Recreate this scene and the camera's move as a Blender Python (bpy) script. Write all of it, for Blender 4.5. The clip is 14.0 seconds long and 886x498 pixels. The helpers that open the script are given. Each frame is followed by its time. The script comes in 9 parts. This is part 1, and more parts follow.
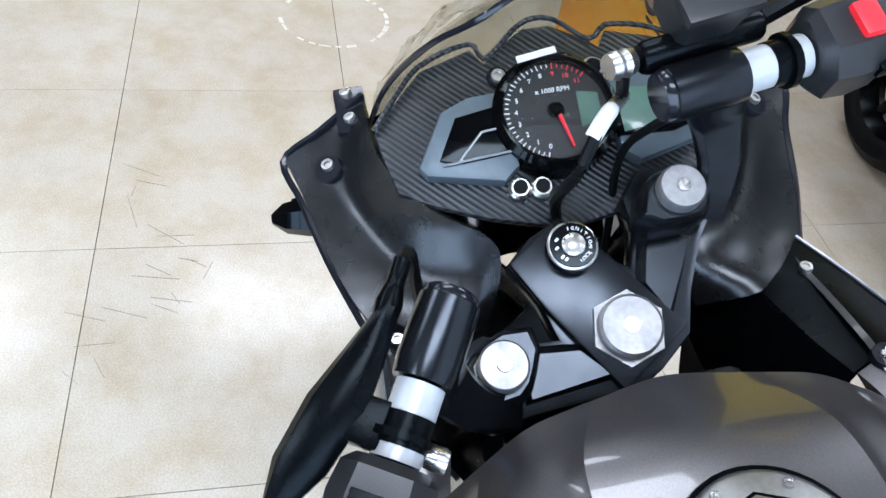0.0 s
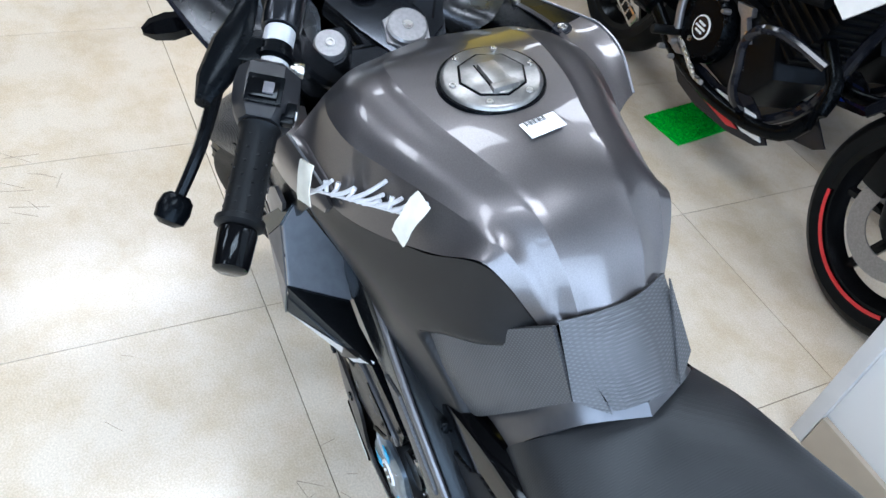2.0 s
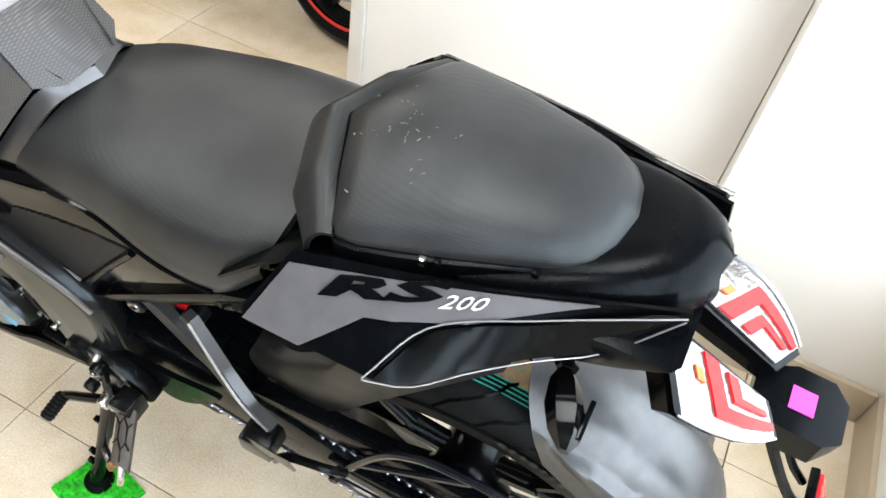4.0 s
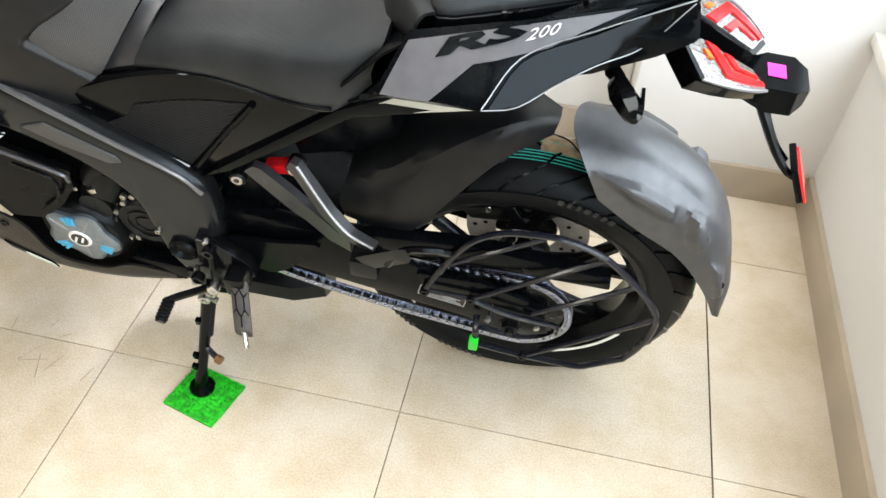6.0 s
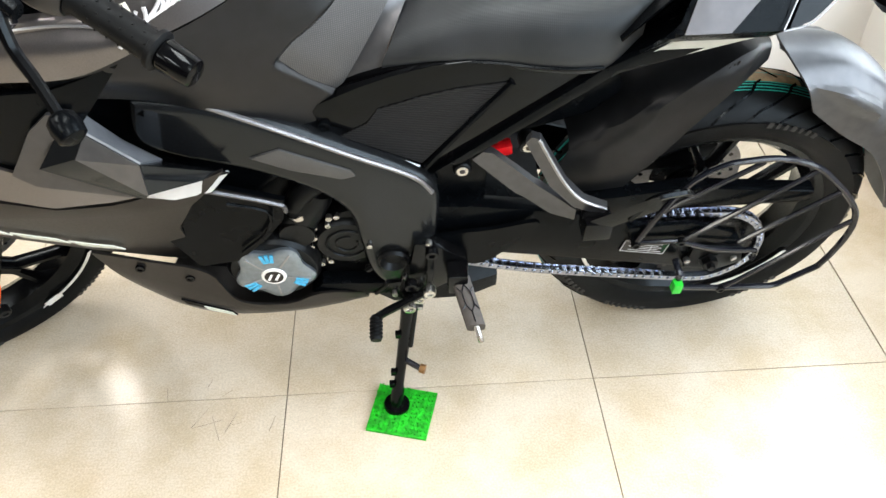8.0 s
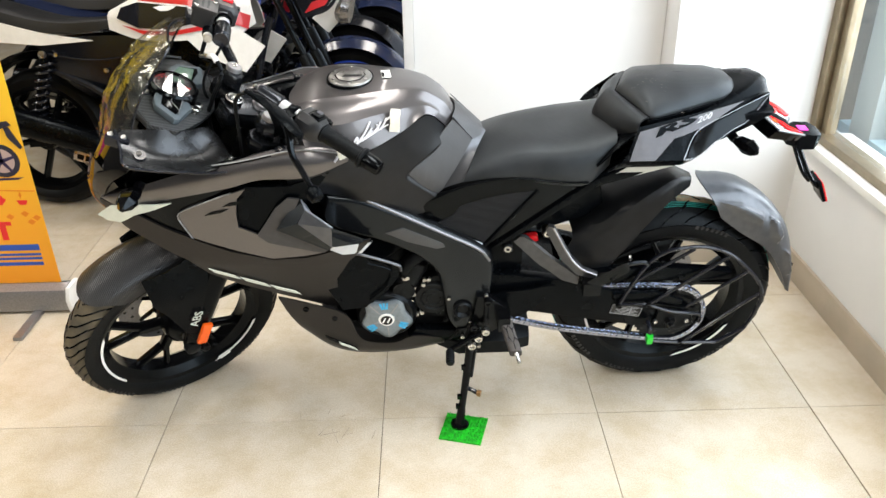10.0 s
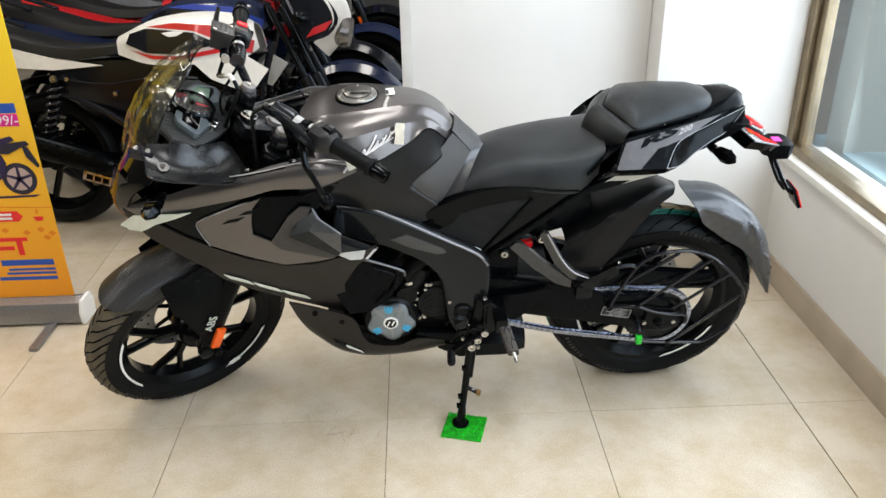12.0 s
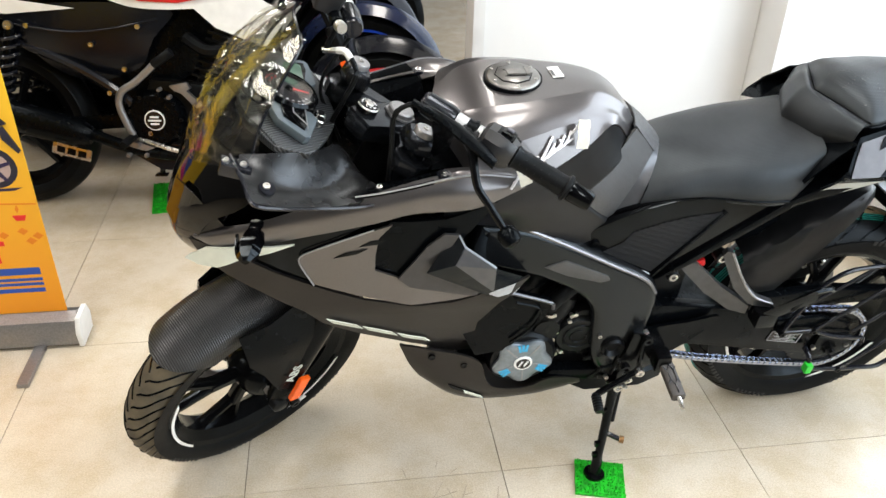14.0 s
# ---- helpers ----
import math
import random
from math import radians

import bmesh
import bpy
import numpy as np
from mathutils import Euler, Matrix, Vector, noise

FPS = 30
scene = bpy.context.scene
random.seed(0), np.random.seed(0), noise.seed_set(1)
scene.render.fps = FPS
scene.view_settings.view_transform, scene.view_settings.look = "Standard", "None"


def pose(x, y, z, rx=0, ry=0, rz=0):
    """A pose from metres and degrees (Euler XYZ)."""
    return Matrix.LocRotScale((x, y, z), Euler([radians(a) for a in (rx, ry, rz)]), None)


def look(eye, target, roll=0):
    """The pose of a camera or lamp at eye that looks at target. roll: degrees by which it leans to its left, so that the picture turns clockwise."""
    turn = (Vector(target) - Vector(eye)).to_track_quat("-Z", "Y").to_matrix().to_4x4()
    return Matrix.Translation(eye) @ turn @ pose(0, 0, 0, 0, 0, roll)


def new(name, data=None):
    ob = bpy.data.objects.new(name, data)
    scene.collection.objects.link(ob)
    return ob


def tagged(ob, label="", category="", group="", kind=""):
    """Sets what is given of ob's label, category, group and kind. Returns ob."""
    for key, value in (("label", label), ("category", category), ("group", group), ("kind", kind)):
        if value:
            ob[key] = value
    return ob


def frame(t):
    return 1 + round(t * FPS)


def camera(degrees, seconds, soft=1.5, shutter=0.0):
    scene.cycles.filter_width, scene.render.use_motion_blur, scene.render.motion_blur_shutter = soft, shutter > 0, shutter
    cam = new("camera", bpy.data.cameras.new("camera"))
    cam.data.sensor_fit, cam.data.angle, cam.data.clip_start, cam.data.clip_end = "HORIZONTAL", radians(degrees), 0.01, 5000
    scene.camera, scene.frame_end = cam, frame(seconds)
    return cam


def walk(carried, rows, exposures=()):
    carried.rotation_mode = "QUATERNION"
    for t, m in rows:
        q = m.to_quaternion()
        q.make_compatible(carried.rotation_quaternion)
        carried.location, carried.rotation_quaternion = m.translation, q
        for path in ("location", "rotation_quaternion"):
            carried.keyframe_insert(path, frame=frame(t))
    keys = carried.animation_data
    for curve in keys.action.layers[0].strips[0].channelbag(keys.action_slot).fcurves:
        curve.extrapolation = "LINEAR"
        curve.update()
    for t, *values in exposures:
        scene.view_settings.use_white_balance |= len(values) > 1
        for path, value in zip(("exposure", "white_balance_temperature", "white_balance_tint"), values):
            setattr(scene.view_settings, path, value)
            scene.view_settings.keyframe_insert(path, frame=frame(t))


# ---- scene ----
cam = camera(58.6, 14.0)
PATH = [
    (0, (0.1, -0.206, 1.338), (-1.243, 0.205, -0.086), 10.2),
    (0.5, (0.226, -0.286, 1.355), (-1.104, 0.21, -0.054), 11.8),
    (1, (0.388, -0.296, 1.353), (-0.936, 0.284, -0.03), 12.9),
    (1.5, (0.466, -0.322, 1.378), (-0.831, 0.352, 0.012), 13.2),
    (2, (0.518, -0.34, 1.359), (-0.675, 0.478, -0.021), 13.5),
    (2.5, (0.627, -0.333, 1.338), (-0.411, 0.598, -0.096), 14.4),
    (3, (0.747, -0.308, 1.333), (-0.154, 0.7, -0.142), 13.5),
    (3.5, (0.828, -0.317, 1.333), (0.143, 0.85, -0.14), 13.0),
    (4, (0.869, -0.434, 1.35), (0.436, 0.882, -0.092), 11.7),
    (4.2, (0.889, -0.479, 1.343), (0.508, 0.863, -0.09), 10.6),
    (6.3, (0.749, -0.87, 1.313), (0.542, 0.536, -0.094), 3.1),
    (6.5, (0.693, -0.874, 1.314), (0.513, 0.529, -0.099), 2.7),
    (7, (0.565, -0.795, 1.313), (0.456, 0.603, -0.112), 1.8),
    (7.5, (0.399, -0.787, 1.276), (0.353, 0.604, -0.16), 1.1),
    (8, (0.251, -0.939, 1.255), (0.335, 0.515, -0.116), -0.5),
    (8.5, (0.246, -1.171, 1.328), (0.346, 0.41, 0.107), -0.4),
    (9, (0.189, -1.402, 1.395), (0.251, 0.276, 0.309), -0.5),
    (9.2, (0.159, -1.486, 1.409), (0.186, 0.229, 0.38), -0.9),
    (11.3, (0.131, -1.855, 1.481), (0.189, -0.065, 0.59), -1.0),
    (11.5, (0.097, -1.853, 1.468), (0.182, -0.058, 0.589), -1.0),
    (12, (0.114, -1.863, 1.468), (0.17, -0.07, 0.584), -1.1),
    (12.5, (0.102, -1.844, 1.474), (0.163, -0.066, 0.56), -0.9),
    (13, (0.031, -1.76, 1.447), (0.132, -0.007, 0.49), -0.4),
    (13.5, (-0.155, -1.544, 1.45), (0.017, 0.175, 0.444), 0.6),
    (14, (-0.352, -1.294, 1.428), (-0.096, 0.393, 0.386), 1.4),
]
LIGHT = [(0.0, -0.38, 5150, 10), (1.5, -0.36, 5150, 10), (2.5, -0.08, 5350, 10), (3.5, 0.15, 6000, 10), (4.0, 0.05, 6500, 10), (6.5, -0.1, 6500, 10), (7.5, 0.1, 6350, 10), (9.0, 0.05, 6350, 10), (11.5, -0.55, 6300, 10), (12.5, -0.6, 6300, 10), (14.0, -0.15, 6300, 10)]
walk(cam, [(t, look(eye, target, roll)) for t, eye, target, roll in PATH], LIGHT)

# ---- light ----
world = bpy.data.worlds.new("world")
scene.world = world
world.use_nodes = True
wn = world.node_tree.nodes
sky = wn.new("ShaderNodeTexSky")
sky.sky_type, sky.sun_disc = "NISHITA", False
sky.sun_elevation, sky.sun_rotation = radians(48), radians(60)
world.node_tree.links.new(sky.outputs[0], wn["Background"].inputs[0])
wn["Background"].inputs[1].default_value = 0.12
scene.view_settings.exposure = 0.0


def area(name, m, sx, sy, watts, colour=(1, 1, 1)):
    """A rectangular lamp at the pose m."""
    d = bpy.data.lights.new(name, "AREA")
    d.shape, d.size, d.size_y, d.energy, d.color = "RECTANGLE", sx, sy, watts, colour
    ob = new(name, d)
    ob.matrix_world = m
    return ob


# daylight in the window openings beside the tail
area("window_daylight", look((1.61, -1.4, 1.45), (0.0, -1.4, 1.2)), 4.4, 1.8, 190, (0.88, 0.95, 1.0))
area("north_window_daylight", look((1.45, 3.9, 1.45), (0.0, 3.9, 1.2)), 4.4, 1.8, 45, (0.88, 0.95, 1.0))

CEIL = 3.0
LAMPS_X, LAMPS_Y = (0.3, -1.6, -3.5), (-2.4, -0.2, 2.0)
for lx in LAMPS_X:
    for ly in LAMPS_Y:
        area("ceiling_panel_lamp", look((lx, ly, CEIL - 0.03), (lx, ly, 0)), 0.56, 1.15, 36, (1.0, 0.93, 0.84))

# ---- materials ----
def material(name, colour, rough=0.5, metal=0.0, vary=0.0, scale=30.0, bump=0.0, bscale=300.0, coat=0.0, rvary=0.0, spec=0.5, colour2=None, big=0.0):
    """A surface with grain at a fine scale, blotches at a coarse one, and relief."""
    m = bpy.data.materials.new(name)
    m.use_nodes = True
    nt = m.node_tree
    N, K = nt.nodes, nt.links
    b = N["Principled BSDF"]
    b.inputs["Roughness"].default_value, b.inputs["Metallic"].default_value = rough, metal
    b.inputs["Coat Weight"].default_value = coat
    b.inputs["Coat Roughness"].default_value = 0.03
    b.inputs["Specular IOR Level"].default_value = spec
    tc = N.new("ShaderNodeTexCoord")
    n1 = N.new("ShaderNodeTexNoise")
    n1.inputs["Scale"].default_value, n1.inputs["Detail"].default_value = scale, 5
    K.new(tc.outputs["Object"], n1.inputs["Vector"])
    ramp = N.new("ShaderNodeValToRGB")
    c = colour
    c2 = colour2 or tuple(min(1, v * (1 + vary)) for v in c)
    c1 = tuple(v * (1 - vary) for v in c) if not colour2 else c
    ramp.color_ramp.elements[0].position, ramp.color_ramp.elements[1].position = 0.35, 0.68
    ramp.color_ramp.elements[0].color, ramp.color_ramp.elements[1].color = (*c1, 1), (*c2, 1)
    K.new(n1.outputs["Fac"], ramp.inputs["Fac"])
    K.new(ramp.outputs["Color"], b.inputs["Base Color"])
    if rvary:
        n2 = N.new("ShaderNodeTexNoise")
        n2.inputs["Scale"].default_value, n2.inputs["Detail"].default_value = scale * 0.37, 6
        K.new(tc.outputs["Object"], n2.inputs["Vector"])
        mp = N.new("ShaderNodeMapRange")
        mp.inputs["To Min"].default_value, mp.inputs["To Max"].default_value = max(0.02, rough - rvary), min(1, rough + rvary)
        mp.inputs["From Min"].default_value, mp.inputs["From Max"].default_value = 0.3, 0.7
        K.new(n2.outputs["Fac"], mp.inputs["Value"])
        K.new(mp.outputs["Result"], b.inputs["Roughness"])
    if bump:
        n3 = N.new("ShaderNodeTexNoise")
        n3.inputs["Scale"].default_value, n3.inputs["Detail"].default_value = bscale, 3
        K.new(tc.outputs["Object"], n3.inputs["Vector"])
        bp = N.new("ShaderNodeBump")
        bp.inputs["Strength"].default_value, bp.inputs["Distance"].default_value = bump, 0.002
        K.new(n3.outputs["Fac"], bp.inputs["Height"])
        K.new(bp.outputs["Normal"], b.inputs["Normal"])
    return m


def woven(m, scale, strength, kind="cross", axis="X", tint=None):
    """Adds a fine regular relief (weave, ribs or mesh) to a material."""
    nt = m.node_tree
    N, K = nt.nodes, nt.links
    b = N["Principled BSDF"]
    tc = N.new("ShaderNodeTexCoord")
    waves = []
    for d in (("X", "Z") if kind == "cross" else (axis,)):
        w = N.new("ShaderNodeTexWave")
        w.bands_direction = d if d != "D" else "DIAGONAL"
        w.inputs["Scale"].default_value = scale
        K.new(tc.outputs["Object"], w.inputs["Vector"])
        waves.append(w)
    out = waves[0].outputs["Fac"]
    if len(waves) == 2:
        mx = N.new("ShaderNodeMath")
        mx.operation = "MULTIPLY"
        K.new(waves[0].outputs["Fac"], mx.inputs[0])
        K.new(waves[1].outputs["Fac"], mx.inputs[1])
        out = mx.outputs[0]
    bp = N.new("ShaderNodeBump")
    bp.inputs["Strength"].default_value, bp.inputs["Distance"].default_value = strength, 0.002
    K.new(out, bp.inputs["Height"])
    K.new(bp.outputs["Normal"], b.inputs["Normal"])
    if tint:
        mix = N.new("ShaderNodeMix")
        mix.data_type = "RGBA"
        K.new(out, mix.inputs["Factor"])
        old = b.inputs["Base Color"].links[0].from_socket
        K.new(old, mix.inputs["A"])
        mix.inputs["B"].default_value = (*tint, 1)
        K.new(mix.outputs["Result"], b.inputs["Base Color"])
    return m


def glass(name, colour, rough=0.0, alpha=None):
    m = bpy.data.materials.new(name)
    m.use_nodes = True
    b = m.node_tree.nodes["Principled BSDF"]
    b.inputs["Base Color"].default_value, b.inputs["Roughness"].default_value = (*colour, 1), rough
    b.inputs["IOR"].default_value = 1.45
    if alpha is None:
        b.inputs["Transmission Weight"].default_value = 1
    else:
        b.inputs["Alpha"].default_value = alpha
    return m


def thin_sheet(name, tint, rough, face, rim, folds=0.0, fscale=22.0):
    """A clear plastic sheet: see-through, with a gloss that grows towards grazing angles."""
    m = bpy.data.materials.new(name)
    m.use_nodes = True
    nt = m.node_tree
    nt.nodes.clear()
    out, mix, clear = nt.nodes.new("ShaderNodeOutputMaterial"), nt.nodes.new("ShaderNodeMixShader"), nt.nodes.new("ShaderNodeBsdfTransparent")
    gloss, fr = nt.nodes.new("ShaderNodeBsdfGlossy"), nt.nodes.new("ShaderNodeLayerWeight")
    pw, ml = nt.nodes.new("ShaderNodeMath"), nt.nodes.new("ShaderNodeMath")
    pw.operation, ml.operation = "POWER", "MULTIPLY_ADD"
    pw.inputs[1].default_value, ml.inputs[1].default_value, ml.inputs[2].default_value = 3.0, rim, face
    clear.inputs["Color"].default_value = (*tint, 1)
    gloss.inputs["Color"].default_value = (1, 1, 1, 1)
    gloss.inputs["Roughness"].default_value, fr.inputs["Blend"].default_value = rough, 0.5
    if folds:
        nz, bpn, tcf = nt.nodes.new("ShaderNodeTexNoise"), nt.nodes.new("ShaderNodeBump"), nt.nodes.new("ShaderNodeTexCoord")
        nz.inputs["Scale"].default_value, nz.inputs["Distortion"].default_value = fscale, 2.5
        bpn.inputs["Strength"].default_value, bpn.inputs["Distance"].default_value = 1.0, folds
        nt.links.new(tcf.outputs["Object"], nz.inputs["Vector"])
        nt.links.new(nz.outputs["Fac"], bpn.inputs["Height"])
        nt.links.new(bpn.outputs["Normal"], gloss.inputs["Normal"])
        nt.links.new(bpn.outputs["Normal"], fr.inputs["Normal"])
    nt.links.new(fr.outputs["Facing"], pw.inputs[0])
    nt.links.new(pw.outputs["Value"], ml.inputs[0])
    nt.links.new(ml.outputs["Value"], mix.inputs["Fac"])
    nt.links.new(clear.outputs["BSDF"], mix.inputs[1])
    nt.links.new(gloss.outputs["BSDF"], mix.inputs[2])
    nt.links.new(mix.outputs["Shader"], out.inputs["Surface"])
    return m


PAINT = material("grey_metallic_paint", (0.125, 0.118, 0.120), 0.32, 0.85, 0.10, 900, 0.0, coat=0.6)
FAIRM = material("matte_grey_metallic_fairing", (0.036, 0.034, 0.033), 0.34, 0.8, 0.12, 700, 0.0, rvary=0.04)
SATIN = material("satin_grey_plastic", (0.0085, 0.0092, 0.0102), 0.20, 0.3, 0.12, 60, 0.03, 700, rvary=0.04, spec=0.4)
MATTE = material("matte_black_plastic", (0.0016, 0.0020, 0.0026), 0.24, 0.0, 0.2, 60, 0.04, 900, rvary=0.06, spec=0.085)
GLOSS = material("gloss_black_plastic", (0.0015, 0.0015, 0.0018), 0.09, 0.0, 0.2, 40, spec=0.18)
SEATV = woven(material("seat_vinyl", (0.016, 0.0164, 0.0175), 0.42, 0, 0.35, 12, 0.0, rvary=0.08, spec=0.42), 125, 0.075)
CARBON = woven(material("carbon_pattern_plastic", (0.006, 0.0065, 0.007), 0.30, 0, 0.1, 30, spec=0.4), 88, 0.5, "ribs", "D", (0.040, 0.043, 0.046))
SCUFFM = material("pale_scuff", (0.10, 0.098, 0.092), 0.6, 0, 0.2, 80)
PAD = woven(material("tank_pad_plastic", (0.050, 0.051, 0.053), 0.40, 0.3, 0.1, 30), 120, 0.2, "cross", "X", (0.095, 0.096, 0.10))
FENDERM = material("satin_silver_grey", (0.10, 0.104, 0.112), 0.36, 0.8, 0.08, 60, 0.03, 700, rvary=0.04)
TRIMM = material("satin_grey_trim", (0.11, 0.112, 0.12), 0.34, 0.75, 0.08, 60, rvary=0.04)
CLAMPM = material("satin_clamp_alloy", (0.036, 0.040, 0.047), 0.22, 0.9, 0.1, 60, rvary=0.04)
CAPM = material("satin_aluminium_cap", (0.24, 0.235, 0.225), 0.34, 0.85, 0.08, 200, rvary=0.06)
WINGM = material("satin_cockpit_grey", (0.046, 0.047, 0.049), 0.26, 0.85, 0.1, 60, 0.03, 700, rvary=0.04)
NOSEM = material("gloss_black_nose", (0.001, 0.001, 0.001), 0.06, 0.0, 0.2, 40, spec=0.3)
# scoop plastic made pale to carry a bright reflection
SCOOPM = material("scoop_reflection_pale", (0.30, 0.32, 0.35), 0.42, 0.6, 0.08, 60)
TIPM = material("bright_scoop_tip", (0.62, 0.63, 0.65), 0.35, 0.4, 0.05, 60)
RIBBED = woven(material("ribbed_fender_plastic", (0.005, 0.0055, 0.006), 0.28, 0, 0.1, 30, spec=0.4), 75, 0.5, "ribs", "X", (0.030, 0.031, 0.033))
RUBBER = material("tyre_rubber", (0.0045, 0.0045, 0.0047), 0.42, 0, 0.25, 25, 0.12, 400, rvary=0.1, spec=0.13)
DUSTY = material("dusty_tread_rubber", (0.050, 0.042, 0.028), 0.75, 0, 0.3, 18, 0.2, 300, colour2=(0.115, 0.092, 0.055))
ALLOY = material("black_alloy", (0.003, 0.003, 0.0034), 0.20, 0.2, 0.15, 60, 0.05, 500, spec=0.22)
CAST = material("engine_casting", (0.005, 0.005, 0.0054), 0.30, 0.3, 0.25, 80, 0.12, 500, spec=0.2)
STEEL = material("bright_steel", (0.55, 0.54, 0.52), 0.28, 1.0, 0.08, 120, rvary=0.08)
BRUSHED = material("brushed_aluminium", (0.31, 0.307, 0.312), 0.42, 0.85, 0.1, 200, rvary=0.08)
CHAIN = material("chain_steel", (0.36, 0.39, 0.47), 0.25, 1.0, 0.3, 90)
SWITCHM = material("switch_plastic", (0.012, 0.0125, 0.014), 0.36, 0.0, 0.15, 80, 0.05, 900, rvary=0.06, spec=0.5)
SILVERP = material("silver_edge_paint", (0.30, 0.31, 0.33), 0.32, 0.7, 0.08, 60)
DECAL = material("grey_decal", (0.085, 0.085, 0.095), 0.4, 0.2, 0.08, 60)
WHITEP = material("white_paint", (0.78, 0.78, 0.76), 0.35, 0, 0.04, 30)
REDP = material("red_paint", (0.55, 0.015, 0.02), 0.3, 0, 0.1, 30, coat=0.4)
BLUEP = material("blue_paint", (0.01, 0.05, 0.45), 0.3, 0, 0.1, 30, coat=0.4)
BLACKP = material("black_paint", (0.008, 0.009, 0.013), 0.18, 0, 0.1, 30, coat=0.25, spec=0.3)
ORANGE = material("orange_reflector", (0.85, 0.12, 0.01), 0.25, 0, 0.1, 80)
REDR = material("red_reflector", (0.75, 0.01, 0.015), 0.2, 0, 0.1, 80)
CYAN = material("cyan_marks", (0.05, 0.38, 0.65), 0.5, 0, 0.2, 200)
TEAL = material("teal_tread_stripe", (0.01, 0.32, 0.27), 0.6, 0, 0.2, 90)
GREENM = material("green_turf", (0.010, 0.42, 0.009), 0.65, 0, 0.4, 90, 0.5, 260)
PRINTW = material("pale_print_ink", (0.42, 0.42, 0.42), 0.5, 0, 0.1, 60)
FIGM = material("pale_figure_print", (0.50, 0.50, 0.51), 0.4, 0, 0.06, 60)
SLEEVEM = material("pale_metal_sleeve", (0.46, 0.47, 0.48), 0.35, 0.3, 0.08, 60)
PAPER = material("label_paper", (0.75, 0.75, 0.73), 0.6, 0, 0.04, 30)
TAPE = material("masking_tape", (0.56, 0.54, 0.46), 0.65, 0, 0.10, 50, 0.25, 90)
PINK = material("pink_sticker", (0.80, 0.03, 0.45), 0.5, 0, 0.06, 30)
WALLP = material("white_wall_paint", (0.72, 0.715, 0.70), 0.7, 0, 0.03, 3, 0.06, 60)
# ceiling out of view, darkened to cut its reflection in the blacks
CEILP = material("dimmed_ceiling", (0.28, 0.28, 0.28), 0.8, 0, 0.02, 3)
SKIRT = material("beige_skirting_tile", (0.40, 0.34, 0.26), 0.3, 0, 0.1, 6)
BRONZE = material("bronze_aluminium_frame", (0.24, 0.19, 0.12), 0.35, 0.6, 0.12, 20)
TILE = material("cream_floor_tile", (0.60, 0.535, 0.43), 0.20, 0, 0.11, 260, rvary=0.05, spec=0.5)
# unseen room walls: kept very dark so black plastics reflect less fill
DIMW = material("dimmed_far_wall", (0.09, 0.087, 0.083), 0.7, 0, 0.05, 3)
GROUT = material("tile_joint", (0.13, 0.10, 0.075), 0.85, 0, 0.3, 30)
CLEAR = thin_sheet("clear_screen", (0.84, 0.84, 0.80), 0.02, 0.04, 0.35)
PANE = glass("window_glass", (0.9, 0.97, 0.95), 0.0, 0.08)


# gloss of the blacks tinted blue to imitate cool window sheen
for m_ in (SATIN, MATTE, GLOSS, ALLOY, CAST, RUBBER, SEATV, WINGM):
    m_.node_tree.nodes["Principled BSDF"].inputs["Specular Tint"].default_value = (0.80, 0.92, 1.0, 1)


def tile_variation(m):
    """Broad clouds and a slight change from tile to tile."""
    nt = m.node_tree
    N, K = nt.nodes, nt.links
    b = N["Principled BSDF"]
    old = b.inputs["Base Color"].links[0].from_socket
    oi, tc, nz = N.new("ShaderNodeObjectInfo"), N.new("ShaderNodeNewGeometry"), N.new("ShaderNodeTexNoise")
    nz.inputs["Scale"].default_value, nz.inputs["Detail"].default_value = 1.6, 6
    K.new(tc.outputs["Position"], nz.inputs["Vector"])
    ad = N.new("ShaderNodeMath")
    ad.operation = "MULTIPLY_ADD"
    K.new(oi.outputs["Random"], ad.inputs[0])
    ad.inputs[1].default_value = 0.10
    mr = N.new("ShaderNodeMapRange")
    mr.inputs["From Min"].default_value, mr.inputs["From Max"].default_value = 0.3, 0.7
    mr.inputs["To Min"].default_value, mr.inputs["To Max"].default_value = 0.86, 0.98
    K.new(nz.outputs["Fac"], mr.inputs["Value"])
    K.new(mr.outputs["Result"], ad.inputs[2])
    mix = N.new("ShaderNodeMix")
    mix.data_type, mix.blend_type = "RGBA", "MULTIPLY"
    mix.inputs["Factor"].default_value = 1
    K.new(old, mix.inputs["A"])
    K.new(ad.outputs[0], mix.inputs["B"])
    n2, r2, mix2 = N.new("ShaderNodeTexNoise"), N.new("ShaderNodeValToRGB"), N.new("ShaderNodeMix")
    n2.inputs["Scale"].default_value, n2.inputs["Detail"].default_value, n2.inputs["Roughness"].default_value = 7.0, 8, 0.65
    K.new(tc.outputs["Position"], n2.inputs["Vector"])
    r2.color_ramp.elements[0].position, r2.color_ramp.elements[1].position = 0.36, 0.60
    r2.color_ramp.elements[0].color, r2.color_ramp.elements[1].color = (0.86, 0.81, 0.72, 1), (1.0, 1.0, 1.0, 1)
    K.new(n2.outputs["Fac"], r2.inputs["Fac"])
    mix2.data_type, mix2.blend_type = "RGBA", "MULTIPLY"
    mix2.inputs["Factor"].default_value = 1
    K.new(mix.outputs["Result"], mix2.inputs["A"])
    K.new(r2.outputs["Color"], mix2.inputs["B"])
    K.new(mix2.outputs["Result"], b.inputs["Base Color"])


tile_variation(TILE)

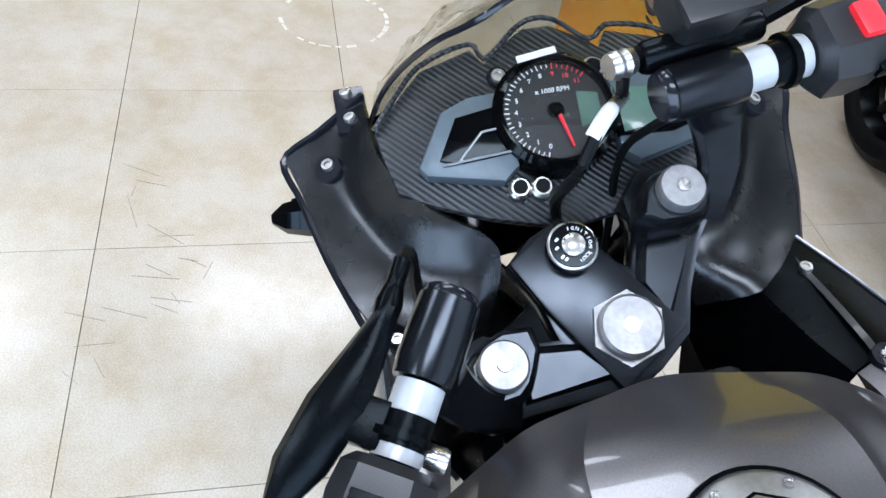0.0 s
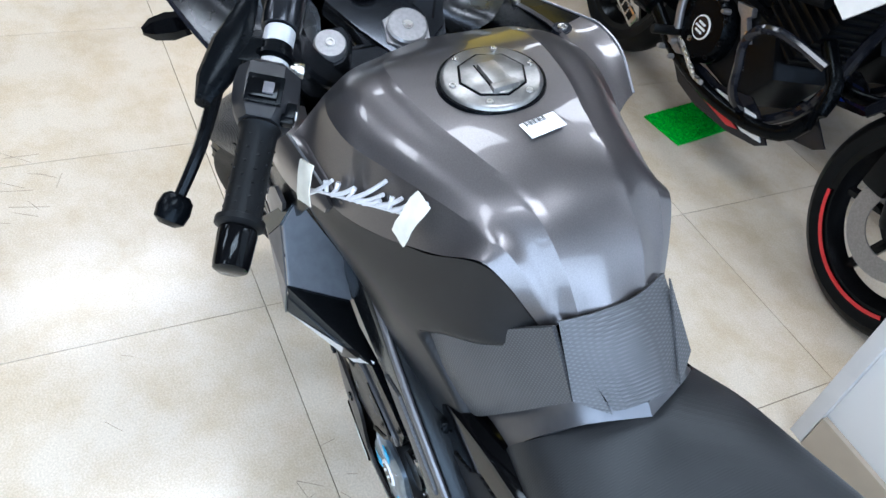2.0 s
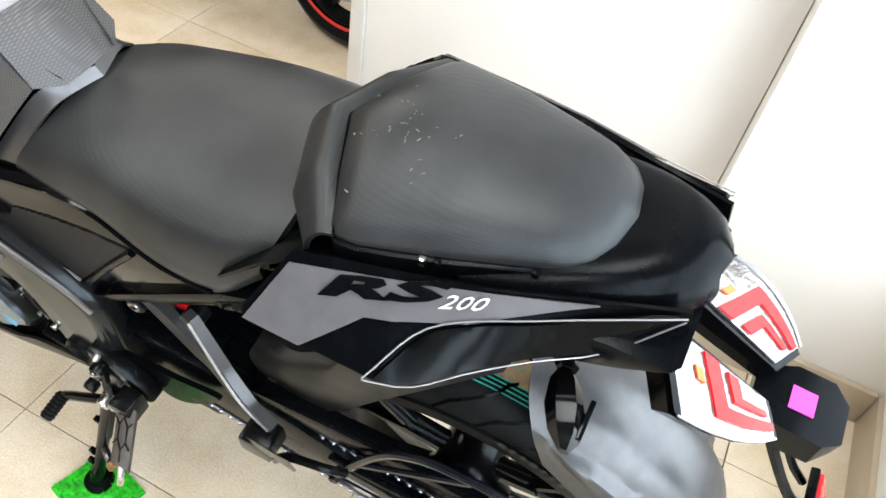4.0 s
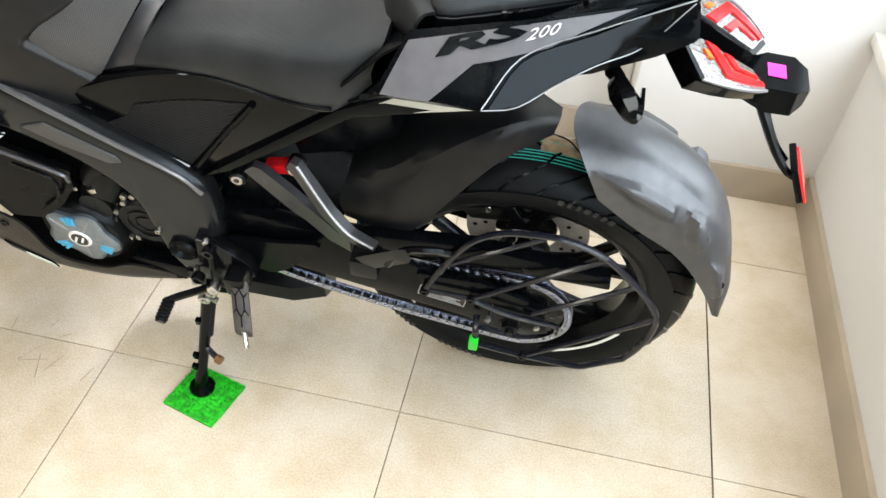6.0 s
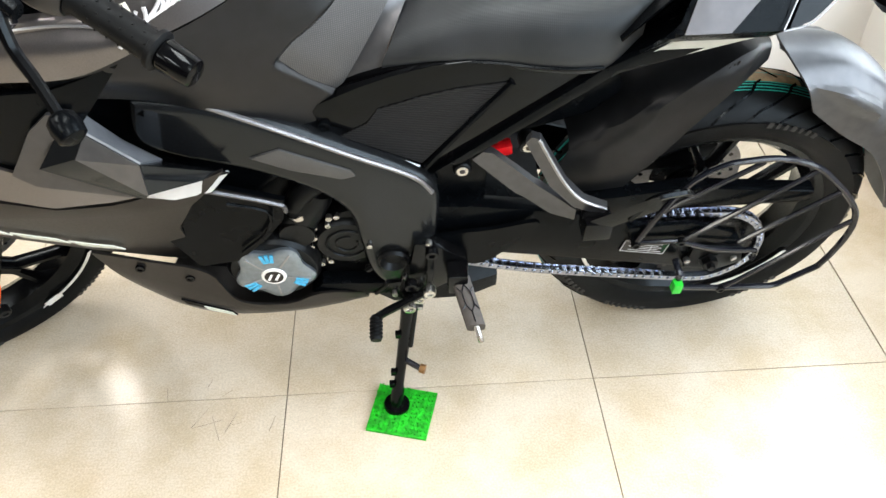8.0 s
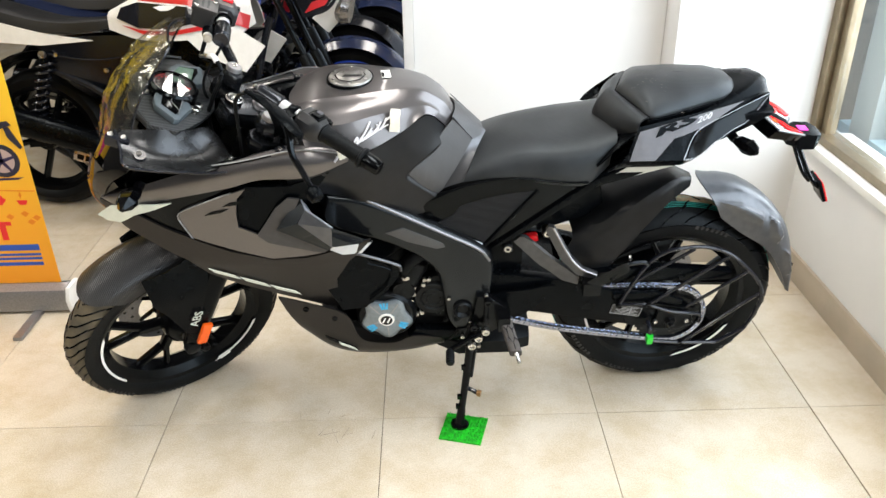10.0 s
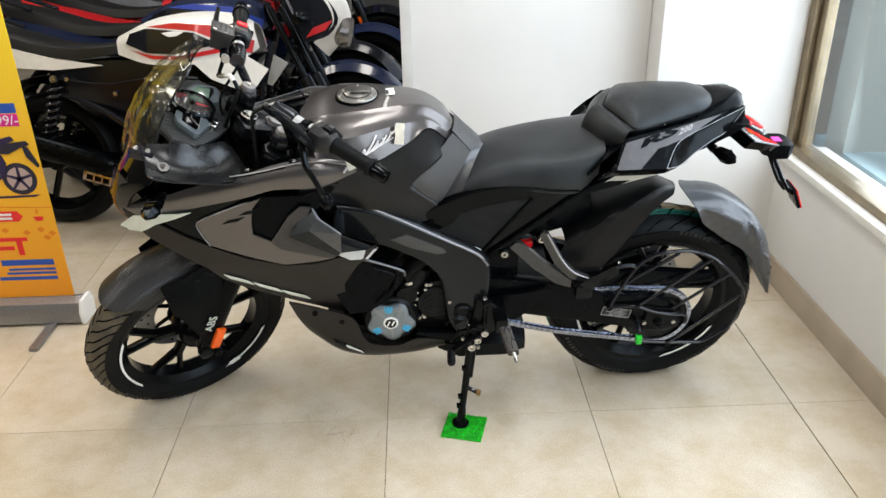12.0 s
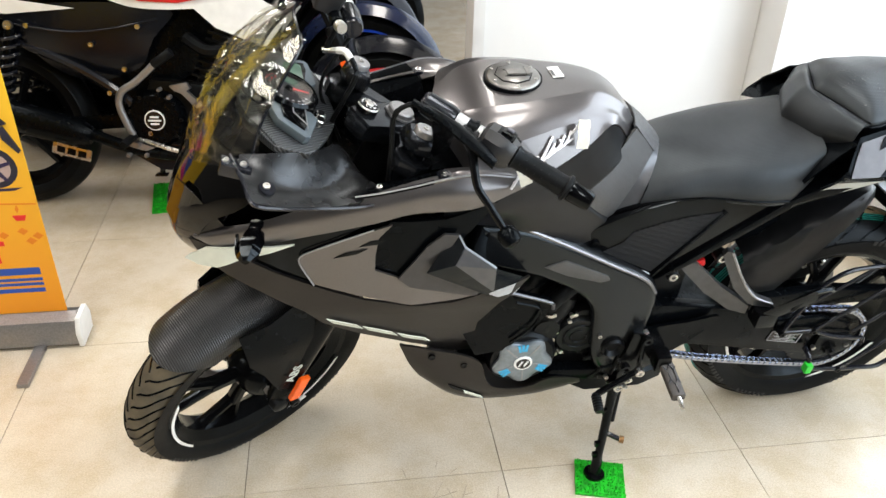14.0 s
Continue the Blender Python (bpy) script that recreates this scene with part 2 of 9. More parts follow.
# ---- mesh tools ----
def spline(pts, n):
    """n points on a smooth curve through pts."""
    p = [Vector(q) for q in pts]
    if len(p) == 2:
        return [p[0].lerp(p[1], i / (n - 1)) for i in range(n)]
    d = [0.0]
    for a, b in zip(p, p[1:]):
        d.append(d[-1] + max((b - a).length, 1e-6))
    out = []
    for i in range(n):
        s = d[-1] * i / (n - 1)
        k = max(j for j in range(len(p) - 1) if d[j] <= s + 1e-9)
        t = (s - d[k]) / (d[k + 1] - d[k])
        h = d[k + 1] - d[k]
        ma = (p[k + 1] - p[k - 1]) / (d[k + 1] - d[k - 1]) if k > 0 else (p[1] - p[0]) / h
        mb = (p[k + 2] - p[k]) / (d[k + 2] - d[k]) if k + 2 < len(p) else (p[k + 1] - p[k]) / h
        t2, t3 = t * t, t * t * t
        out.append((2 * t3 - 3 * t2 + 1) * p[k] + (t3 - 2 * t2 + t) * h * ma + (3 * t2 - 2 * t3) * p[k + 1] + (t3 - t2) * h * mb)
    return out


def grid(rows, closed=False):
    bm = bmesh.new()
    vs = [[bm.verts.new(p) for p in r] for r in rows]
    for a, b in zip(vs, vs[1:]):
        k = len(a)
        for i in range(k if closed else k - 1):
            j = (i + 1) % k
            bm.faces.new((a[i], a[j], b[j], b[i]))
    return bm


def thicken(bm, t):
    bmesh.ops.recalc_face_normals(bm, faces=bm.faces)
    bmesh.ops.solidify(bm, geom=bm.faces[:], thickness=t)
    bmesh.ops.recalc_face_normals(bm, faces=bm.faces)
    return bm


def surf(curves, n=20, m=None, thick=0.003, sharp=False):
    """A smooth sheet through the curves, with thickness."""
    cs = [spline(c, n) for c in curves]
    if m is None:
        m = 1 + (len(curves) - 1) * 4
    if sharp:
        rows = cs
    else:
        cols = [spline([c[i] for c in cs], m) for i in range(n)]
        rows = [[cols[i][j] for i in range(n)] for j in range(m)]
    bm = grid(rows)
    bmesh.ops.remove_doubles(bm, verts=bm.verts, dist=1e-5)
    return thicken(bm, thick) if thick else bm


def flip(c):
    return [(x, -y, z) for x, y, z in c]


def both(curves, mid=None):
    """Left curves, an optional middle one, and their mirror images."""
    return list(curves) + ([mid] if mid else []) + [flip(c) for c in reversed(curves)]


def solid(rings, caps=True):
    """A closed body through rings of equal count."""
    bm = grid(rings, True)
    if caps:
        bm.verts.ensure_lookup_table()
        k = len(rings[0])
        bm.faces.new([bm.verts[i] for i in range(k)])
        bm.faces.new([bm.verts[len(bm.verts) - 1 - i] for i in range(k)])
    bmesh.ops.recalc_face_normals(bm, faces=bm.faces)
    return bm


def tube(pts, r, seg=8, n=None, taper=None):
    p = spline(pts, n) if n else [Vector(q) for q in pts]
    rings = []
    up = Vector((0.13, 0.29, 0.95))
    for i, q in enumerate(p):
        d = (p[min(i + 1, len(p) - 1)] - p[max(i - 1, 0)]).normalized()
        a = d.cross(up).normalized() if d.cross(up).length > 1e-3 else d.cross(Vector((1, 0, 0))).normalized()
        b = d.cross(a)
        rr = r if not taper else r + (taper - r) * i / (len(p) - 1)
        rings.append([q + a * (rr * math.cos(2 * math.pi * k / seg)) + b * (rr * math.sin(2 * math.pi * k / seg)) for k in range(seg)])
    return solid(rings)


def turned(p0, p1, profile, seg=20):
    """A turned body on the axis p0 p1; profile: (share of the length, radius)."""
    a, b = Vector(p0), Vector(p1)
    d = (b - a)
    q = d.normalized()
    u = q.orthogonal().normalized()
    v = q.cross(u)
    rings = [[a + d * s + u * (r * math.cos(2 * math.pi * k / seg)) + v * (r * math.sin(2 * math.pi * k / seg)) for k in range(seg)] for s, r in profile]
    return solid(rings)


def rod(p0, p1, r, r2=None, seg=14):
    return turned(p0, p1, ((0, r * 0.86), (0.04, r), (0.96, r2 or r), (1, (r2 or r) * 0.86)), seg)


def box(c, s, bevel=0.004, m=None):
    bm = bmesh.new()
    bmesh.ops.create_cube(bm, size=1)
    for v in bm.verts:
        v.co = Vector((v.co.x * s[0], v.co.y * s[1], v.co.z * s[2]))
    if bevel:
        bmesh.ops.bevel(bm, geom=bm.edges[:], offset=min(bevel, min(s) * 0.45), segments=2, affect="EDGES", profile=0.7)
    bm.transform(Matrix.Translation(c) @ (m or Matrix()))
    return bm


def slab(outline, y0, y1, bevel=0.004, smooth=0, steps=2):
    """A plate whose outline lies in x and z, from y0 to y1."""
    pts = outline
    if smooth:
        loop = [(x, 0, z) for x, z in outline]
        pts = [(v.x, v.z) for v in spline(loop + [loop[0]], smooth)[:-1]]
    bm = bmesh.new()
    f = bm.faces.new([bm.verts.new((x, y0, z)) for x, z in pts])
    e = bmesh.ops.extrude_face_region(bm, geom=[f])
    bmesh.ops.translate(bm, verts=[g for g in e["geom"] if isinstance(g, bmesh.types.BMVert)], vec=(0, y1 - y0, 0))
    bmesh.ops.recalc_face_normals(bm, faces=bm.faces)
    if bevel:
        rim = [ed for ed in bm.edges if abs(ed.verts[0].co.y - ed.verts[1].co.y) < 1e-6]
        bmesh.ops.bevel(bm, geom=rim, offset=bevel, segments=steps, affect="EDGES", profile=0.6 if steps == 2 else 0.5)
    return bm


def patch(outline, fy, thick=0.002, lift=0.0, smooth=0, cell=0.02):
    """A thin piece with an outline in x and z that lies on the sheet y = fy(x, z)."""
    pts = outline
    if smooth:
        loop = [(x, 0, z) for x, z in outline]
        pts = [(v.x, v.z) for v in spline(loop + [loop[0]], smooth)[:-1]]
    bm = bmesh.new()
    bm.faces.new([bm.verts.new((x, 0, z)) for x, z in pts])
    xs, zs = [p[0] for p in pts], [p[1] for p in pts]
    for ax, lo, hi in ((0, min(xs), max(xs)), (2, min(zs), max(zs))):
        k = max(1, int((hi - lo) / cell))
        for i in range(1, k):
            co, no = [0, 0, 0], [0, 0, 0]
            co[ax], no[ax] = lo + (hi - lo) * i / k, 1
            bmesh.ops.bisect_plane(bm, geom=bm.faces[:] + bm.edges[:] + bm.verts[:], plane_co=co, plane_no=no)
    for v in bm.verts:
        v.co.y = fy(v.co.x, v.co.z) + lift
    return thicken(bm, thick)


def join(*bms):
    out = bmesh.new()
    for b in bms:
        me = bpy.data.meshes.new("tmp")
        b.to_mesh(me)
        out.from_mesh(me)
        bpy.data.meshes.remove(me)
        b.free()
    return out


def mirrored(bm):
    b = bm.copy()
    for v in b.verts:
        v.co.y = -v.co.y
    bmesh.ops.reverse_faces(b, faces=b.faces)
    return b


def moved(bm, m):
    bm.transform(m)
    return bm


def mesh_of(name, bm, mat, angle=38):
    me = bpy.data.meshes.new(name)
    bm.to_mesh(me)
    bm.free()
    for f in me.polygons:
        f.use_smooth = True
    me.set_sharp_from_angle(angle=radians(angle))
    me.materials.append(mat)
    return me


def part(name, bm, mat, parent, label="", m=None, angle=38):
    """One mesh object under a thing or a part; given with no parent, a thing."""
    ob = new(name, mesh_of(name, bm, mat, angle))
    if parent:
        ob.parent = parent
    if m:
        ob.matrix_basis = m
    if label:
        tagged(ob, label)
    return ob


def pair(name, bm, mat, parent, label="", m=None, m2=None):
    """A part and its mirror image on the other side."""
    o = mirrored(bm)
    return part(name, bm, mat, parent, label, m), part(name, o, mat, parent, label, m2 or m)


def thing(name, label, category, m=None, group=""):
    ob = new(name)
    ob.empty_display_size = 0.1
    if m:
        ob.matrix_basis = m
    return tagged(ob, label, category, group)


def setting(name, bm, mat, label="", category="", parent=None):
    ob = part(name, bm, mat, parent)
    return tagged(ob, label, category, kind="structure")


def lettering(s, size, depth=0.0006, bold=0.0):
    """The mesh of a word in the built-in font, in its x, y plane, centred."""
    cu = bpy.data.curves.new("tmp", "FONT")
    cu.body, cu.size, cu.extrude, cu.align_x, cu.align_y, cu.resolution_u, cu.offset = s, size, depth, "CENTER", "CENTER", 2, bold
    ob = new("tmp", cu)
    bpy.context.view_layer.update()
    me = bpy.data.meshes.new_from_object(ob.evaluated_get(bpy.context.evaluated_depsgraph_get()))
    bpy.data.objects.remove(ob)
    bm = bmesh.new()
    bm.from_mesh(me)
    bpy.data.meshes.remove(me)
    return bm


def frame_at(o, ex, ez):
    """A pose whose x runs along ex, and whose z is about ez."""
    x = Vector(ex).normalized()
    y = Vector(ez).cross(x).normalized()
    z = x.cross(y)
    m = Matrix((x, y, z)).transposed().to_4x4()
    m.translation = Vector(o)
    return m


def hexbolt(p, axis, r=0.006, h=0.005):
    """A socket-head screw at p, its head towards axis."""
    a = Vector(axis).normalized()
    p = Vector(p)
    return turned(p - a * 0.004, p + a * h, ((0, r * 0.9), (0.6, r), (0.95, r * 0.9), (0.96, r * 0.5), (0.75, r * 0.45)), 10)


def arc(c, r, a0, a1, y, n=16, squash=1.0):
    """Points of an arc in x and z round c, in degrees from the rear horizon upwards."""
    return [(c[0] + r * math.cos(radians(a0 + (a1 - a0) * i / (n - 1))), y, c[2] + squash * r * math.sin(radians(a0 + (a1 - a0) * i / (n - 1)))) for i in range(n)]

# ---- the room ----
T = 0.6
XW, YP, YB = 1.45, 0.86, 1.00   # window wall, pillar face, partition face
SILL, HEAD = 0.49, 2.35
floor = setting("floor", box((-2.2, 1.0, -0.032), (7.9, 12.2, 0.05), 0), GROUT, "polished cream vitrified tile showroom floor with dark joints", "floor")
setting("wall_east", box((XW + 0.09, 1.0, SILL / 2 - 0.01), (0.18, 12.2, SILL - 0.03), 0), WALLP, "white painted wall under the showroom window", "wall")
setting("wall_east_top", box((XW + 0.09, 1.0, (HEAD + 3.0) / 2), (0.18, 12.2, 3.0 - HEAD), 0), WALLP, "white painted wall over the window", "wall")
setting("pillar", box((0.965 + 0.30, YP + 0.26, 1.5), (0.60, 0.52, 3.0), 0.004), WALLP, "white painted pillar in the corner", "pillar")
setting("partition", box((0.533, YB + 0.05, 1.5), (0.860, 0.10, 3.0), 0.003), WALLP, "white painted partition panel", "wall")
setting("partition_post", box((0.085, YB + 0.05, 1.5), (0.035, 0.125, 3.0), 0.003), material("grey_post_paint", (0.60, 0.59, 0.57), 0.5, 0, 0.06, 10), "grey end post of the partition", "post")
# walls out of view, dark only to weaken reflected light
setting("wall_west", box((-6.2, 1.0, 1.5), (0.12, 12.2, 3.0), 0), DIMW, "unseen room wall, darkened to dim reflections", "wall")
setting("wall_north", box((-2.2, 7.1, 1.5), (7.9, 0.12, 3.0), 0), DIMW, "unseen room wall, darkened to dim reflections", "wall")
setting("ceiling", box((-2.2, 1.0, CEIL + 0.05), (8.1, 12.4, 0.1), 0), CEILP, "unseen ceiling with flat panel lights, darkened to dim reflections", "ceiling")
setting("wall_south", box((-2.2, -5.1, 1.5), (7.9, 0.12, 3.0), 0), DIMW, "unseen room wall, darkened to dim reflections", "wall")
# skirting: a beige tile band
SK = 0.098
skirt = [("skirting", box((XW - 0.006, -1.7, SK / 2), (0.014, 5.1, SK), 0.002)), ("skirting", box((1.200, YP - 0.007, SK / 2), (0.470, 0.014, SK), 0.002)),
         ("skirting", box((0.958, (YP + YB) / 2, SK / 2), (0.014, YB - YP, SK), 0.002)), ("skirting", box((0.53, YB - 0.007, SK / 2), (0.85, 0.014, SK), 0.002))]
for nm, b in skirt:
    setting(nm, b, SKIRT, "beige ceramic skirting tile", "skirting")
# window with bronze frame, sill and clear glass
win = setting("window_1", box((XW + 0.075, -1.95, SILL - 0.008), (0.19, 5.62, 0.026), 0.004), material("sill_paint", (0.75, 0.74, 0.70), 0.45, 0, 0.06, 12), "bronze-framed showroom window with white sill", "window")
for nm, b in (("window_sill", box((XW + 0.05, -1.95, SILL + 0.017), (0.07, 5.62, 0.034), 0.004)),
              ("window_frame", box((XW + 0.05, YP - 0.022, (SILL + HEAD) / 2), (0.07, 0.044, HEAD - SILL), 0.004)),
              ("window_frame", box((XW + 0.05, YP - 0.070, (SILL + HEAD) / 2), (0.035, 0.036, HEAD - SILL), 0.003)),
              ("window_frame", box((XW + 0.05, -0.65, (SILL + HEAD) / 2), (0.06, 0.06, HEAD - SILL), 0.004)),
              ("window_frame", box((XW + 0.05, -2.2, (SILL + HEAD) / 2), (0.06, 0.06, HEAD - SILL), 0.004)),
              ("window_frame", box((XW + 0.05, -3.7, (SILL + HEAD) / 2), (0.06, 0.06, HEAD - SILL), 0.004)),
              ("window_frame", box((XW + 0.05, -1.95, HEAD - 0.025), (0.07, 5.62, 0.05), 0.004))):
    part(nm, b, BRONZE, win, "bronze aluminium frame")
for y0, y1 in ((0.77, -0.62), (-0.68, -2.17), (-2.23, -3.67)):
    pn = part("pane", box((XW + 0.05, (y0 + y1) / 2, (SILL + HEAD) / 2), (0.006, y0 - y1, HEAD - SILL - 0.08), 0), PANE, win, "clear window pane")
    pn.visible_shadow = False
win2 = setting("window_2", box((XW + 0.075, 4.25, SILL - 0.008), (0.19, 5.6, 0.026), 0.004), WALLP, "bronze-framed window behind the parked row with pale sill", "window")
for nm, b in [("window_sill", box((XW + 0.05, 4.25, SILL + 0.017), (0.07, 5.6, 0.034), 0.004)), ("window_frame", box((XW + 0.05, 4.25, HEAD - 0.025), (0.07, 5.6, 0.05), 0.004))] + [("window_frame", box((XW + 0.05, y, (SILL + HEAD) / 2), (0.06, 0.06, HEAD - SILL), 0.004)) for y in (1.42, 2.9, 4.4, 5.9)]:
    part(nm, b, BRONZE, win2, "bronze aluminium frame")
# outside: pale blue ledge, a projecting grey wall, ground and shrubs
OUTW = material("grey_green_render", (0.42, 0.47, 0.46), 0.8, 0, 0.06, 4)
setting("ledge", box((2.25, -1.5, SILL - 0.06), (1.1, 5.2, 0.06), 0), material("pale_blue_ledge", (0.42, 0.60, 0.68), 0.7, 0, 0.12, 9), "pale blue painted ledge outside the window", "ledge")
setting("outer_wall", box((2.35, 0.95, 1.4), (1.3, 0.14, 3.2), 0), OUTW, "grey-green rendered outer wall", "wall")
setting("ground", box((30, 0, -0.5), (160, 160, 0.2), 0), material("dry_ground", (0.26, 0.22, 0.16), 0.9, 0, 0.2, 2), "dry ground outside", "ground")
random.seed(8)
for k in range(7):
    blot = box((1.95 + random.uniform(0, 0.5), 0.1 + random.uniform(0, 0.55), SILL - 0.0285), (random.uniform(0.02, 0.06), random.uniform(0.008, 0.03), 0.003), 0, Matrix.Rotation(random.uniform(0, 3), 4, "Z"))
    tagged(part("ledge_stain", blot, MATTE, None), "dark stain on the pale ledge", "stain", kind="stuff")


def shrub(name, c, r, h, seed):
    """A bush: a short trunk with forked limbs and a ragged crown of small leaves."""
    rnd = random.Random(seed)
    t = thing(name, "bright green leafy shrub outside the window", "shrub", pose(*c), "shrubs outside")
    part("trunk", tube([(0, 0, 0), (0.05, 0.02, h * 0.3), (0.0, 0.05, h * 0.6)], 0.05, 7, 8, 0.02), material("bark", (0.12, 0.09, 0.06), 0.9, 0, 0.2, 20), t)
    bm = bmesh.new()
    for k in range(900):
        p = Vector((rnd.gauss(0, r * 0.5), rnd.gauss(0, r * 0.5), h * rnd.uniform(0.12, 1.0)))
        a = Vector((rnd.uniform(-1, 1), rnd.uniform(-1, 1), rnd.uniform(-0.4, 1))).normalized()
        b = a.orthogonal().normalized()
        s = rnd.uniform(0.05, 0.12)
        bm.faces.new([bm.verts.new(p + q) for q in (a * s, b * s * 0.4, a * -s, b * -s * 0.4)])
    part("crown", bm, material("leaf", (0.09, 0.20, 0.03), 0.55, 0, 0.5, 3), t)


for k, c in enumerate(((4.6, 0.15, -0.4), (5.2, -1.1, -0.4), (4.9, -2.6, -0.4), (6.5, 0.6, -0.4))):
    shrub("shrub", c, 0.7, 1.9, k)
sb = thing("small_house", "plain orange-washed house beyond the window", "house", pose(13, -0.5, -0.4))
part("wall", box((0, 0, 1.6), (4, 6, 3.2), 0.02), material("orange_wash", (0.55, 0.30, 0.17), 0.85, 0, 0.1, 2), sb)
part("roof", box((0, 0, 3.3), (4.6, 6.6, 0.2), 0.02), material("grey_roof", (0.2, 0.2, 0.2), 0.8, 0, 0.1, 4), sb)

# ceiling panel lights seen in the gloss
for ix in range(3):
    for iy in range(3):
        x, y = LAMPS_X[ix], LAMPS_Y[iy]
        pl_t = thing("panel_light", "oblong white ceiling panel light", "ceiling light", pose(x, y, CEIL), "ceiling lights")
        part("frame", box((0, 0, -0.012), (0.60, 1.19, 0.02), 0.003), WHITEP, pl_t)

# ---- banner stand ----
ban = thing("roll_up_banner", "orange and yellow roll-up advertising banner on a silver base", "banner", pose(-1.525, 0.64, 0))
BAN = material("banner_print", (0.80, 0.42, 0.02), 0.45, 0, 0.05, 4)
nt = BAN.node_tree
tcb, sepb, rmp = nt.nodes.new("ShaderNodeTexCoord"), nt.nodes.new("ShaderNodeSeparateXYZ"), nt.nodes.new("ShaderNodeValToRGB")
mrb = nt.nodes.new("ShaderNodeMapRange")
mrb.inputs["From Min"].default_value, mrb.inputs["From Max"].default_value = 0.05, 1.1
nt.links.new(tcb.outputs["Object"], sepb.inputs[0])
nt.links.new(sepb.outputs["Z"], mrb.inputs["Value"])
nt.links.new(mrb.outputs["Result"], rmp.inputs["Fac"])
rmp.color_ramp.elements[0].color, rmp.color_ramp.elements[1].color = (0.85, 0.30, 0.005, 1), (0.85, 0.62, 0.03, 1)
nt.links.new(rmp.outputs["Color"], nt.nodes["Principled BSDF"].inputs["Base Color"])
sheet = part("sheet", box((0, 0, 1.05), (0.80, 0.003, 1.90), 0), BAN, ban, "orange to yellow printed sheet")
part("base", solid([[Vector((x, y, z)) for y, z in ((-0.045, 0.012), (-0.05, 0.05), (-0.035, 0.085), (0.0, 0.098), (0.035, 0.085), (0.05, 0.05), (0.045, 0.012))] for x in (-0.43, 0.425)]), BRUSHED, ban, "silver roll-up base")
part("base_end", slab([(-0.048, 0.006), (-0.056, 0.055), (-0.036, 0.094), (0.036, 0.094), (0.056, 0.055), (0.048, 0.006)], 0.0, 0.014, 0.002), PAPER, ban, "", pose(0.440, 0, 0, 0, 0, 90))
for x in (-0.3, 0.32):
    part("foot", box((x, -0.06, 0.008), (0.03, 0.30, 0.014), 0.004), BRUSHED, ban)
MAG, BRED, BBLU, BORA = material("magenta_print", (0.65, 0.01, 0.25), 0.5), material("red_print", (0.75, 0.02, 0.02), 0.5), material("blue_print", (0.02, 0.08, 0.40), 0.5), material("dark_orange_print", (0.75, 0.22, 0.0), 0.5)


INK = material("dark_print_ink", (0.012, 0.012, 0.03), 0.5, 0, 0.3, 40)


def printed(name, outline, mat, lift=1, parent=sheet):
    return part(name, slab([(x + 1.525, z) for x, z in outline], -0.0016 - 0.0008 * lift, -0.0012, 0), mat, parent)


printed("print_block", [(-1.42, 0.725), (-1.160, 0.725), (-1.160, 0.765), (-1.42, 0.765)], MAG)
printed("print_block", [(-1.42, 0.768), (-1.160, 0.768), (-1.160, 0.80), (-1.42, 0.80)], BBLU)
part("print_price", moved(lettering("99/-", 0.045), pose(-1.195 + 1.525, -0.0032, 0.744, 90, 0, 0)), PAPER, sheet)
VIOL = material("violet_ink", (0.018, 0.010, 0.055), 0.5)
PALEP = material("pale_print", (0.45, 0.33, 0.30), 0.5)
for c, r in (((-1.205, 0.545), 0.056), ((-1.415, 0.545), 0.056)):
    printed("print_wheel", [(c[0] + r * math.cos(a), c[1] + r * math.sin(a)) for a in np.linspace(0, 6.1, 26)], INK)
    printed("print_wheel", [(c[0] + r * 0.72 * math.cos(a), c[1] + r * 0.72 * math.sin(a)) for a in np.linspace(0, 6.1, 26)], PALEP, 2)
    for k in range(5):
        a = 1.256 * k + 0.3
        d_, n_ = Vector((math.cos(a), math.sin(a))), Vector((-math.sin(a), math.cos(a)))
        printed("print_spoke", [(c[0] + p_.x, c[1] + p_.y) for p_ in (n_ * 0.006, d_ * r * 0.8 + n_ * 0.004, d_ * r * 0.8 - n_ * 0.004, n_ * -0.006)], VIOL, 3)
printed("print_shape", [(-1.42, 0.60), (-1.36, 0.55), (-1.28, 0.535), (-1.25, 0.555), (-1.235, 0.60), (-1.245, 0.63), (-1.30, 0.645), (-1.33, 0.69), (-1.40, 0.70)], VIOL, 4)
printed("print_tail", [(-1.30, 0.640), (-1.22, 0.632), (-1.17, 0.655), (-1.145, 0.662), (-1.155, 0.675), (-1.22, 0.668), (-1.29, 0.672)], INK, 5)
printed("print_seat", [(-1.31, 0.668), (-1.24, 0.660), (-1.19, 0.678), (-1.20, 0.692), (-1.25, 0.680), (-1.30, 0.690)], VIOL, 6)
printed("print_guard", [(-1.17, 0.655), (-1.155, 0.655), (-1.128, 0.59), (-1.135, 0.583), (-1.165, 0.622)], INK, 5)
printed("print_shadow", [(-1.42, 0.482), (-1.15, 0.488), (-1.17, 0.480), (-1.42, 0.474)], VIOL)
printed("print_line", [(-1.92, 0.440), (-1.4, 0.448), (-1.128, 0.438), (-1.128, 0.4415), (-1.4, 0.452), (-1.92, 0.444)], BORA)
printed("print_block", [(-1.42, 0.392), (-1.245, 0.392), (-1.228, 0.41), (-1.245, 0.43), (-1.42, 0.43)], BRED)
for i in range(2):
    printed("print_bar", [(-1.40, 0.400 + i * 0.014), (-1.265, 0.400 + i * 0.014), (-1.265, 0.408 + i * 0.014), (-1.40, 0.408 + i * 0.014)], PAPER, 2)
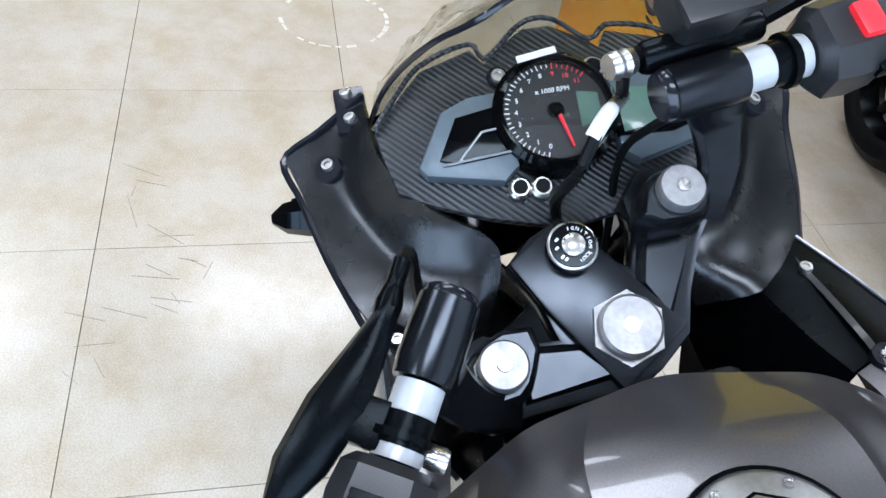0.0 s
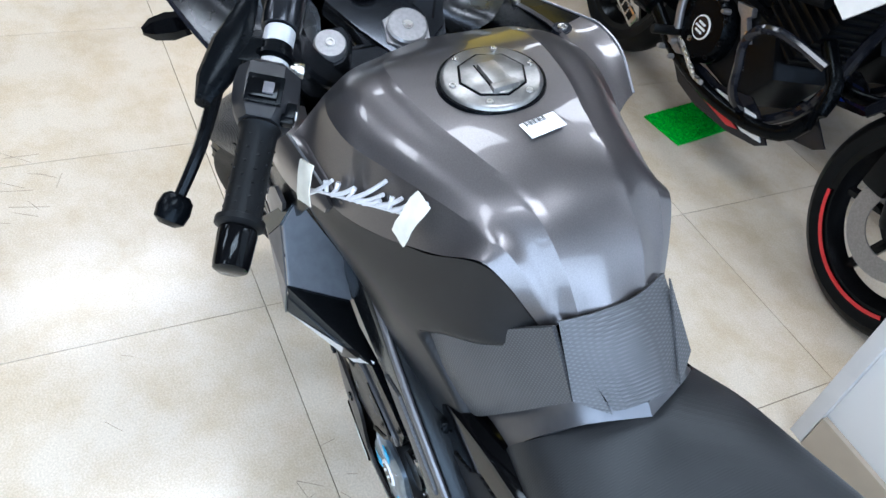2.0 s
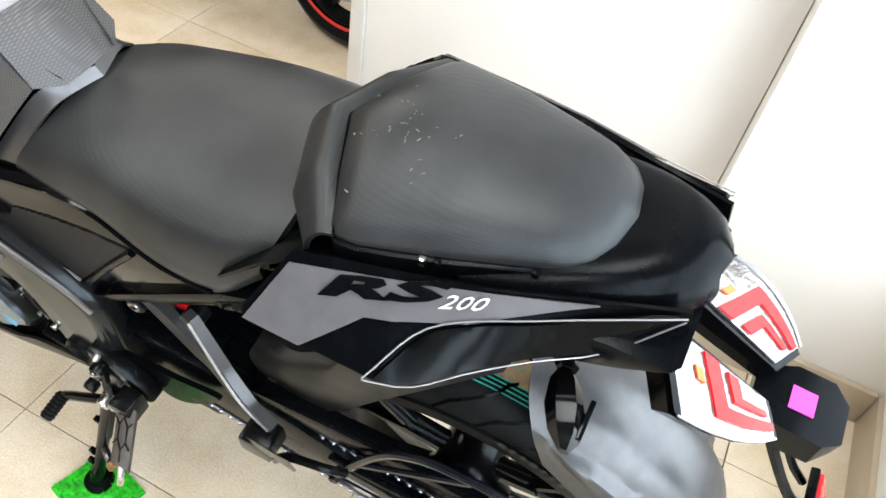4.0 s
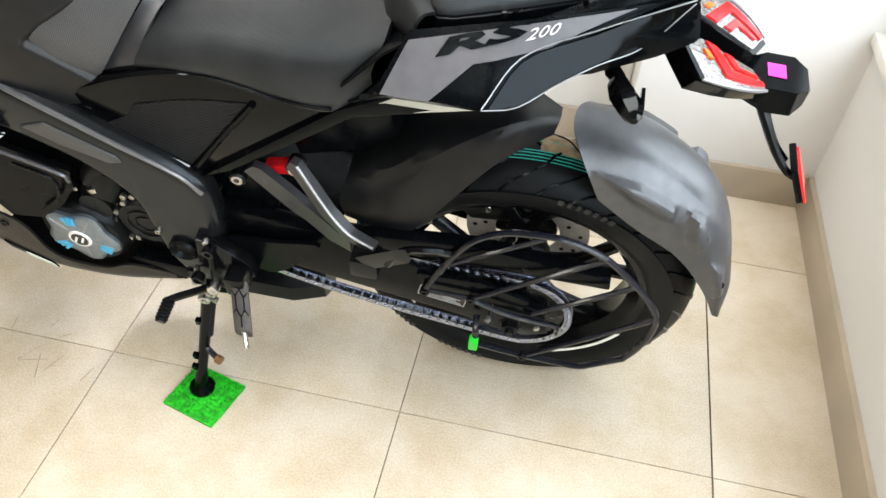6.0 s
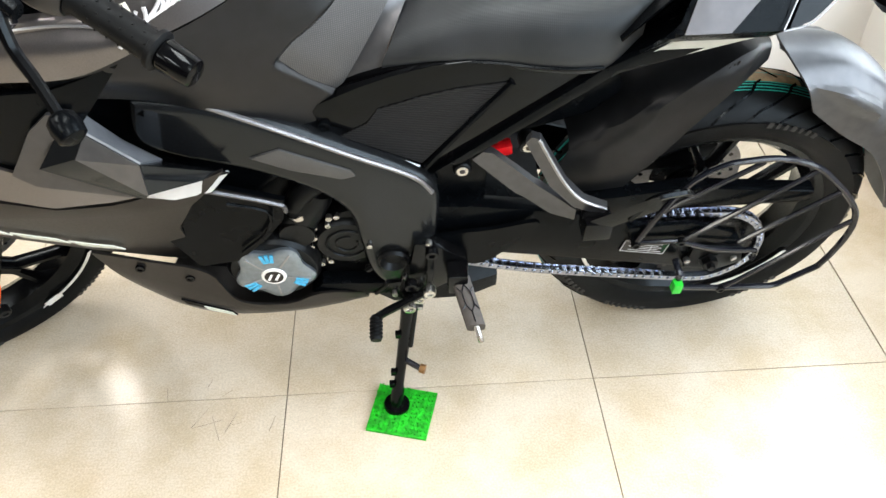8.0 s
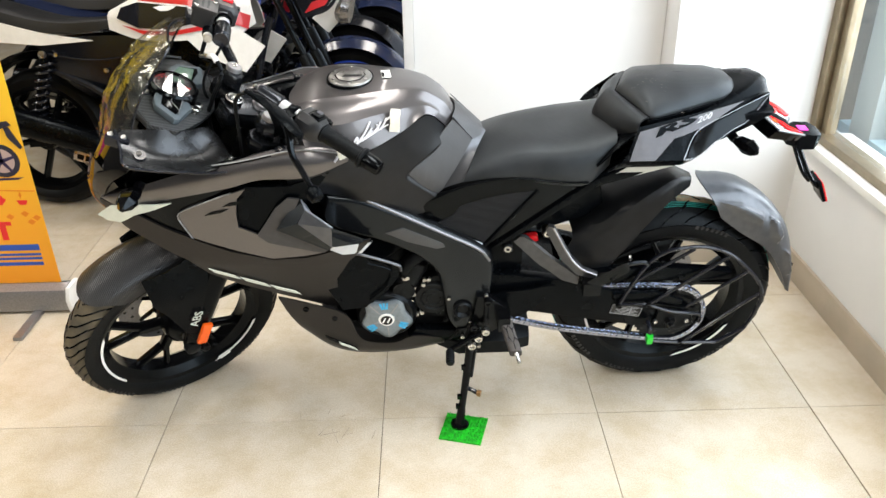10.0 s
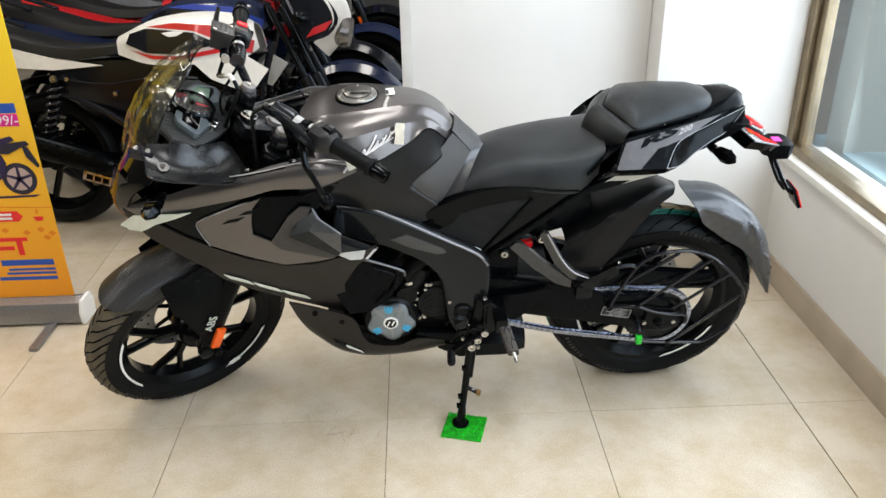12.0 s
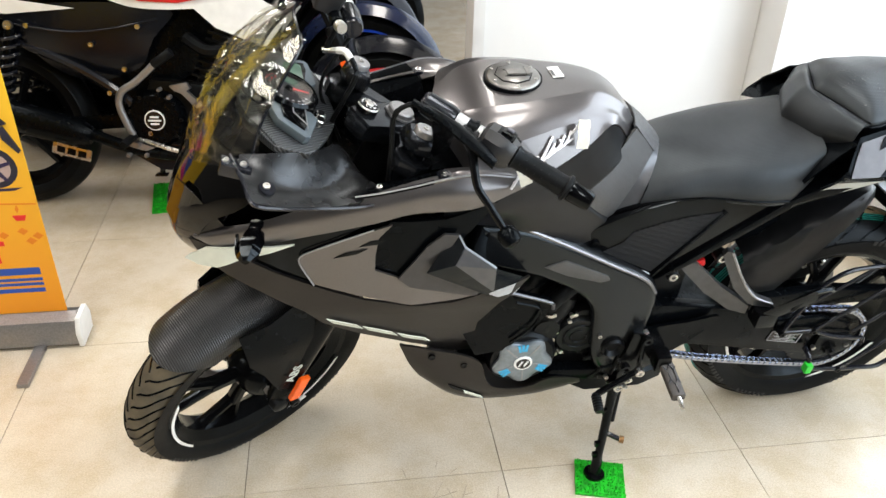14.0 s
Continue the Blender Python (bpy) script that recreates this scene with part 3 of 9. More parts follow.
printed("print_lamp", [(-1.195, 0.408), (-1.16, 0.408), (-1.167, 0.392), (-1.188, 0.392)], BRED)
printed("print_flame", [(-1.18, 0.414), (-1.174, 0.425), (-1.1775, 0.44), (-1.184, 0.425)], BORA)
for x, z in ((-1.23, 0.35), (-1.18, 0.36), (-1.145, 0.345), (-1.30, 0.36), (-1.165, 0.33)):
    printed("print_leaf", [(x - 0.014, z), (x, z + 0.011), (x + 0.014, z), (x, z - 0.011)], BORA)
printed("print_bar", [(-1.40, 0.318), (-1.235, 0.318), (-1.235, 0.332), (-1.40, 0.332)], BRED)
printed("print_bar", [(-1.275, 0.265), (-1.255, 0.265), (-1.255, 0.32), (-1.275, 0.32)], BRED)
printed("print_bar", [(-1.36, 0.285), (-1.285, 0.285), (-1.285, 0.30), (-1.36, 0.30)], BRED)
for i, (w_, hh) in enumerate(((0.18, 0.022), (0.16, 0.009), (0.17, 0.009), (0.20, 0.013))):
    z = (0.225, 0.205, 0.190, 0.168)[i]
    printed("print_bar", [(-1.165 - w_, z), (-1.165, z), (-1.165, z + hh), (-1.165 - w_, z + hh)], BBLU)

# ---- the sport motorcycle: x to its tail, y to its right, z up ----
bike = thing("sport_motorcycle", "grey and black faired sport motorcycle leaning on its side stand", "motorcycle",
             pose(0.775, 0.222, 0, 0, 0, 0.8) @ pose(0, 0, 0, 10, 0, 0))
# steering turned to the left lock
STEM = Vector((-1.006, 0, 0.914))
STEER, RAKE = 34.0, 24.5
AXIS = Vector((math.sin(radians(RAKE)), 0, math.cos(radians(RAKE))))
S = Matrix.Translation(STEM) @ Matrix.Rotation(radians(STEER), 4, AXIS) @ Matrix.Translation(-STEM)
RW, RR = (0.005, 0, 0.303), 0.303
FW, FR = (-1.345, 0, 0.278), 0.292
OUT = (0, -1, 0)


def tyre_radius(fr, R):
    return float(np.interp(abs(fr), [0, 0.1, 0.27, 0.40, 0.49], [R, R - 0.001, R - 0.008, R - 0.022, R - 0.045]))


def ring_body(c, prof, w, seg=80):
    return solid([[Vector((c[0] + r * math.cos(2 * math.pi * k / seg), c[1] + y * w, c[2] + r * math.sin(2 * math.pi * k / seg))) for k in range(seg)] for y, r in prof], False)


def wheel(c, R, w, rr, m, grooves, tread, phase):
    """A wheel with tyre, tread grooves, rim, five forked spokes and hub; its axle runs along y."""
    prof = [(-0.30, rr - 0.012), (-0.43, rr + 0.004), (-0.49, rr + 0.25 * (R - rr)), (-0.50, rr + 0.55 * (R - rr))] + [(f, tyre_radius(f, R)) for f in (-0.46, -0.40, -0.34, -0.27, -0.18, -0.09)]
    prof = prof + [(0, R)] + [(-a, b) for a, b in reversed(prof)]
    tyre = part("tyre", ring_body(c, prof, w), RUBBER, bike, "black rubber tyre with moulded tread", m)
    band = [(f, tyre_radius(f, R) + 0.0005) for f in (-0.46, -0.40, -0.34, -0.27, -0.18, -0.09, 0, 0.09, 0.18, 0.27, 0.34, 0.40, 0.46)]
    part("tread", ring_body(c, band + [(a, b - 0.002) for a, b in reversed(band)] + band[:1], w), tread, tyre, "dusty brown tread band")
    gs = []
    for k in range(grooves):
        for sgn in (-1, 1):
            a = 2 * math.pi * (k + (0.5 if sgn > 0 else 0)) / grooves
            pts = []
            for s in range(8):
                f = 0.03 + 0.43 * s / 7
                aa = a + phase * (0.30 * (s / 7) ** 0.7 - 0.1 * math.sin(s / 7 * 3.1))
                r = tyre_radius(f, R) + 0.0004
                pts.append((c[0] + r * math.cos(aa), c[1] + sgn * f * w, c[2] + r * math.sin(aa)))
            gs.append(tube(pts, 0.0027, 4))
    tagged(part("tread_groove", join(*gs), MATTE, tyre, "dark tread grooves"), kind="stuff")
    rim_p = [(-0.36, rr - 0.012), (-0.41, rr + 0.004), (-0.35, rr + 0.003), (-0.27, rr - 0.014), (-0.1, rr - 0.022), (0.1, rr - 0.022), (0.27, rr - 0.014), (0.35, rr + 0.003), (0.41, rr + 0.004), (0.36, rr - 0.012), (0.2, rr - 0.030), (-0.2, rr - 0.030)]
    rim = part("rim", ring_body(c, rim_p + rim_p[:1], w), ALLOY, bike, "black cast alloy rim", m)
    for k in range(5):
        a = 2 * math.pi * k / 5 + 0.35
        def at(r, da, dy=0.0):
            return Vector((c[0] + r * math.cos(a + da), c[1] + dy, c[2] + r * math.sin(a + da)))

        def bar(p, q, w0, w1, t_):
            d_ = (q - p).normalized()
            n_ = d_.cross(Vector((0, 1, 0)))
            return solid([[p_ + n_ * (w_ * e_) + Vector((0, t_ * f_, 0)) for e_, f_ in ((1, 0.4), (0.55, 1), (-0.55, 1), (-1, 0.4), (-1, -0.4), (-0.55, -1), (0.55, -1), (1, -0.4))] for p_, w_ in ((p, w0), (p.lerp(q, 0.5), (w0 + w1) * 0.46), (q, w1))])
        part("spoke", bar(at(0.03, 0), at(0.112, 0, -0.004), 0.018, 0.013, 0.016), ALLOY, rim)
        for sgn in (-1, 1):
            part("spoke", bar(at(0.100, sgn * 0.035, -0.004), at(rr - 0.026, sgn * 0.235), 0.0088, 0.0085, 0.013), ALLOY, rim)
    part("wheel_hub", turned((c[0], c[1] - 0.065, c[2]), (c[0], c[1] + 0.065, c[2]), ((0, 0.025), (0.1, 0.04), (0.3, 0.05), (0.7, 0.05), (0.9, 0.04), (1, 0.025))), ALLOY, rim)
    return tyre, rim


TANM = material("tan_label_paper", (0.34, 0.24, 0.13), 0.7, 0, 0.3, 60, colour2=(0.16, 0.11, 0.06))
rtyre, rrim = wheel(RW, RR, 0.13, 0.222, None, 30, RUBBER, 1)
ftyre, frim = wheel(FW, FR, 0.105, 0.222, S, 46, DUSTY, -1)
for f in (-0.06, -0.10, -0.14, -0.18, 0.10, 0.14):
    r = tyre_radius(f, RR) + 0.0011
    part("tread_stripe", ring_body(RW, [(f, r), (f + 0.012, r), (f + 0.012, r - 0.002), (f, r - 0.002), (f, r)], 0.13), TEAL, rtyre, "teal paint line on new tread")
part("tread_label", thicken(grid([[Vector((RW[0] + (tyre_radius(f, RR) + 0.0016) * math.cos(radians(a)), f * 0.13, RW[2] + (tyre_radius(f, RR) + 0.0016) * math.sin(radians(a)))) for f in (-0.05, 0.0, 0.08, 0.16, 0.24, 0.32)] for a in range(70, 91, 2)]), 0.0008), TANM, rtyre, "worn tan paper label on the tread")
TYREPR = material("worn_sidewall_print", (0.016, 0.016, 0.016), 0.5, 0, 0.3, 90)
for c, R, w_t, ty_ob in ((RW, RR, 0.13, rtyre), (FW, FR, 0.105, ftyre)):
    for a0 in (62, 205, 240, 300):
        for k in range(7):
            a = radians(a0 + k * 3.1)
            rm_ = 0.222 + 0.52 * (R - 0.222)
            part("sidewall_bar", box((0, 0, 0), (0.006 + 0.003 * (k % 3 == 0), 0.0012, 0.011), 0.0004), TYREPR, ty_ob, "", Matrix.Translation((c[0] + rm_ * math.cos(a), c[1] - 0.5 * w_t, c[2] + rm_ * math.sin(a))) @ Matrix.Rotation(-a + math.pi / 2, 4, "Y"))
for c, R, m in ((RW, 0.222, None), (FW, 0.222, S)):
    # silver-white rim tape arcs
    for a0, a1 in ((150, 212), (285, 335)):
        o, i = arc(c, R - 0.002, a0, a1, -0.0475 if c is FW else -0.057, 18), arc(c, R - 0.0085, a0 + 4, a1 - 2, -0.0475 if c is FW else -0.057, 18)
        part("rim_decal", thicken(grid([[Vector(p) for p in o], [Vector(p) for p in i]]), 0.0012), WHITEP, frim if c is FW else rrim, "silver white rim tape")
part("wheel_label", box((FW[0] + 0.085, -0.056, FW[2] - 0.185), (0.035, 0.002, 0.016), 0, Matrix.Rotation(radians(-20), 4, "Y")), PAPER, frim, "white paper wheel label")


def disc(c, y, r0, r1, holes, mat, parent, name="brake_disc", wave=0.0, seg=72):
    """A drilled disc with an optional toothed or wavy rim."""
    rings = []
    for yy, rr_ in ((y - 0.002, r0), (y - 0.002, r1), (y + 0.002, r1), (y + 0.002, r0), (y - 0.002, r0)):
        rings.append([Vector((c[0] + (rr_ + (wave * (1 if k % 2 else -1) if rr_ == r1 else 0)) * math.cos(2 * math.pi * k / seg), yy, c[2] + (rr_ + (wave * (1 if k % 2 else -1) if rr_ == r1 else 0)) * math.sin(2 * math.pi * k / seg))) for k in range(seg)])
    d = part(name, solid(rings, False), mat, parent)
    hs = []
    for k in range(holes):
        a = 2 * math.pi * k / holes
        for s, rr_ in ((-1, r0 + (r1 - r0) * 0.35), (1, r0 + (r1 - r0) * 0.7)):
            b = a + s * 0.06
            hs.append(turned((c[0] + rr_ * math.cos(b), y - 0.0026, c[2] + rr_ * math.sin(b)), (c[0] + rr_ * math.cos(b), y + 0.0026, c[2] + rr_ * math.sin(b)), ((0, 0.0045), (1, 0.0045)), 8))
    tagged(part("disc_hole", join(*hs), BLACKP, d, "dark drilled holes"), kind="stuff")
    return d


disc(FW, 0.062, 0.085, 0.14, 18, BRUSHED, frim)
part("disc_carrier", turned((FW[0], 0.056, FW[2]), (FW[0], 0.064, FW[2]), ((0, 0.048), (1, 0.048)), 24), ALLOY, frim)
for k in range(6):
    a = 2 * math.pi * k / 6
    part("disc_arm", rod((FW[0] + 0.04 * math.cos(a), 0.060, FW[2] + 0.04 * math.sin(a)), (FW[0] + 0.092 * math.cos(a + 0.25), 0.061, FW[2] + 0.092 * math.sin(a + 0.25)), 0.006, seg=6), ALLOY, frim)
part("wheel_label", box((FW[0] + 0.055, -0.020, FW[2] + 0.075), (0.018, 0.002, 0.022), 0, Matrix.Rotation(radians(-12), 4, "Y")), PAPER, frim, "white paper wheel label")
disc(RW, 0.075, 0.06, 0.115, 14, BRUSHED, rrim)
part("rear_caliper", slab([(-0.13, 0.36), (-0.04, 0.40), (0.05, 0.425), (0.075, 0.39), (0.02, 0.345), (-0.10, 0.33)], 0.055, 0.10, 0.012), CAST, bike, "black rear brake caliper")
for bx, bz in ((-0.07, 0.375), (0.0, 0.395), (0.05, 0.40)):
    part("caliper_bolt", hexbolt((bx, 0.056, bz), OUT, 0.008, 0.008), STEEL, bike)
sprocket = disc(RW, -0.100, 0.055, 0.093, 10, ALLOY, rrim, "sprocket", 0.003, 84)
part("sprocket_carrier", turned((RW[0], -0.06, RW[2]), (RW[0], -0.097, RW[2]), ((0, 0.062), (1, 0.058)), 24), ALLOY, rrim)
for k in range(5):
    a = 2 * math.pi * k / 5 + 0.4
    part("sprocket_bolt", hexbolt((RW[0] + 0.04 * math.cos(a), -0.101, RW[2] + 0.04 * math.sin(a)), OUT, 0.008, 0.01), STEEL, rrim)

# ---- tank and seats ----
low = [(-0.90, -0.178, 0.892), (-0.86, -0.176, 0.872), (-0.82, -0.168, 0.857), (-0.755, -0.148, 0.872), (-0.682, -0.115, 0.90), (-0.637, -0.09, 0.922), (-0.587, -0.055, 0.868)]
shoulder = [(-0.915, -0.135, 0.92), (-0.87, -0.146, 0.928), (-0.82, -0.142, 0.93), (-0.75, -0.118, 0.936), (-0.68, -0.09, 0.938), (-0.63, -0.07, 0.93), (-0.582, -0.048, 0.876)]
flat = [(-0.93, -0.10, 0.93), (-0.88, -0.118, 0.945), (-0.81, -0.116, 0.95), (-0.73, -0.092, 0.952), (-0.665, -0.068, 0.947), (-0.615, -0.052, 0.922), (-0.580, -0.040, 0.884)]
crease = [(-0.94, -0.06, 0.93), (-0.88, -0.085, 0.955), (-0.80, -0.083, 0.962), (-0.72, -0.063, 0.963), (-0.65, -0.041, 0.956), (-0.60, -0.034, 0.925), (-0.575, -0.030, 0.890)]
ridge = [(-0.95, 0, 0.928), (-0.88, 0, 0.957), (-0.80, 0, 0.965), (-0.72, 0, 0.967), (-0.65, 0, 0.957), (-0.60, 0, 0.926), (-0.57, 0, 0.892)]
fade = (0.002, 0.0035, 0.0035, 0.0028, 0.0015, 0.0005, 0.0)
lip_b = [(x, y + 0.006, z + f) for (x, y, z), f in zip(crease, fade)]
ridge = [(x, y, z + f) for (x, y, z), f in zip(ridge, fade)]
def cross(curves, m, n):
    """Rows of a sheet through the curves."""
    cs = [spline(c, n) for c in curves]
    cols = [spline([c[k] for c in cs], m) for k in range(n)]
    return [[cols[k][q] for k in range(n)] for q in range(m)]


flank = cross([low, shoulder], 7, 44)[:-1] + cross([shoulder, flat, crease], 10, 44)
roof = cross([lip_b, ridge, flip(lip_b)], 15, 44)
tank_bm = thicken(grid(flank + roof + [[Vector((p.x, -p.y, p.z)) for p in r] for r in reversed(flank)]), 0.004)
for v in tank_bm.verts:
    if v.co.y > 0:
        v.co.y += 0.30 * v.co.y * min(1, max(0, (v.co.x + 0.74) / 0.15)) * (1 - 0.55 * min(1, max(0, (v.co.y - 0.06) / 0.05)))
tank = part("fuel_tank", tank_bm, PAINT, bike, "metallic grey painted fuel tank", angle=17)
front_lip = [(-0.955, 0, 0.90), (-0.945, -0.06, 0.90), (-0.92, -0.135, 0.885), (-0.90, -0.178, 0.86)]
front_top = [(-0.95, 0, 0.926), (-0.94, -0.06, 0.928), (-0.915, -0.135, 0.918), (-0.90, -0.178, 0.89)]
pair("tank_front", surf([front_top, front_lip], 14, 4), PAINT, tank)
# filler cap
CAP = frame_at((-0.807, 0.002, 0.9700), (1, 0, 0), (0.02, 0, 1)) @ Matrix.Diagonal((0.74, 0.74, 1, 1))
cap = part("filler_cap", turned((0, 0, -0.004), (0, 0, 0.006), ((0, 0.068), (0.5, 0.068), (0.8, 0.066), (1, 0.062)), 40), CAPM, tank, "brushed aluminium filler cap", CAP)
part("cap_seal", turned((0, 0, -0.006), (0, 0, 0.0015), ((0, 0.074), (1, 0.0715)), 40), MATTE, cap)
part("cap_recess", turned((0, 0, 0.004), (0, 0, 0.0068), ((0, 0.0485), (1, 0.0475)), 8), MATTE, cap)
part("cap_plate", turned((0, 0, 0.004), (0, 0, 0.0085), ((0, 0.0445), (0.8, 0.0445), (1, 0.043)), 8), CAPM, cap)
flap = part("key_flap", box((0.008, 0.0, 0.0098), (0.052, 0.026, 0.006), 0.002), CAPM, cap)
part("flap_tab", box((0.034, 0.0, 0.0105), (0.012, 0.036, 0.007), 0.002), CAPM, cap)
part("flap_gap", join(box((0.006, -0.0150, 0.0080), (0.058, 0.0022, 0.0022), 0), box((0.006, 0.0150, 0.0080), (0.058, 0.0022, 0.0022), 0)), MATTE, cap)
for k in range(6):
    a = 2 * math.pi * (k + 0.5) / 6
    part("cap_screw", hexbolt((0.057 * math.cos(a), 0.057 * math.sin(a), 0.006), (0, 0, 1), 0.0048, 0.002), STEEL, cap)
tag = part("tank_label", box((0, 0, 0.0006), (0.021, 0.038, 0.0010), 0), PAPER, tank, "white printed paper label", frame_at((-0.726, 0.012, 0.9715), (1, 0.1, 0), (0.0, 0, 1)))
for i in range(14):
    part("label_bar", box((-0.007, -0.014 + i * 0.0016, 0.0013), (0.006, 0.0005 + 0.0007 * (i % 3 == 0), 0.0004), 0), BLACKP, tag)

# tank side covers
ctop = [(-0.95, -0.184, 0.872), (-0.82, -0.166, 0.853), (-0.70, -0.122, 0.888), (-0.637, -0.088, 0.916), (-0.587, -0.054, 0.864), (-0.52, -0.018, 0.812)]
cmid = [(-0.95, -0.184, 0.83), (-0.85, -0.176, 0.805), (-0.74, -0.149, 0.80), (-0.66, -0.120, 0.81), (-0.59, -0.095, 0.805), (-0.53, -0.073, 0.78)]
cbot = [(-0.95, -0.166, 0.775), (-0.86, -0.152, 0.755), (-0.785, -0.146, 0.727), (-0.70, -0.133, 0.676), (-0.62, -0.117, 0.684), (-0.545, -0.105, 0.726)]
PADQ = [(-0.575, 0.885), (-0.662, 0.806), (-0.690, 0.790), (-0.684, 0.778), (-0.600, 0.698), (-0.535, 0.700), (-0.48, 0.79), (-0.49, 0.86)]


def in_pad(x, z):
    """How far a place lies inside the outline of the knee panel."""
    d = 1.0
    for (ax, az), (bx, bz) in zip(PADQ, PADQ[1:] + PADQ[:1]):
        h = math.hypot(bx - ax, bz - az)
        d = min(d, ((bx - ax) * (z - az) - (bz - az) * (x - ax)) / h)
    return max(0.0, d + 0.002)


cover_bm = surf([ctop, cmid, cbot], 150, 61, 0)
for v in cover_bm.verts:
    q = min(1, in_pad(v.co.x, v.co.z) / 0.006)
    v.co.y += 0.009 * q * q * (3 - 2 * q)
bmesh.ops.delete(cover_bm, geom=[v for v in cover_bm.verts if in_pad(v.co.x, v.co.z) > 0.010], context="VERTS")
COVERM = material("matte_side_cover", (0.006, 0.0066, 0.0075), 0.34, 0.0, 0.2, 50, 0.04, 700, rvary=0.06, spec=0.28)
pair("tank_side_cover", thicken(cover_bm, 0.003), COVERM, bike, "matte black tank side cover")


pad_a = [(-0.576, -0.054, 0.888), (-0.632, -0.093, 0.836), (-0.674, -0.116, 0.800), (-0.684, -0.119, 0.790), (-0.680, -0.119, 0.782)]
pad_b = [(-0.553, -0.054, 0.862), (-0.595, -0.088, 0.812), (-0.632, -0.112, 0.770), (-0.648, -0.115, 0.756), (-0.650, -0.115, 0.749)]
pad_c = [(-0.531, -0.053, 0.834), (-0.560, -0.078, 0.792), (-0.592, -0.097, 0.745), (-0.607, -0.103, 0.724), (-0.615, -0.104, 0.719)]
pair("knee_pad", surf([pad_a, pad_b, pad_c], 16, 9, 0.006), PAD, bike, "fine-textured knee grip panel", pose(0, -0.002, 0))
part("tank_pad", surf([[(-0.577, -0.050, 0.891), (-0.548, -0.042, 0.866), (-0.509, -0.026, 0.831)], [(-0.570, -0.02, 0.895), (-0.541, -0.015, 0.872), (-0.504, -0.012, 0.834)], [(-0.569, 0.022, 0.896), (-0.541, 0.024, 0.873), (-0.504, 0.03, 0.834)], [(-0.585, 0.066, 0.889), (-0.552, 0.064, 0.863), (-0.512, 0.045, 0.828)]], 12, 13, 0.004), PAD, bike, "textured dark tank pad")
for sg, dy in ((-1, 0), (1, 0.016)):
    wedge = bmesh.new()
    ww = [wedge.verts.new((x, sg * (y - 0.001) + dy, z)) for x, y, z in ((-0.577, 0.050, 0.890), (-0.531, 0.055, 0.834), (-0.508, 0.028, 0.829))]
    wedge.faces.new(ww if sg < 0 else ww[::-1])
    part("pad_wedge", thicken(wedge, 0.002), PAD, bike, "faceted corner of the tank pad")
pair("tank_tail_trim", surf([[(-0.618, -0.101, 0.712), (-0.590, -0.092, 0.748), (-0.558, -0.073, 0.794), (-0.530, -0.050, 0.828), (-0.503, 0.0, 0.832)], [(-0.556, -0.106, 0.736), (-0.546, -0.096, 0.762), (-0.532, -0.080, 0.790), (-0.515, -0.052, 0.814), (-0.494, 0.0, 0.822)]], 16, 4, 0.004), TRIMM, bike, "satin grey trim between tank and seat", pose(0, 0.006, 0))
# seats
seat = part("rider_seat", surf(both([[(-0.550, -0.104, 0.735), (-0.49, -0.113, 0.745), (-0.42, -0.121, 0.752), (-0.33, -0.135, 0.748), (-0.265, -0.135, 0.748), (-0.215, -0.118, 0.79)],
                              [(-0.553, -0.107, 0.749), (-0.49, -0.119, 0.765), (-0.42, -0.126, 0.772), (-0.33, -0.142, 0.770), (-0.265, -0.14, 0.772), (-0.215, -0.12, 0.81)],
                              [(-0.534, -0.084, 0.783), (-0.48, -0.092, 0.803), (-0.42, -0.098, 0.817), (-0.33, -0.114, 0.825), (-0.25, -0.116, 0.833), (-0.20, -0.10, 0.85)]],
                             [(-0.510, 0, 0.818), (-0.46, 0, 0.826), (-0.40, 0, 0.834), (-0.33, 0, 0.842), (-0.25, 0, 0.852), (-0.20, 0, 0.862)]), 28, 37, 0.008), SEATV, bike, "black textured vinyl rider seat", pose(0, 0.006, 0))
part("seat_piping", tube([(-0.545, -0.109, 0.741), (-0.49, -0.119, 0.756), (-0.42, -0.127, 0.763), (-0.33, -0.142, 0.760), (-0.265, -0.141, 0.757)], 0.003, 6, 20), MATTE, seat)
# pillion seat: a domed panel behind a creased, two-faced front bolster
RIM = [(-0.190, 0.0, 0.911), (-0.165, -0.062, 0.909), (-0.143, -0.112, 0.906), (-0.135, -0.119, 0.905), (-0.115, -0.118, 0.906), (-0.04, -0.098, 0.915), (0.045, -0.070, 0.924), (0.066, -0.056, 0.927), (0.080, -0.035, 0.930), (0.087, 0.0, 0.932)]


def seat_half(pts, counts):
    """Points along a half outline, straight from corner to corner."""
    out = []
    for a, b, k in zip(pts, pts[1:], counts):
        out += [Vector(a).lerp(Vector(b), i / k) for i in range(k)]
    return out + [Vector(pts[-1])]


rim_half = seat_half(RIM, (6, 5, 2, 2, 6, 7, 2, 3, 4))


def dome(x, y):
    """The height of the seat's padded top."""
    z = float(np.interp(x, [-0.19, -0.165, -0.13, -0.05, 0.03, 0.07, 0.087], [0.926, 0.940, 0.949, 0.954, 0.953, 0.946, 0.938]))
    return z - 2.2 * y * y


def closed(half_):
    return half_ + [Vector((q.x, -q.y, q.z)) for q in reversed(half_[1:-1])]


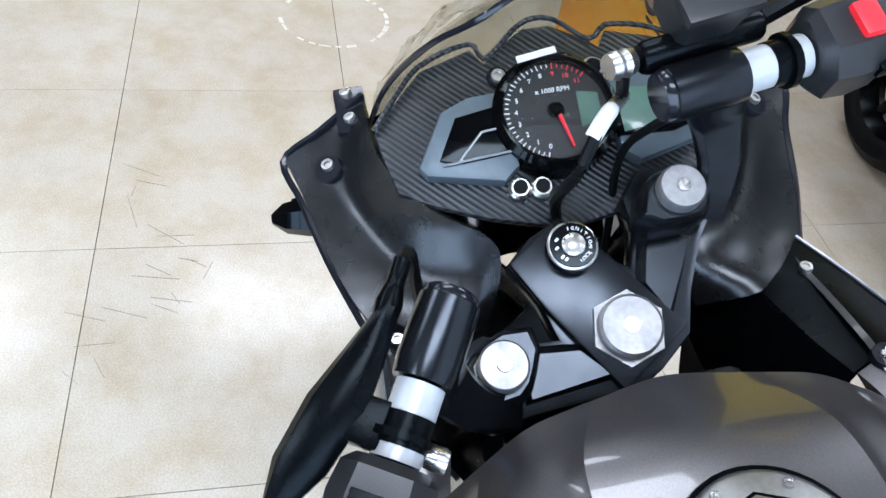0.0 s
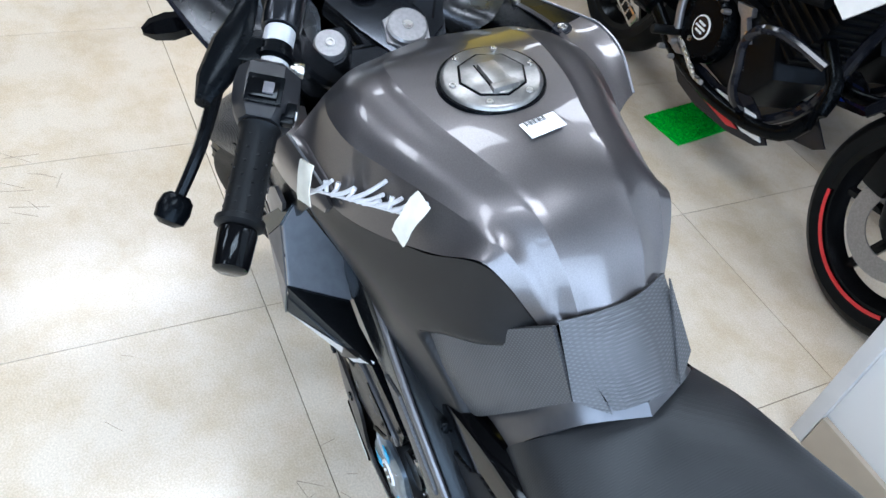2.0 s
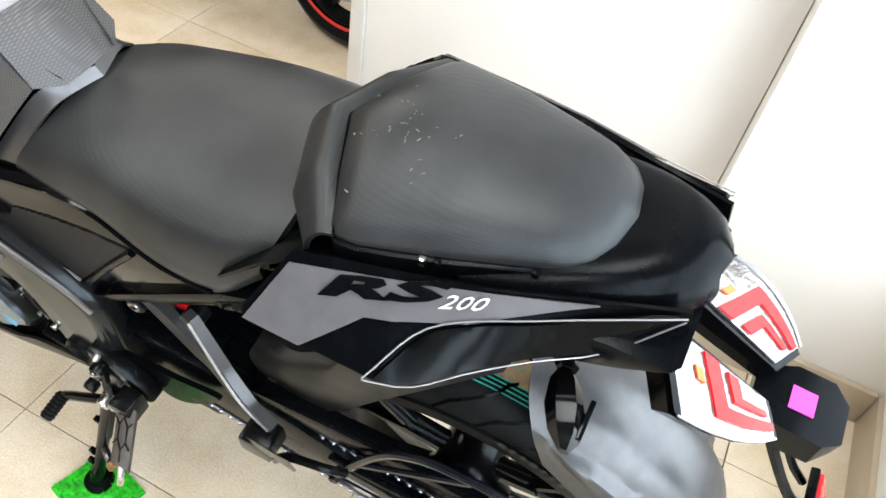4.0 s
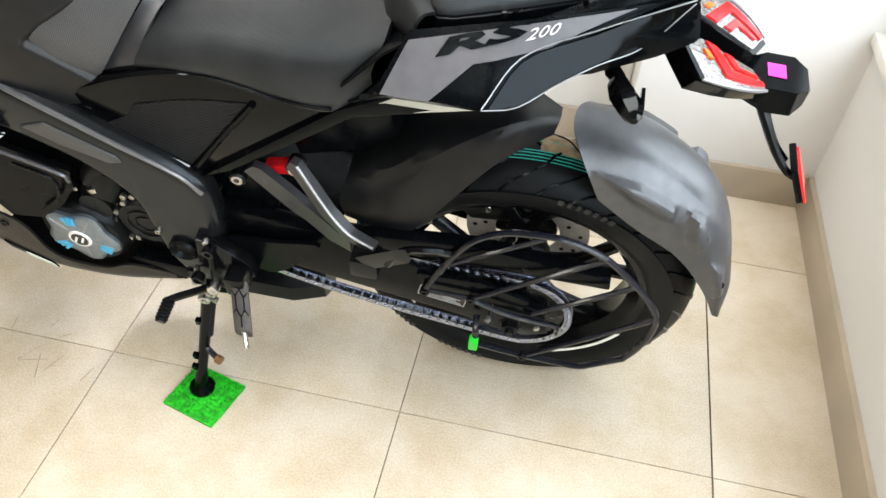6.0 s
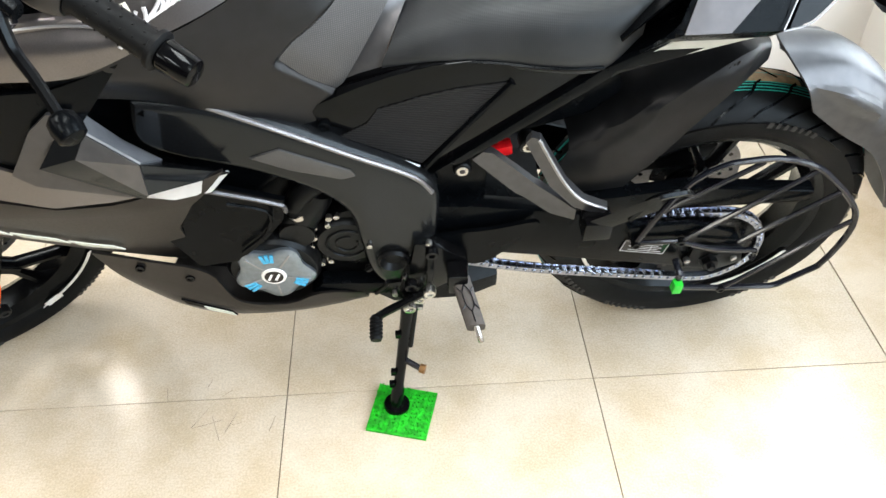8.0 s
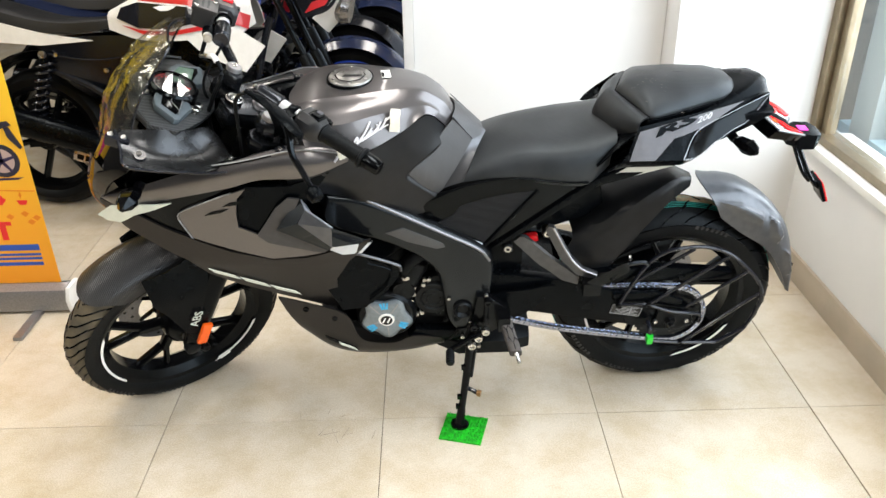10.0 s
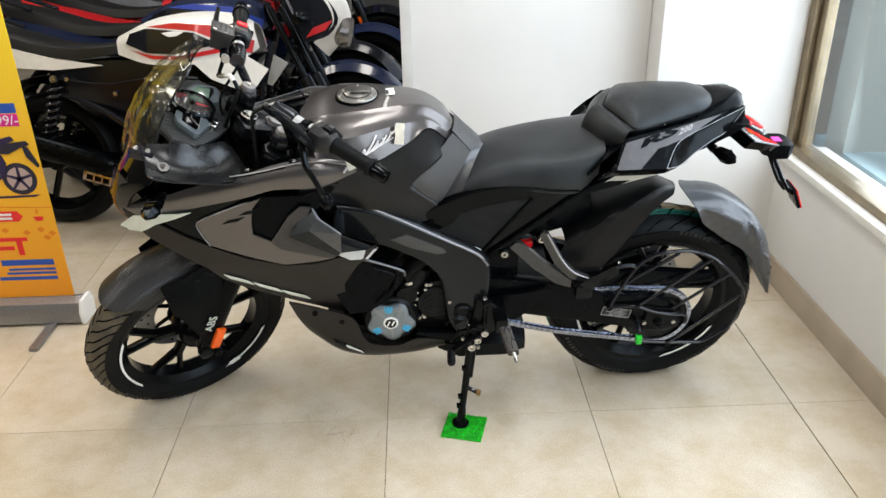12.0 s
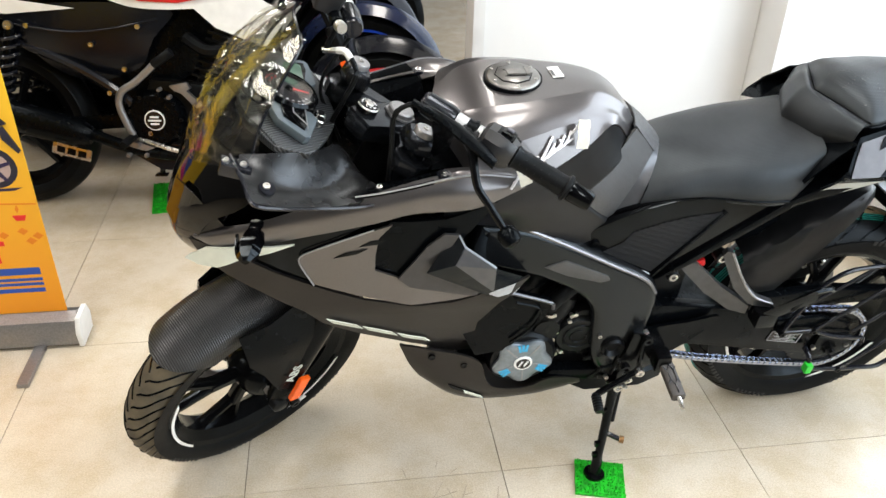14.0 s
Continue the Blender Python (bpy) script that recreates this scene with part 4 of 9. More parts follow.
rings = [[Vector((q.x + 0.006 * (q.x < -0.12), q.y * 0.94, q.z - 0.022)) for q in closed(rim_half)], closed(rim_half)]
for s_, up_ in ((0.02, 0.30), (0.06, 0.62), (0.12, 0.85), (0.20, 0.96), (0.35, 1.0), (0.55, 1.0), (0.75, 1.0), (0.93, 1.0)):
    ring = []
    for q in closed(rim_half):
        x, y = q.x + (-0.045 + 0.25 * (q.x + 0.045) - q.x) * s_, q.y * (1 - s_)
        ring.append(Vector((x, y, q.z + (dome(x, y) - q.z) * up_)))
    rings.append(ring)
pillion = part("pillion_seat", solid(rings), SEATV, bike, "black textured vinyl pillion seat", pose(0, 0.018, 0), angle=70)
brow = [(-0.190, 0.0, 0.912), (-0.165, -0.062, 0.910), (-0.137, -0.119, 0.905)]
bulge = [(-0.205, 0.0, 0.918), (-0.178, -0.066, 0.915), (-0.150, -0.122, 0.902)]
swell = [(-0.222, 0.0, 0.902), (-0.193, -0.072, 0.902), (-0.160, -0.126, 0.890)]
chin = [(-0.238, 0.0, 0.868), (-0.207, -0.078, 0.868), (-0.164, -0.126, 0.868)]
throat = [(-0.236, 0.0, 0.825), (-0.205, -0.060, 0.815), (-0.162, -0.112, 0.842)]


def bolster_row(row):
    left = [Vector(row[0]).lerp(Vector(row[1]), i / 5) for i in range(5)] + [Vector(row[1]).lerp(Vector(row[2]), i / 5) for i in range(6)]
    return [Vector((q.x, -q.y, q.z)) for q in reversed(left[1:])] + left


rows_b = [bolster_row(r_) for r_ in (brow, bulge, swell, chin, throat)]
cols_b = [spline([r_[i] for r_ in rows_b], 17) for i in range(len(rows_b[0]))]
part("seat_bolster", thicken(grid([[c_[j] for c_ in cols_b] for j in range(17)]), 0.005), SEATV, pillion, "padded front bolster of the pillion seat", angle=70)
part("seat_seam", tube([Vector((q.x, q.y, q.z + 0.0012)) for q in bolster_row(brow)], 0.0011, 5), MATTE, pillion)
part("seat_base", solid([[Vector((q.x * 1.0 + 0.003 * (1 if q.x > -0.1 else 0), q.y * k_, q.z + dz_)) for q in closed(rim_half)] for k_, dz_ in ((0.99, -0.034), (1.03, -0.030), (1.03, -0.006), (0.98, -0.004))]), MATTE, pillion, "black plastic seat base")
for bx_, by_ in ((-0.06, -0.107), (-0.048, -0.104), (0.028, -0.080)):
    part("seat_buffer", box((bx_, by_, 0.906 + (bx_ + 0.06) * 0.12), (0.006, 0.006, 0.008), 0.0015), STEEL if bx_ < -0.05 else MATTE, pillion)
random.seed(4)
for k in range(34):
    x_, y_ = random.gauss(-0.125, 0.022), random.gauss(-0.03, 0.03)
    part("scuff", box((x_, y_, dome(x_, y_) + 0.0006), (random.uniform(0.0008, 0.0042), random.uniform(0.0005, 0.0014), 0.0005), 0, Matrix.Rotation(random.uniform(0, 3), 4, "Z")), SCUFFM, pillion)

# ---- tail ----
def tail_y(x, z):
    """The outer face of the tail panel: it leans out towards its lower ridge and narrows to the rear."""
    top = float(np.interp(x, [-0.24, -0.16, 0.0, 0.15], [-0.125, -0.122, -0.088, -0.046]))
    ridge_y = float(np.interp(x, [-0.24, -0.19, -0.062, -0.03, 0.02, 0.053, 0.15], [-0.165, -0.172, -0.172, -0.158, -0.125, -0.104, -0.05]))
    zt = float(np.interp(x, [-0.24, -0.16, 0.0, 0.15], [0.87, 0.893, 0.918, 0.937]))
    zr = float(np.interp(x, [-0.24, -0.19, -0.062, -0.03, 0.02, 0.053, 0.15], [0.80, 0.834, 0.834, 0.836, 0.856, 0.869, 0.885]))
    if z >= zr:
        return ridge_y + (top - ridge_y) * min(1, (z - zr) / max(0.01, zt - zr))
    return ridge_y + (zr - z) * 0.9


TR = pose(0, 0.03, 0)
tail_out = [(-0.232, 0.80), (-0.19, 0.845), (-0.163, 0.892), (0.0, 0.914), (0.15, 0.932), (0.155, 0.905), (0.105, 0.872), (0.012, 0.83), (-0.05, 0.806), (-0.12, 0.798)]
tl, tr = pair("tail_panel", patch(tail_out, tail_y, 0.004, 0.0, 0, 0.007), MATTE, bike, "matte black tail side panel", None, TR)
pair("tail_decal", patch([(-0.188, 0.836), (-0.162, 0.886), (0.0, 0.913), (0.085, 0.924), (-0.005, 0.888), (-0.085, 0.872), (-0.131, 0.836)], tail_y, 0.002, -0.0045, 0, 0.007), DECAL, bike, "grey tail decal", None, TR)
pair("tail_vent", patch([(-0.060, 0.838), (-0.028, 0.878), (0.05, 0.901), (0.145, 0.93), (0.10, 0.884), (0.053, 0.872), (0.01, 0.856), (-0.028, 0.839)], tail_y, 0.003, -0.0065, 30), GLOSS, bike, "gloss black tail insert", None, TR)
vent_edge = [(-0.068, 0.838), (-0.032, 0.881), (0.046, 0.905), (0.148, 0.934)]
pair("vent_trim", tube([(x, tail_y(x, z) - 0.008, z) for x, z in vent_edge], 0.0009, 5, 20), SILVERP, bike, "thin silver trim line", None, TR)
pair("vent_trim", tube([(x, tail_y(x, z) - 0.008, z) for x, z in ((-0.068, 0.837), (-0.03, 0.8375), (0.01, 0.8545), (0.053, 0.8705), (0.10, 0.882), (0.148, 0.93))], 0.0008, 5, 20), SILVERP, bike, "", None, TR)
big = lettering("RS", 0.034, 0.0004, 0.0013)
for v in big.verts:
    u_, w_ = v.co.x * 2.7 + v.co.y * 0.5, v.co.y * 0.56
    x_, z_ = -0.078 + u_, 0.8940 + w_ + u_ * 0.24
    v.co = Vector((x_, tail_y(x_, z_) - 0.0072 - v.co.z, z_))
part("decal_letters", big, MATTE, tl, "dark letters RS")
fig = lettering("200", 0.0195, 0.0004)
for v in fig.verts:
    u_, w_ = v.co.x * 1.18 + v.co.y * 0.40, v.co.y * 0.72
    x_, z_ = -0.012 + u_, 0.9035 + w_ + u_ * 0.22
    v.co = Vector((x_, tail_y(x_, z_) - 0.0072 - v.co.z, z_))
part("decal_figure", fig, FIGM, tl, "pale figure 200")
part("tail_cover", surf(both([[(-0.03, -0.108, 0.878), (0.07, -0.086, 0.902), (0.125, -0.064, 0.908), (0.152, -0.044, 0.909), (0.164, -0.026, 0.905)], [(-0.03, -0.104, 0.890), (0.07, -0.080, 0.914), (0.122, -0.060, 0.924), (0.150, -0.041, 0.925), (0.164, -0.024, 0.918)], [(-0.03, -0.090, 0.900), (0.078, -0.060, 0.932), (0.118, -0.045, 0.940), (0.144, -0.032, 0.940), (0.160, -0.018, 0.930)]], [(-0.03, 0, 0.900), (0.090, 0, 0.938), (0.12, 0, 0.946), (0.148, 0, 0.946), (0.164, 0, 0.934)]), 22, 25, 0.004), MATTE, bike, "matte black tail cover", pose(0, 0.018, 0))
part("seat_tray", surf(both([[(-0.25, -0.135, 0.80), (-0.16, -0.124, 0.88), (0.0, -0.088, 0.885), (0.13, -0.05, 0.890)]], [(-0.25, 0, 0.80), (-0.16, 0, 0.85), (0.0, 0, 0.87), (0.13, 0, 0.88)]), 12, 7), MATTE, bike)
part("tail_underside", slab([(-0.24, 0.75), (-0.05, 0.80), (0.05, 0.83), (0.12, 0.87), (0.16, 0.90), (0.10, 0.90), (-0.15, 0.84)], -0.085, 0.085, 0.01), MATTE, bike)
pair("tail_flank", patch([(-0.262, 0.737), (-0.169, 0.800), (-0.072, 0.802), (-0.075, 0.794), (-0.15, 0.772)], lambda x, z: -0.134 + (z - 0.8) * -0.1, 0.003, 0), material("pale_tail_flank", (0.42, 0.42, 0.38), 0.4, 0.2, 0.06, 40), bike, "pale grey tail flank", None, TR)
# rear lamps
LENS = material("lamp_lens", (0.26, 0.25, 0.25), 0.16, 0.75, 0.35, 90, 0.5, 180, coat=0.3)
REDL = material("red_lamp_lens", (0.72, 0.003, 0.006), 0.2, 0, 0.15, 90, 0.3, 200, spec=0.3)
def pod_face(u, v, lift):
    """A place on the lamp's face: u along it, v from its inner to its outer edge."""
    inner = Vector((0.134, -0.022, 0.876)).lerp(Vector((0.247, -0.018, 0.817)), u)
    outer = Vector((0.174, -0.088, 0.852)).lerp(Vector((0.263, -0.047, 0.814)), u) + Vector((0.006, -0.010, 0.003)) * (4 * u * (1 - u))
    return inner.lerp(outer, v) + Vector((0.35, -0.25, 0.9)).normalized() * lift


h1, h2 = pair("lamp_housing", solid([[pod_face(u, -0.05, 0.0), pod_face(u, 1.04, 0.0), pod_face(u, 1.0, -0.026 + 0.01 * u), pod_face(u, -0.05, -0.03 + 0.01 * u)] for u in (-0.06, 0.25, 0.5, 0.75, 1.03)]), GLOSS, bike, "gloss black lamp housing")


def pod_patch(u0, u1, v0, v1, lift, t=0.003):
    return thicken(grid([[pod_face(u0 + (u1 - u0) * i / 6, v0 + (v1 - v0) * j / 4, lift) for j in range(5)] for i in range(7)]), t)


for side, hh in ((1, h1), (-1, h2)):
    for nm, bm_, mt in (("lamp_lens", pod_patch(0.02, 0.97, 0.03, 0.96, 0.003), LENS), ("red_chevron", pod_patch(0.36, 0.50, 0.04, 0.80, 0.0056), REDL), ("red_chevron", pod_patch(0.47, 0.96, 0.62, 0.80, 0.0057), REDL), ("red_chevron", pod_patch(0.58, 0.68, 0.08, 0.50, 0.0056), REDL), ("red_chevron", pod_patch(0.66, 0.92, 0.38, 0.50, 0.0057), REDL), ("amber_bulb", pod_patch(0.24, 0.31, 0.30, 0.46, 0.0054), ORANGE), ("lens_rim", pod_patch(0.0, 0.98, 0.955, 1.02, 0.0045), SILVERP), ("lens_rim", pod_patch(-0.03, 0.03, 0.0, 1.0, 0.0046), GLOSS)):
        part(nm, bm_ if side == 1 else mirrored(bm_), mt, hh)
# plate light, bracket and reflector
plate_box = part("plate_light", solid([[Vector(p) for p in r] for r in ([(0.238, -0.024, 0.798), (0.238, 0.024, 0.798), (0.240, 0.022, 0.775), (0.240, -0.022, 0.775)], [(0.27, -0.034, 0.806), (0.27, 0.034, 0.806), (0.275, 0.032, 0.764), (0.275, -0.032, 0.764)], [(0.305, -0.034, 0.804), (0.305, 0.034, 0.804), (0.308, 0.032, 0.764), (0.308, -0.032, 0.764)], [(0.322, -0.020, 0.799), (0.322, 0.020, 0.799), (0.322, 0.018, 0.772), (0.322, -0.018, 0.772)])]), MATTE, bike, "matte black plate light housing", pose(0, 0.004, 0))
part("pink_sticker", box((0.280, 0.0, 0.8068), (0.023, 0.024, 0.0012), 0, Matrix.Rotation(radians(3), 4, "Y")), PINK, plate_box, "bright pink paper sticker")
part("plate_bracket", tube([(0.262, -0.022, 0.785), (0.288, -0.022, 0.74), (0.318, -0.02, 0.69), (0.345, -0.018, 0.655), (0.358, -0.015, 0.645)], 0.006, 6, 12), MATTE, bike)
part("plate_bracket", tube([(0.266, 0.022, 0.785), (0.292, 0.022, 0.73), (0.325, 0.02, 0.67), (0.35, 0.02, 0.64)], 0.005, 6, 12), MATTE, bike)
refl = part("plate_stay", box((0.366, 0, 0.636), (0.010, 0.058, 0.066), 0.003, Matrix.Rotation(radians(-26), 4, "Y")), MATTE, bike)
part("red_reflector", box((0.373, 0, 0.634), (0.006, 0.054, 0.062), 0.002, Matrix.Rotation(radians(-26), 4, "Y")), REDR, refl, "red plate reflector")
for sg in (-1, 1):
    bl = part("rear_indicator", solid([[Vector((0.075 + 0.03 * u + dx * r, sg * (0.068 + 0.085 * u), 0.832 + 0.002 * u + dz * r)) for dx, dz in ((1, 0.2), (0.4, 1), (-0.6, 0.8), (-1, -0.2), (-0.3, -1), (0.7, -0.7))] for u, r in ((0, 0.010), (0.12, 0.012), (0.2, 0.008), (0.32, 0.014), (0.6, 0.018), (0.85, 0.014), (1, 0.005))]), GLOSS, bike, "smoked rear indicator on a black stalk")
    part("indicator_lens", box((0.112, sg * 0.122, 0.834), (0.005, 0.038, 0.016), 0.002), GLOSS, bl)
# grab rail behind the seat

# ---- frame, side cover, engine ----
# paler grey for the highlight drawn along the spar
GLINTM = material("spar_glint_grey", (0.20, 0.20, 0.21), 0.30, 0.8, 0.06, 60)
SPAR = [(-0.875, 0.752), (-0.785, 0.733), (-0.703, 0.694), (-0.60, 0.636), (-0.515, 0.585), (-0.485, 0.55), (-0.478, 0.50), (-0.484, 0.43), (-0.50, 0.35), (-0.515, 0.30), (-0.565, 0.30), (-0.595, 0.345), (-0.607, 0.42), (-0.62, 0.50), (-0.665, 0.555), (-0.74, 0.60), (-0.88, 0.668)]
pair("frame_spar", slab(SPAR, -0.150, -0.098, 0.020, 120, 6), SATIN, bike, "satin black frame spar")
# added pale tube that draws the spar's highlight; no separate part
pair("spar_highlight", tube([(-0.79, -0.142, 0.735), (-0.703, -0.147, 0.690), (-0.60, -0.148, 0.630), (-0.515, -0.146, 0.577), (-0.490, -0.144, 0.54)], 0.0042, 8, 24), GLINTM, bike)
pair("spar_plate", slab([(-0.742, 0.64), (-0.70, 0.655), (-0.605, 0.605), (-0.60, 0.593), (-0.62, 0.588), (-0.69, 0.612)], -0.1535, -0.14, 0.003), PAD, bike, "grey spar insert plate")
cov = pair("side_cover", slab([(-0.712, 0.674), (-0.645, 0.704), (-0.585, 0.732), (-0.545, 0.747), (-0.49, 0.762), (-0.44, 0.767), (-0.38, 0.764), (-0.262, 0.742), (-0.43, 0.60), (-0.497, 0.560)], -0.122, -0.085, 0.008), GLOSS, bike, "gloss black side cover")[0]
MESHG = woven(material("mesh_grille", (0.004, 0.004, 0.0045), 0.45, 0.1, 0.1, 30, spec=0.2), 95, 1.0, "ribs", "Z", tint=(0.016, 0.017, 0.019))
part("mesh_grille", slab([(-0.616, 0.646), (-0.578, 0.668), (-0.562, 0.693), (-0.50, 0.713), (-0.45, 0.724), (-0.388, 0.730), (-0.503, 0.583)], -0.1242, -0.115, 0), MESHG, cov, "black perforated mesh")
part("grille_frame", join(tube([(-0.627, -0.126, 0.647), (-0.57, -0.126, 0.6165), (-0.507, -0.126, 0.579)], 0.0022, 6, 10), tube([(-0.622, -0.127, 0.638), (-0.57, -0.127, 0.609), (-0.507, -0.127, 0.572)], 0.0022, 6, 10)), SILVERP, cov)
part("cover_rib", tube([(-0.38, -0.125, 0.731), (-0.437, -0.126, 0.66), (-0.499, -0.126, 0.575)], 0.005, 6, 8), MATTE, cov)
part("cover_bolt", hexbolt((-0.637, -0.124, 0.669), OUT, 0.009, 0.005), MATTE, cov)
pair("subframe_beam", slab([(-0.497, 0.560), (-0.44, 0.588), (-0.33, 0.672), (-0.24, 0.742), (-0.06, 0.795), (-0.15, 0.812), (-0.262, 0.752), (-0.36, 0.672)], -0.132, -0.09, 0.007), MATTE, bike)
part("engine_block", slab([(-0.88, 0.30), (-0.60, 0.255), (-0.53, 0.33), (-0.53, 0.46), (-0.60, 0.60), (-0.80, 0.66), (-0.92, 0.5)], -0.085, 0.085, 0.012), CAST, bike, "black engine casting")
part("inner_shroud", slab([(-1.02, 0.46), (-0.86, 0.44), (-0.63, 0.60), (-0.63, 0.68), (-0.71, 0.755), (-0.90, 0.86), (-1.0, 0.84)], -0.10, 0.10, 0.01), MATTE, bike)
EC = (-0.753, -0.148, 0.362)
cover_e = part("engine_cover", turned((EC[0], -0.08, EC[2]), (EC[0], -0.142, EC[2]), ((0, 0.083), (0.5, 0.08), (0.85, 0.078), (1, 0.070)), 36), CAST, bike, "black round engine cover")
STAR = material("brushed_star_cap", (0.22, 0.26, 0.30), 0.35, 0.8, 0.1, 120)
rim_star = [[Vector((EC[0] + r * (1 + 0.12 * math.cos(5 * 2 * math.pi * k / 50 + 1.2)) * math.cos(2 * math.pi * k / 50), y, EC[2] + r * (1 + 0.12 * math.cos(5 * 2 * math.pi * k / 50 + 1.2)) * math.sin(2 * math.pi * k / 50))) for k in range(50)] for y, r in ((-0.138, 0.062), (-0.148, 0.062), (-0.1525, 0.056), (-0.1535, 0.045))]
star = part("star_cap", solid(rim_star), STAR, cover_e, "grey star-shaped generator cap with blue marks")
part("cap_badge", turned((EC[0], -0.153, EC[2]), (EC[0], -0.1562, EC[2]), ((0, 0.021), (1, 0.020)), 24), WHITEP, star)
part("cap_badge", turned((EC[0], -0.156, EC[2]), (EC[0], -0.1570, EC[2]), ((0, 0.0155), (1, 0.0155)), 24), BLACKP, star)
for da, dx in ((25, -0.006), (25, 0.006)):
    part("badge_bar", box((EC[0] + dx, -0.1574, EC[2]), (0.004, 0.0008, 0.017), 0, Matrix.Rotation(radians(da), 4, "Y")), WHITEP, star)
for k in range(5):
    b = (2 * math.pi * k - 1.2) / 5
    part("star_ridge", box((EC[0] + 0.042 * math.cos(b), -0.1530, EC[2] + 0.042 * math.sin(b)), (0.038, 0.003, 0.0035), 0.001, Matrix.Rotation(-b, 4, "Y")), SILVERP, star)
for a in (95, 215, 335):
    for j in (-1, 0, 1):
        b = radians(a + j * 9)
        part("blue_mark", box((EC[0] + 0.047 * math.cos(b), -0.1542, EC[2] + 0.047 * math.sin(b)), (0.021, 0.0014, 0.0056), 0, Matrix.Rotation(-b, 4, "Y")), CYAN, star)
part("coolant_neck", turned((-0.71, -0.10, 0.435), (-0.665, -0.10, 0.52), ((0, 0.036), (0.8, 0.034), (1, 0.028)), 18), CAST, bike)
part("coolant_neck", turned((-0.705, -0.085, 0.44), (-0.705, -0.135, 0.44), ((0, 0.03), (1, 0.028)), 18), CAST, bike)
part("sprocket_cover", slab([(-0.68, 0.44), (-0.62, 0.475), (-0.56, 0.44), (-0.545, 0.37), (-0.60, 0.33), (-0.665, 0.36)], -0.118, -0.08, 0.01, 40), CAST, bike)
part("sprocket_cover_rib", slab([(-0.655, 0.42), (-0.615, 0.44), (-0.58, 0.42), (-0.575, 0.385), (-0.60, 0.365), (-0.645, 0.385)], -0.124, -0.11, 0.004, 32), CAST, bike)
for x, z in ((-0.672, 0.485), (-0.652, 0.468), (-0.693, 0.335), (-0.66, 0.355), (-0.68, 0.42), (-0.60, 0.325), (-0.545, 0.40), (-0.60, 0.475), (-0.735, 0.47)):
    part("engine_bolt", hexbolt((x, -0.122, z), OUT, 0.0056, 0.006), STEEL if x < -0.6 else CAST, bike)
part("crankcase_side", slab([(-0.70, 0.34), (-0.56, 0.36), (-0.52, 0.33), (-0.53, 0.27), (-0.66, 0.27)], -0.105, -0.06, 0.01), CAST, bike)
part("swingarm_pivot", turned((-0.555, -0.12, 0.389), (-0.555, -0.166, 0.389), ((0, 0.026), (0.8, 0.026), (0.9, 0.022), (0.7, 0.014)), 20), CAST, bike)
part("engine_guard", slab([(-0.70, 0.285), (-0.55, 0.262), (-0.50, 0.285), (-0.50, 0.335), (-0.54, 0.34), (-0.56, 0.30), (-0.68, 0.31)], -0.14, -0.11, 0.006), MATTE, bike)
for p in [(-0.497, -0.168, 0.447), (-0.505, -0.185, 0.336), (-0.514, -0.18, 0.283), (-0.655, -0.125, 0.454), (-0.674, -0.125, 0.354), (-0.686, -0.125, 0.402), (-0.591, -0.15, 0.427), (-0.537, -0.165, 0.355), (-0.556, -0.16, 0.299)]:
    part("machine_bolt", hexbolt(p, OUT, 0.0052, 0.006), STEEL, bike)
sc_ = part("gearbox_cover", turned((-0.629, -0.10, 0.405), (-0.629, -0.128, 0.405), ((0, 0.056), (0.7, 0.055), (1, 0.048)), 30), CAST, bike, "round black gearbox cover")
part("cover_ring", tube([(-0.629 + 0.033 * math.cos(a), -0.1285, 0.405 + 0.033 * math.sin(a)) for a in np.linspace(0.4, 5.6, 24)], 0.0028, 6), CAST, sc_)
part("cover_ring", tube([(-0.629 + 0.018 * math.cos(a), -0.1285, 0.405 + 0.018 * math.sin(a)) for a in np.linspace(1.2, 6.6, 20)], 0.0022, 6), CAST, sc_)
for a in range(8):
    q = 2 * math.pi * a / 8 + 0.2
    part("cover_bolt", hexbolt((-0.629 + 0.060 * math.cos(q), -0.116, 0.405 + 0.060 * math.sin(q)), OUT, 0.0058, 0.006), STEEL if a in (2, 3, 4, 5) else CAST, sc_)
part("coolant_hose", tube([(-0.695, -0.115, 0.47), (-0.70, -0.118, 0.50), (-0.67, -0.115, 0.535), (-0.62, -0.10, 0.56)], 0.017, 10, 16), RUBBER, bike, "black rubber coolant hose")
part("hose_clip", turned((-0.697, -0.117, 0.478), (-0.699, -0.1175, 0.487), ((0, 0.019), (1, 0.019)), 16), STEEL, bike)
part("breather_hose", tube([(-0.60, -0.13, 0.33), (-0.575, -0.135, 0.35), (-0.565, -0.14, 0.31), (-0.59, -0.138, 0.27)], 0.005, 6, 16), RUBBER, bike)
part("wire_loom", tube([(-0.52, -0.12, 0.46), (-0.535, -0.14, 0.42), (-0.53, -0.15, 0.37), (-0.545, -0.155, 0.30)], 0.0045, 6, 18), RUBBER, bike)
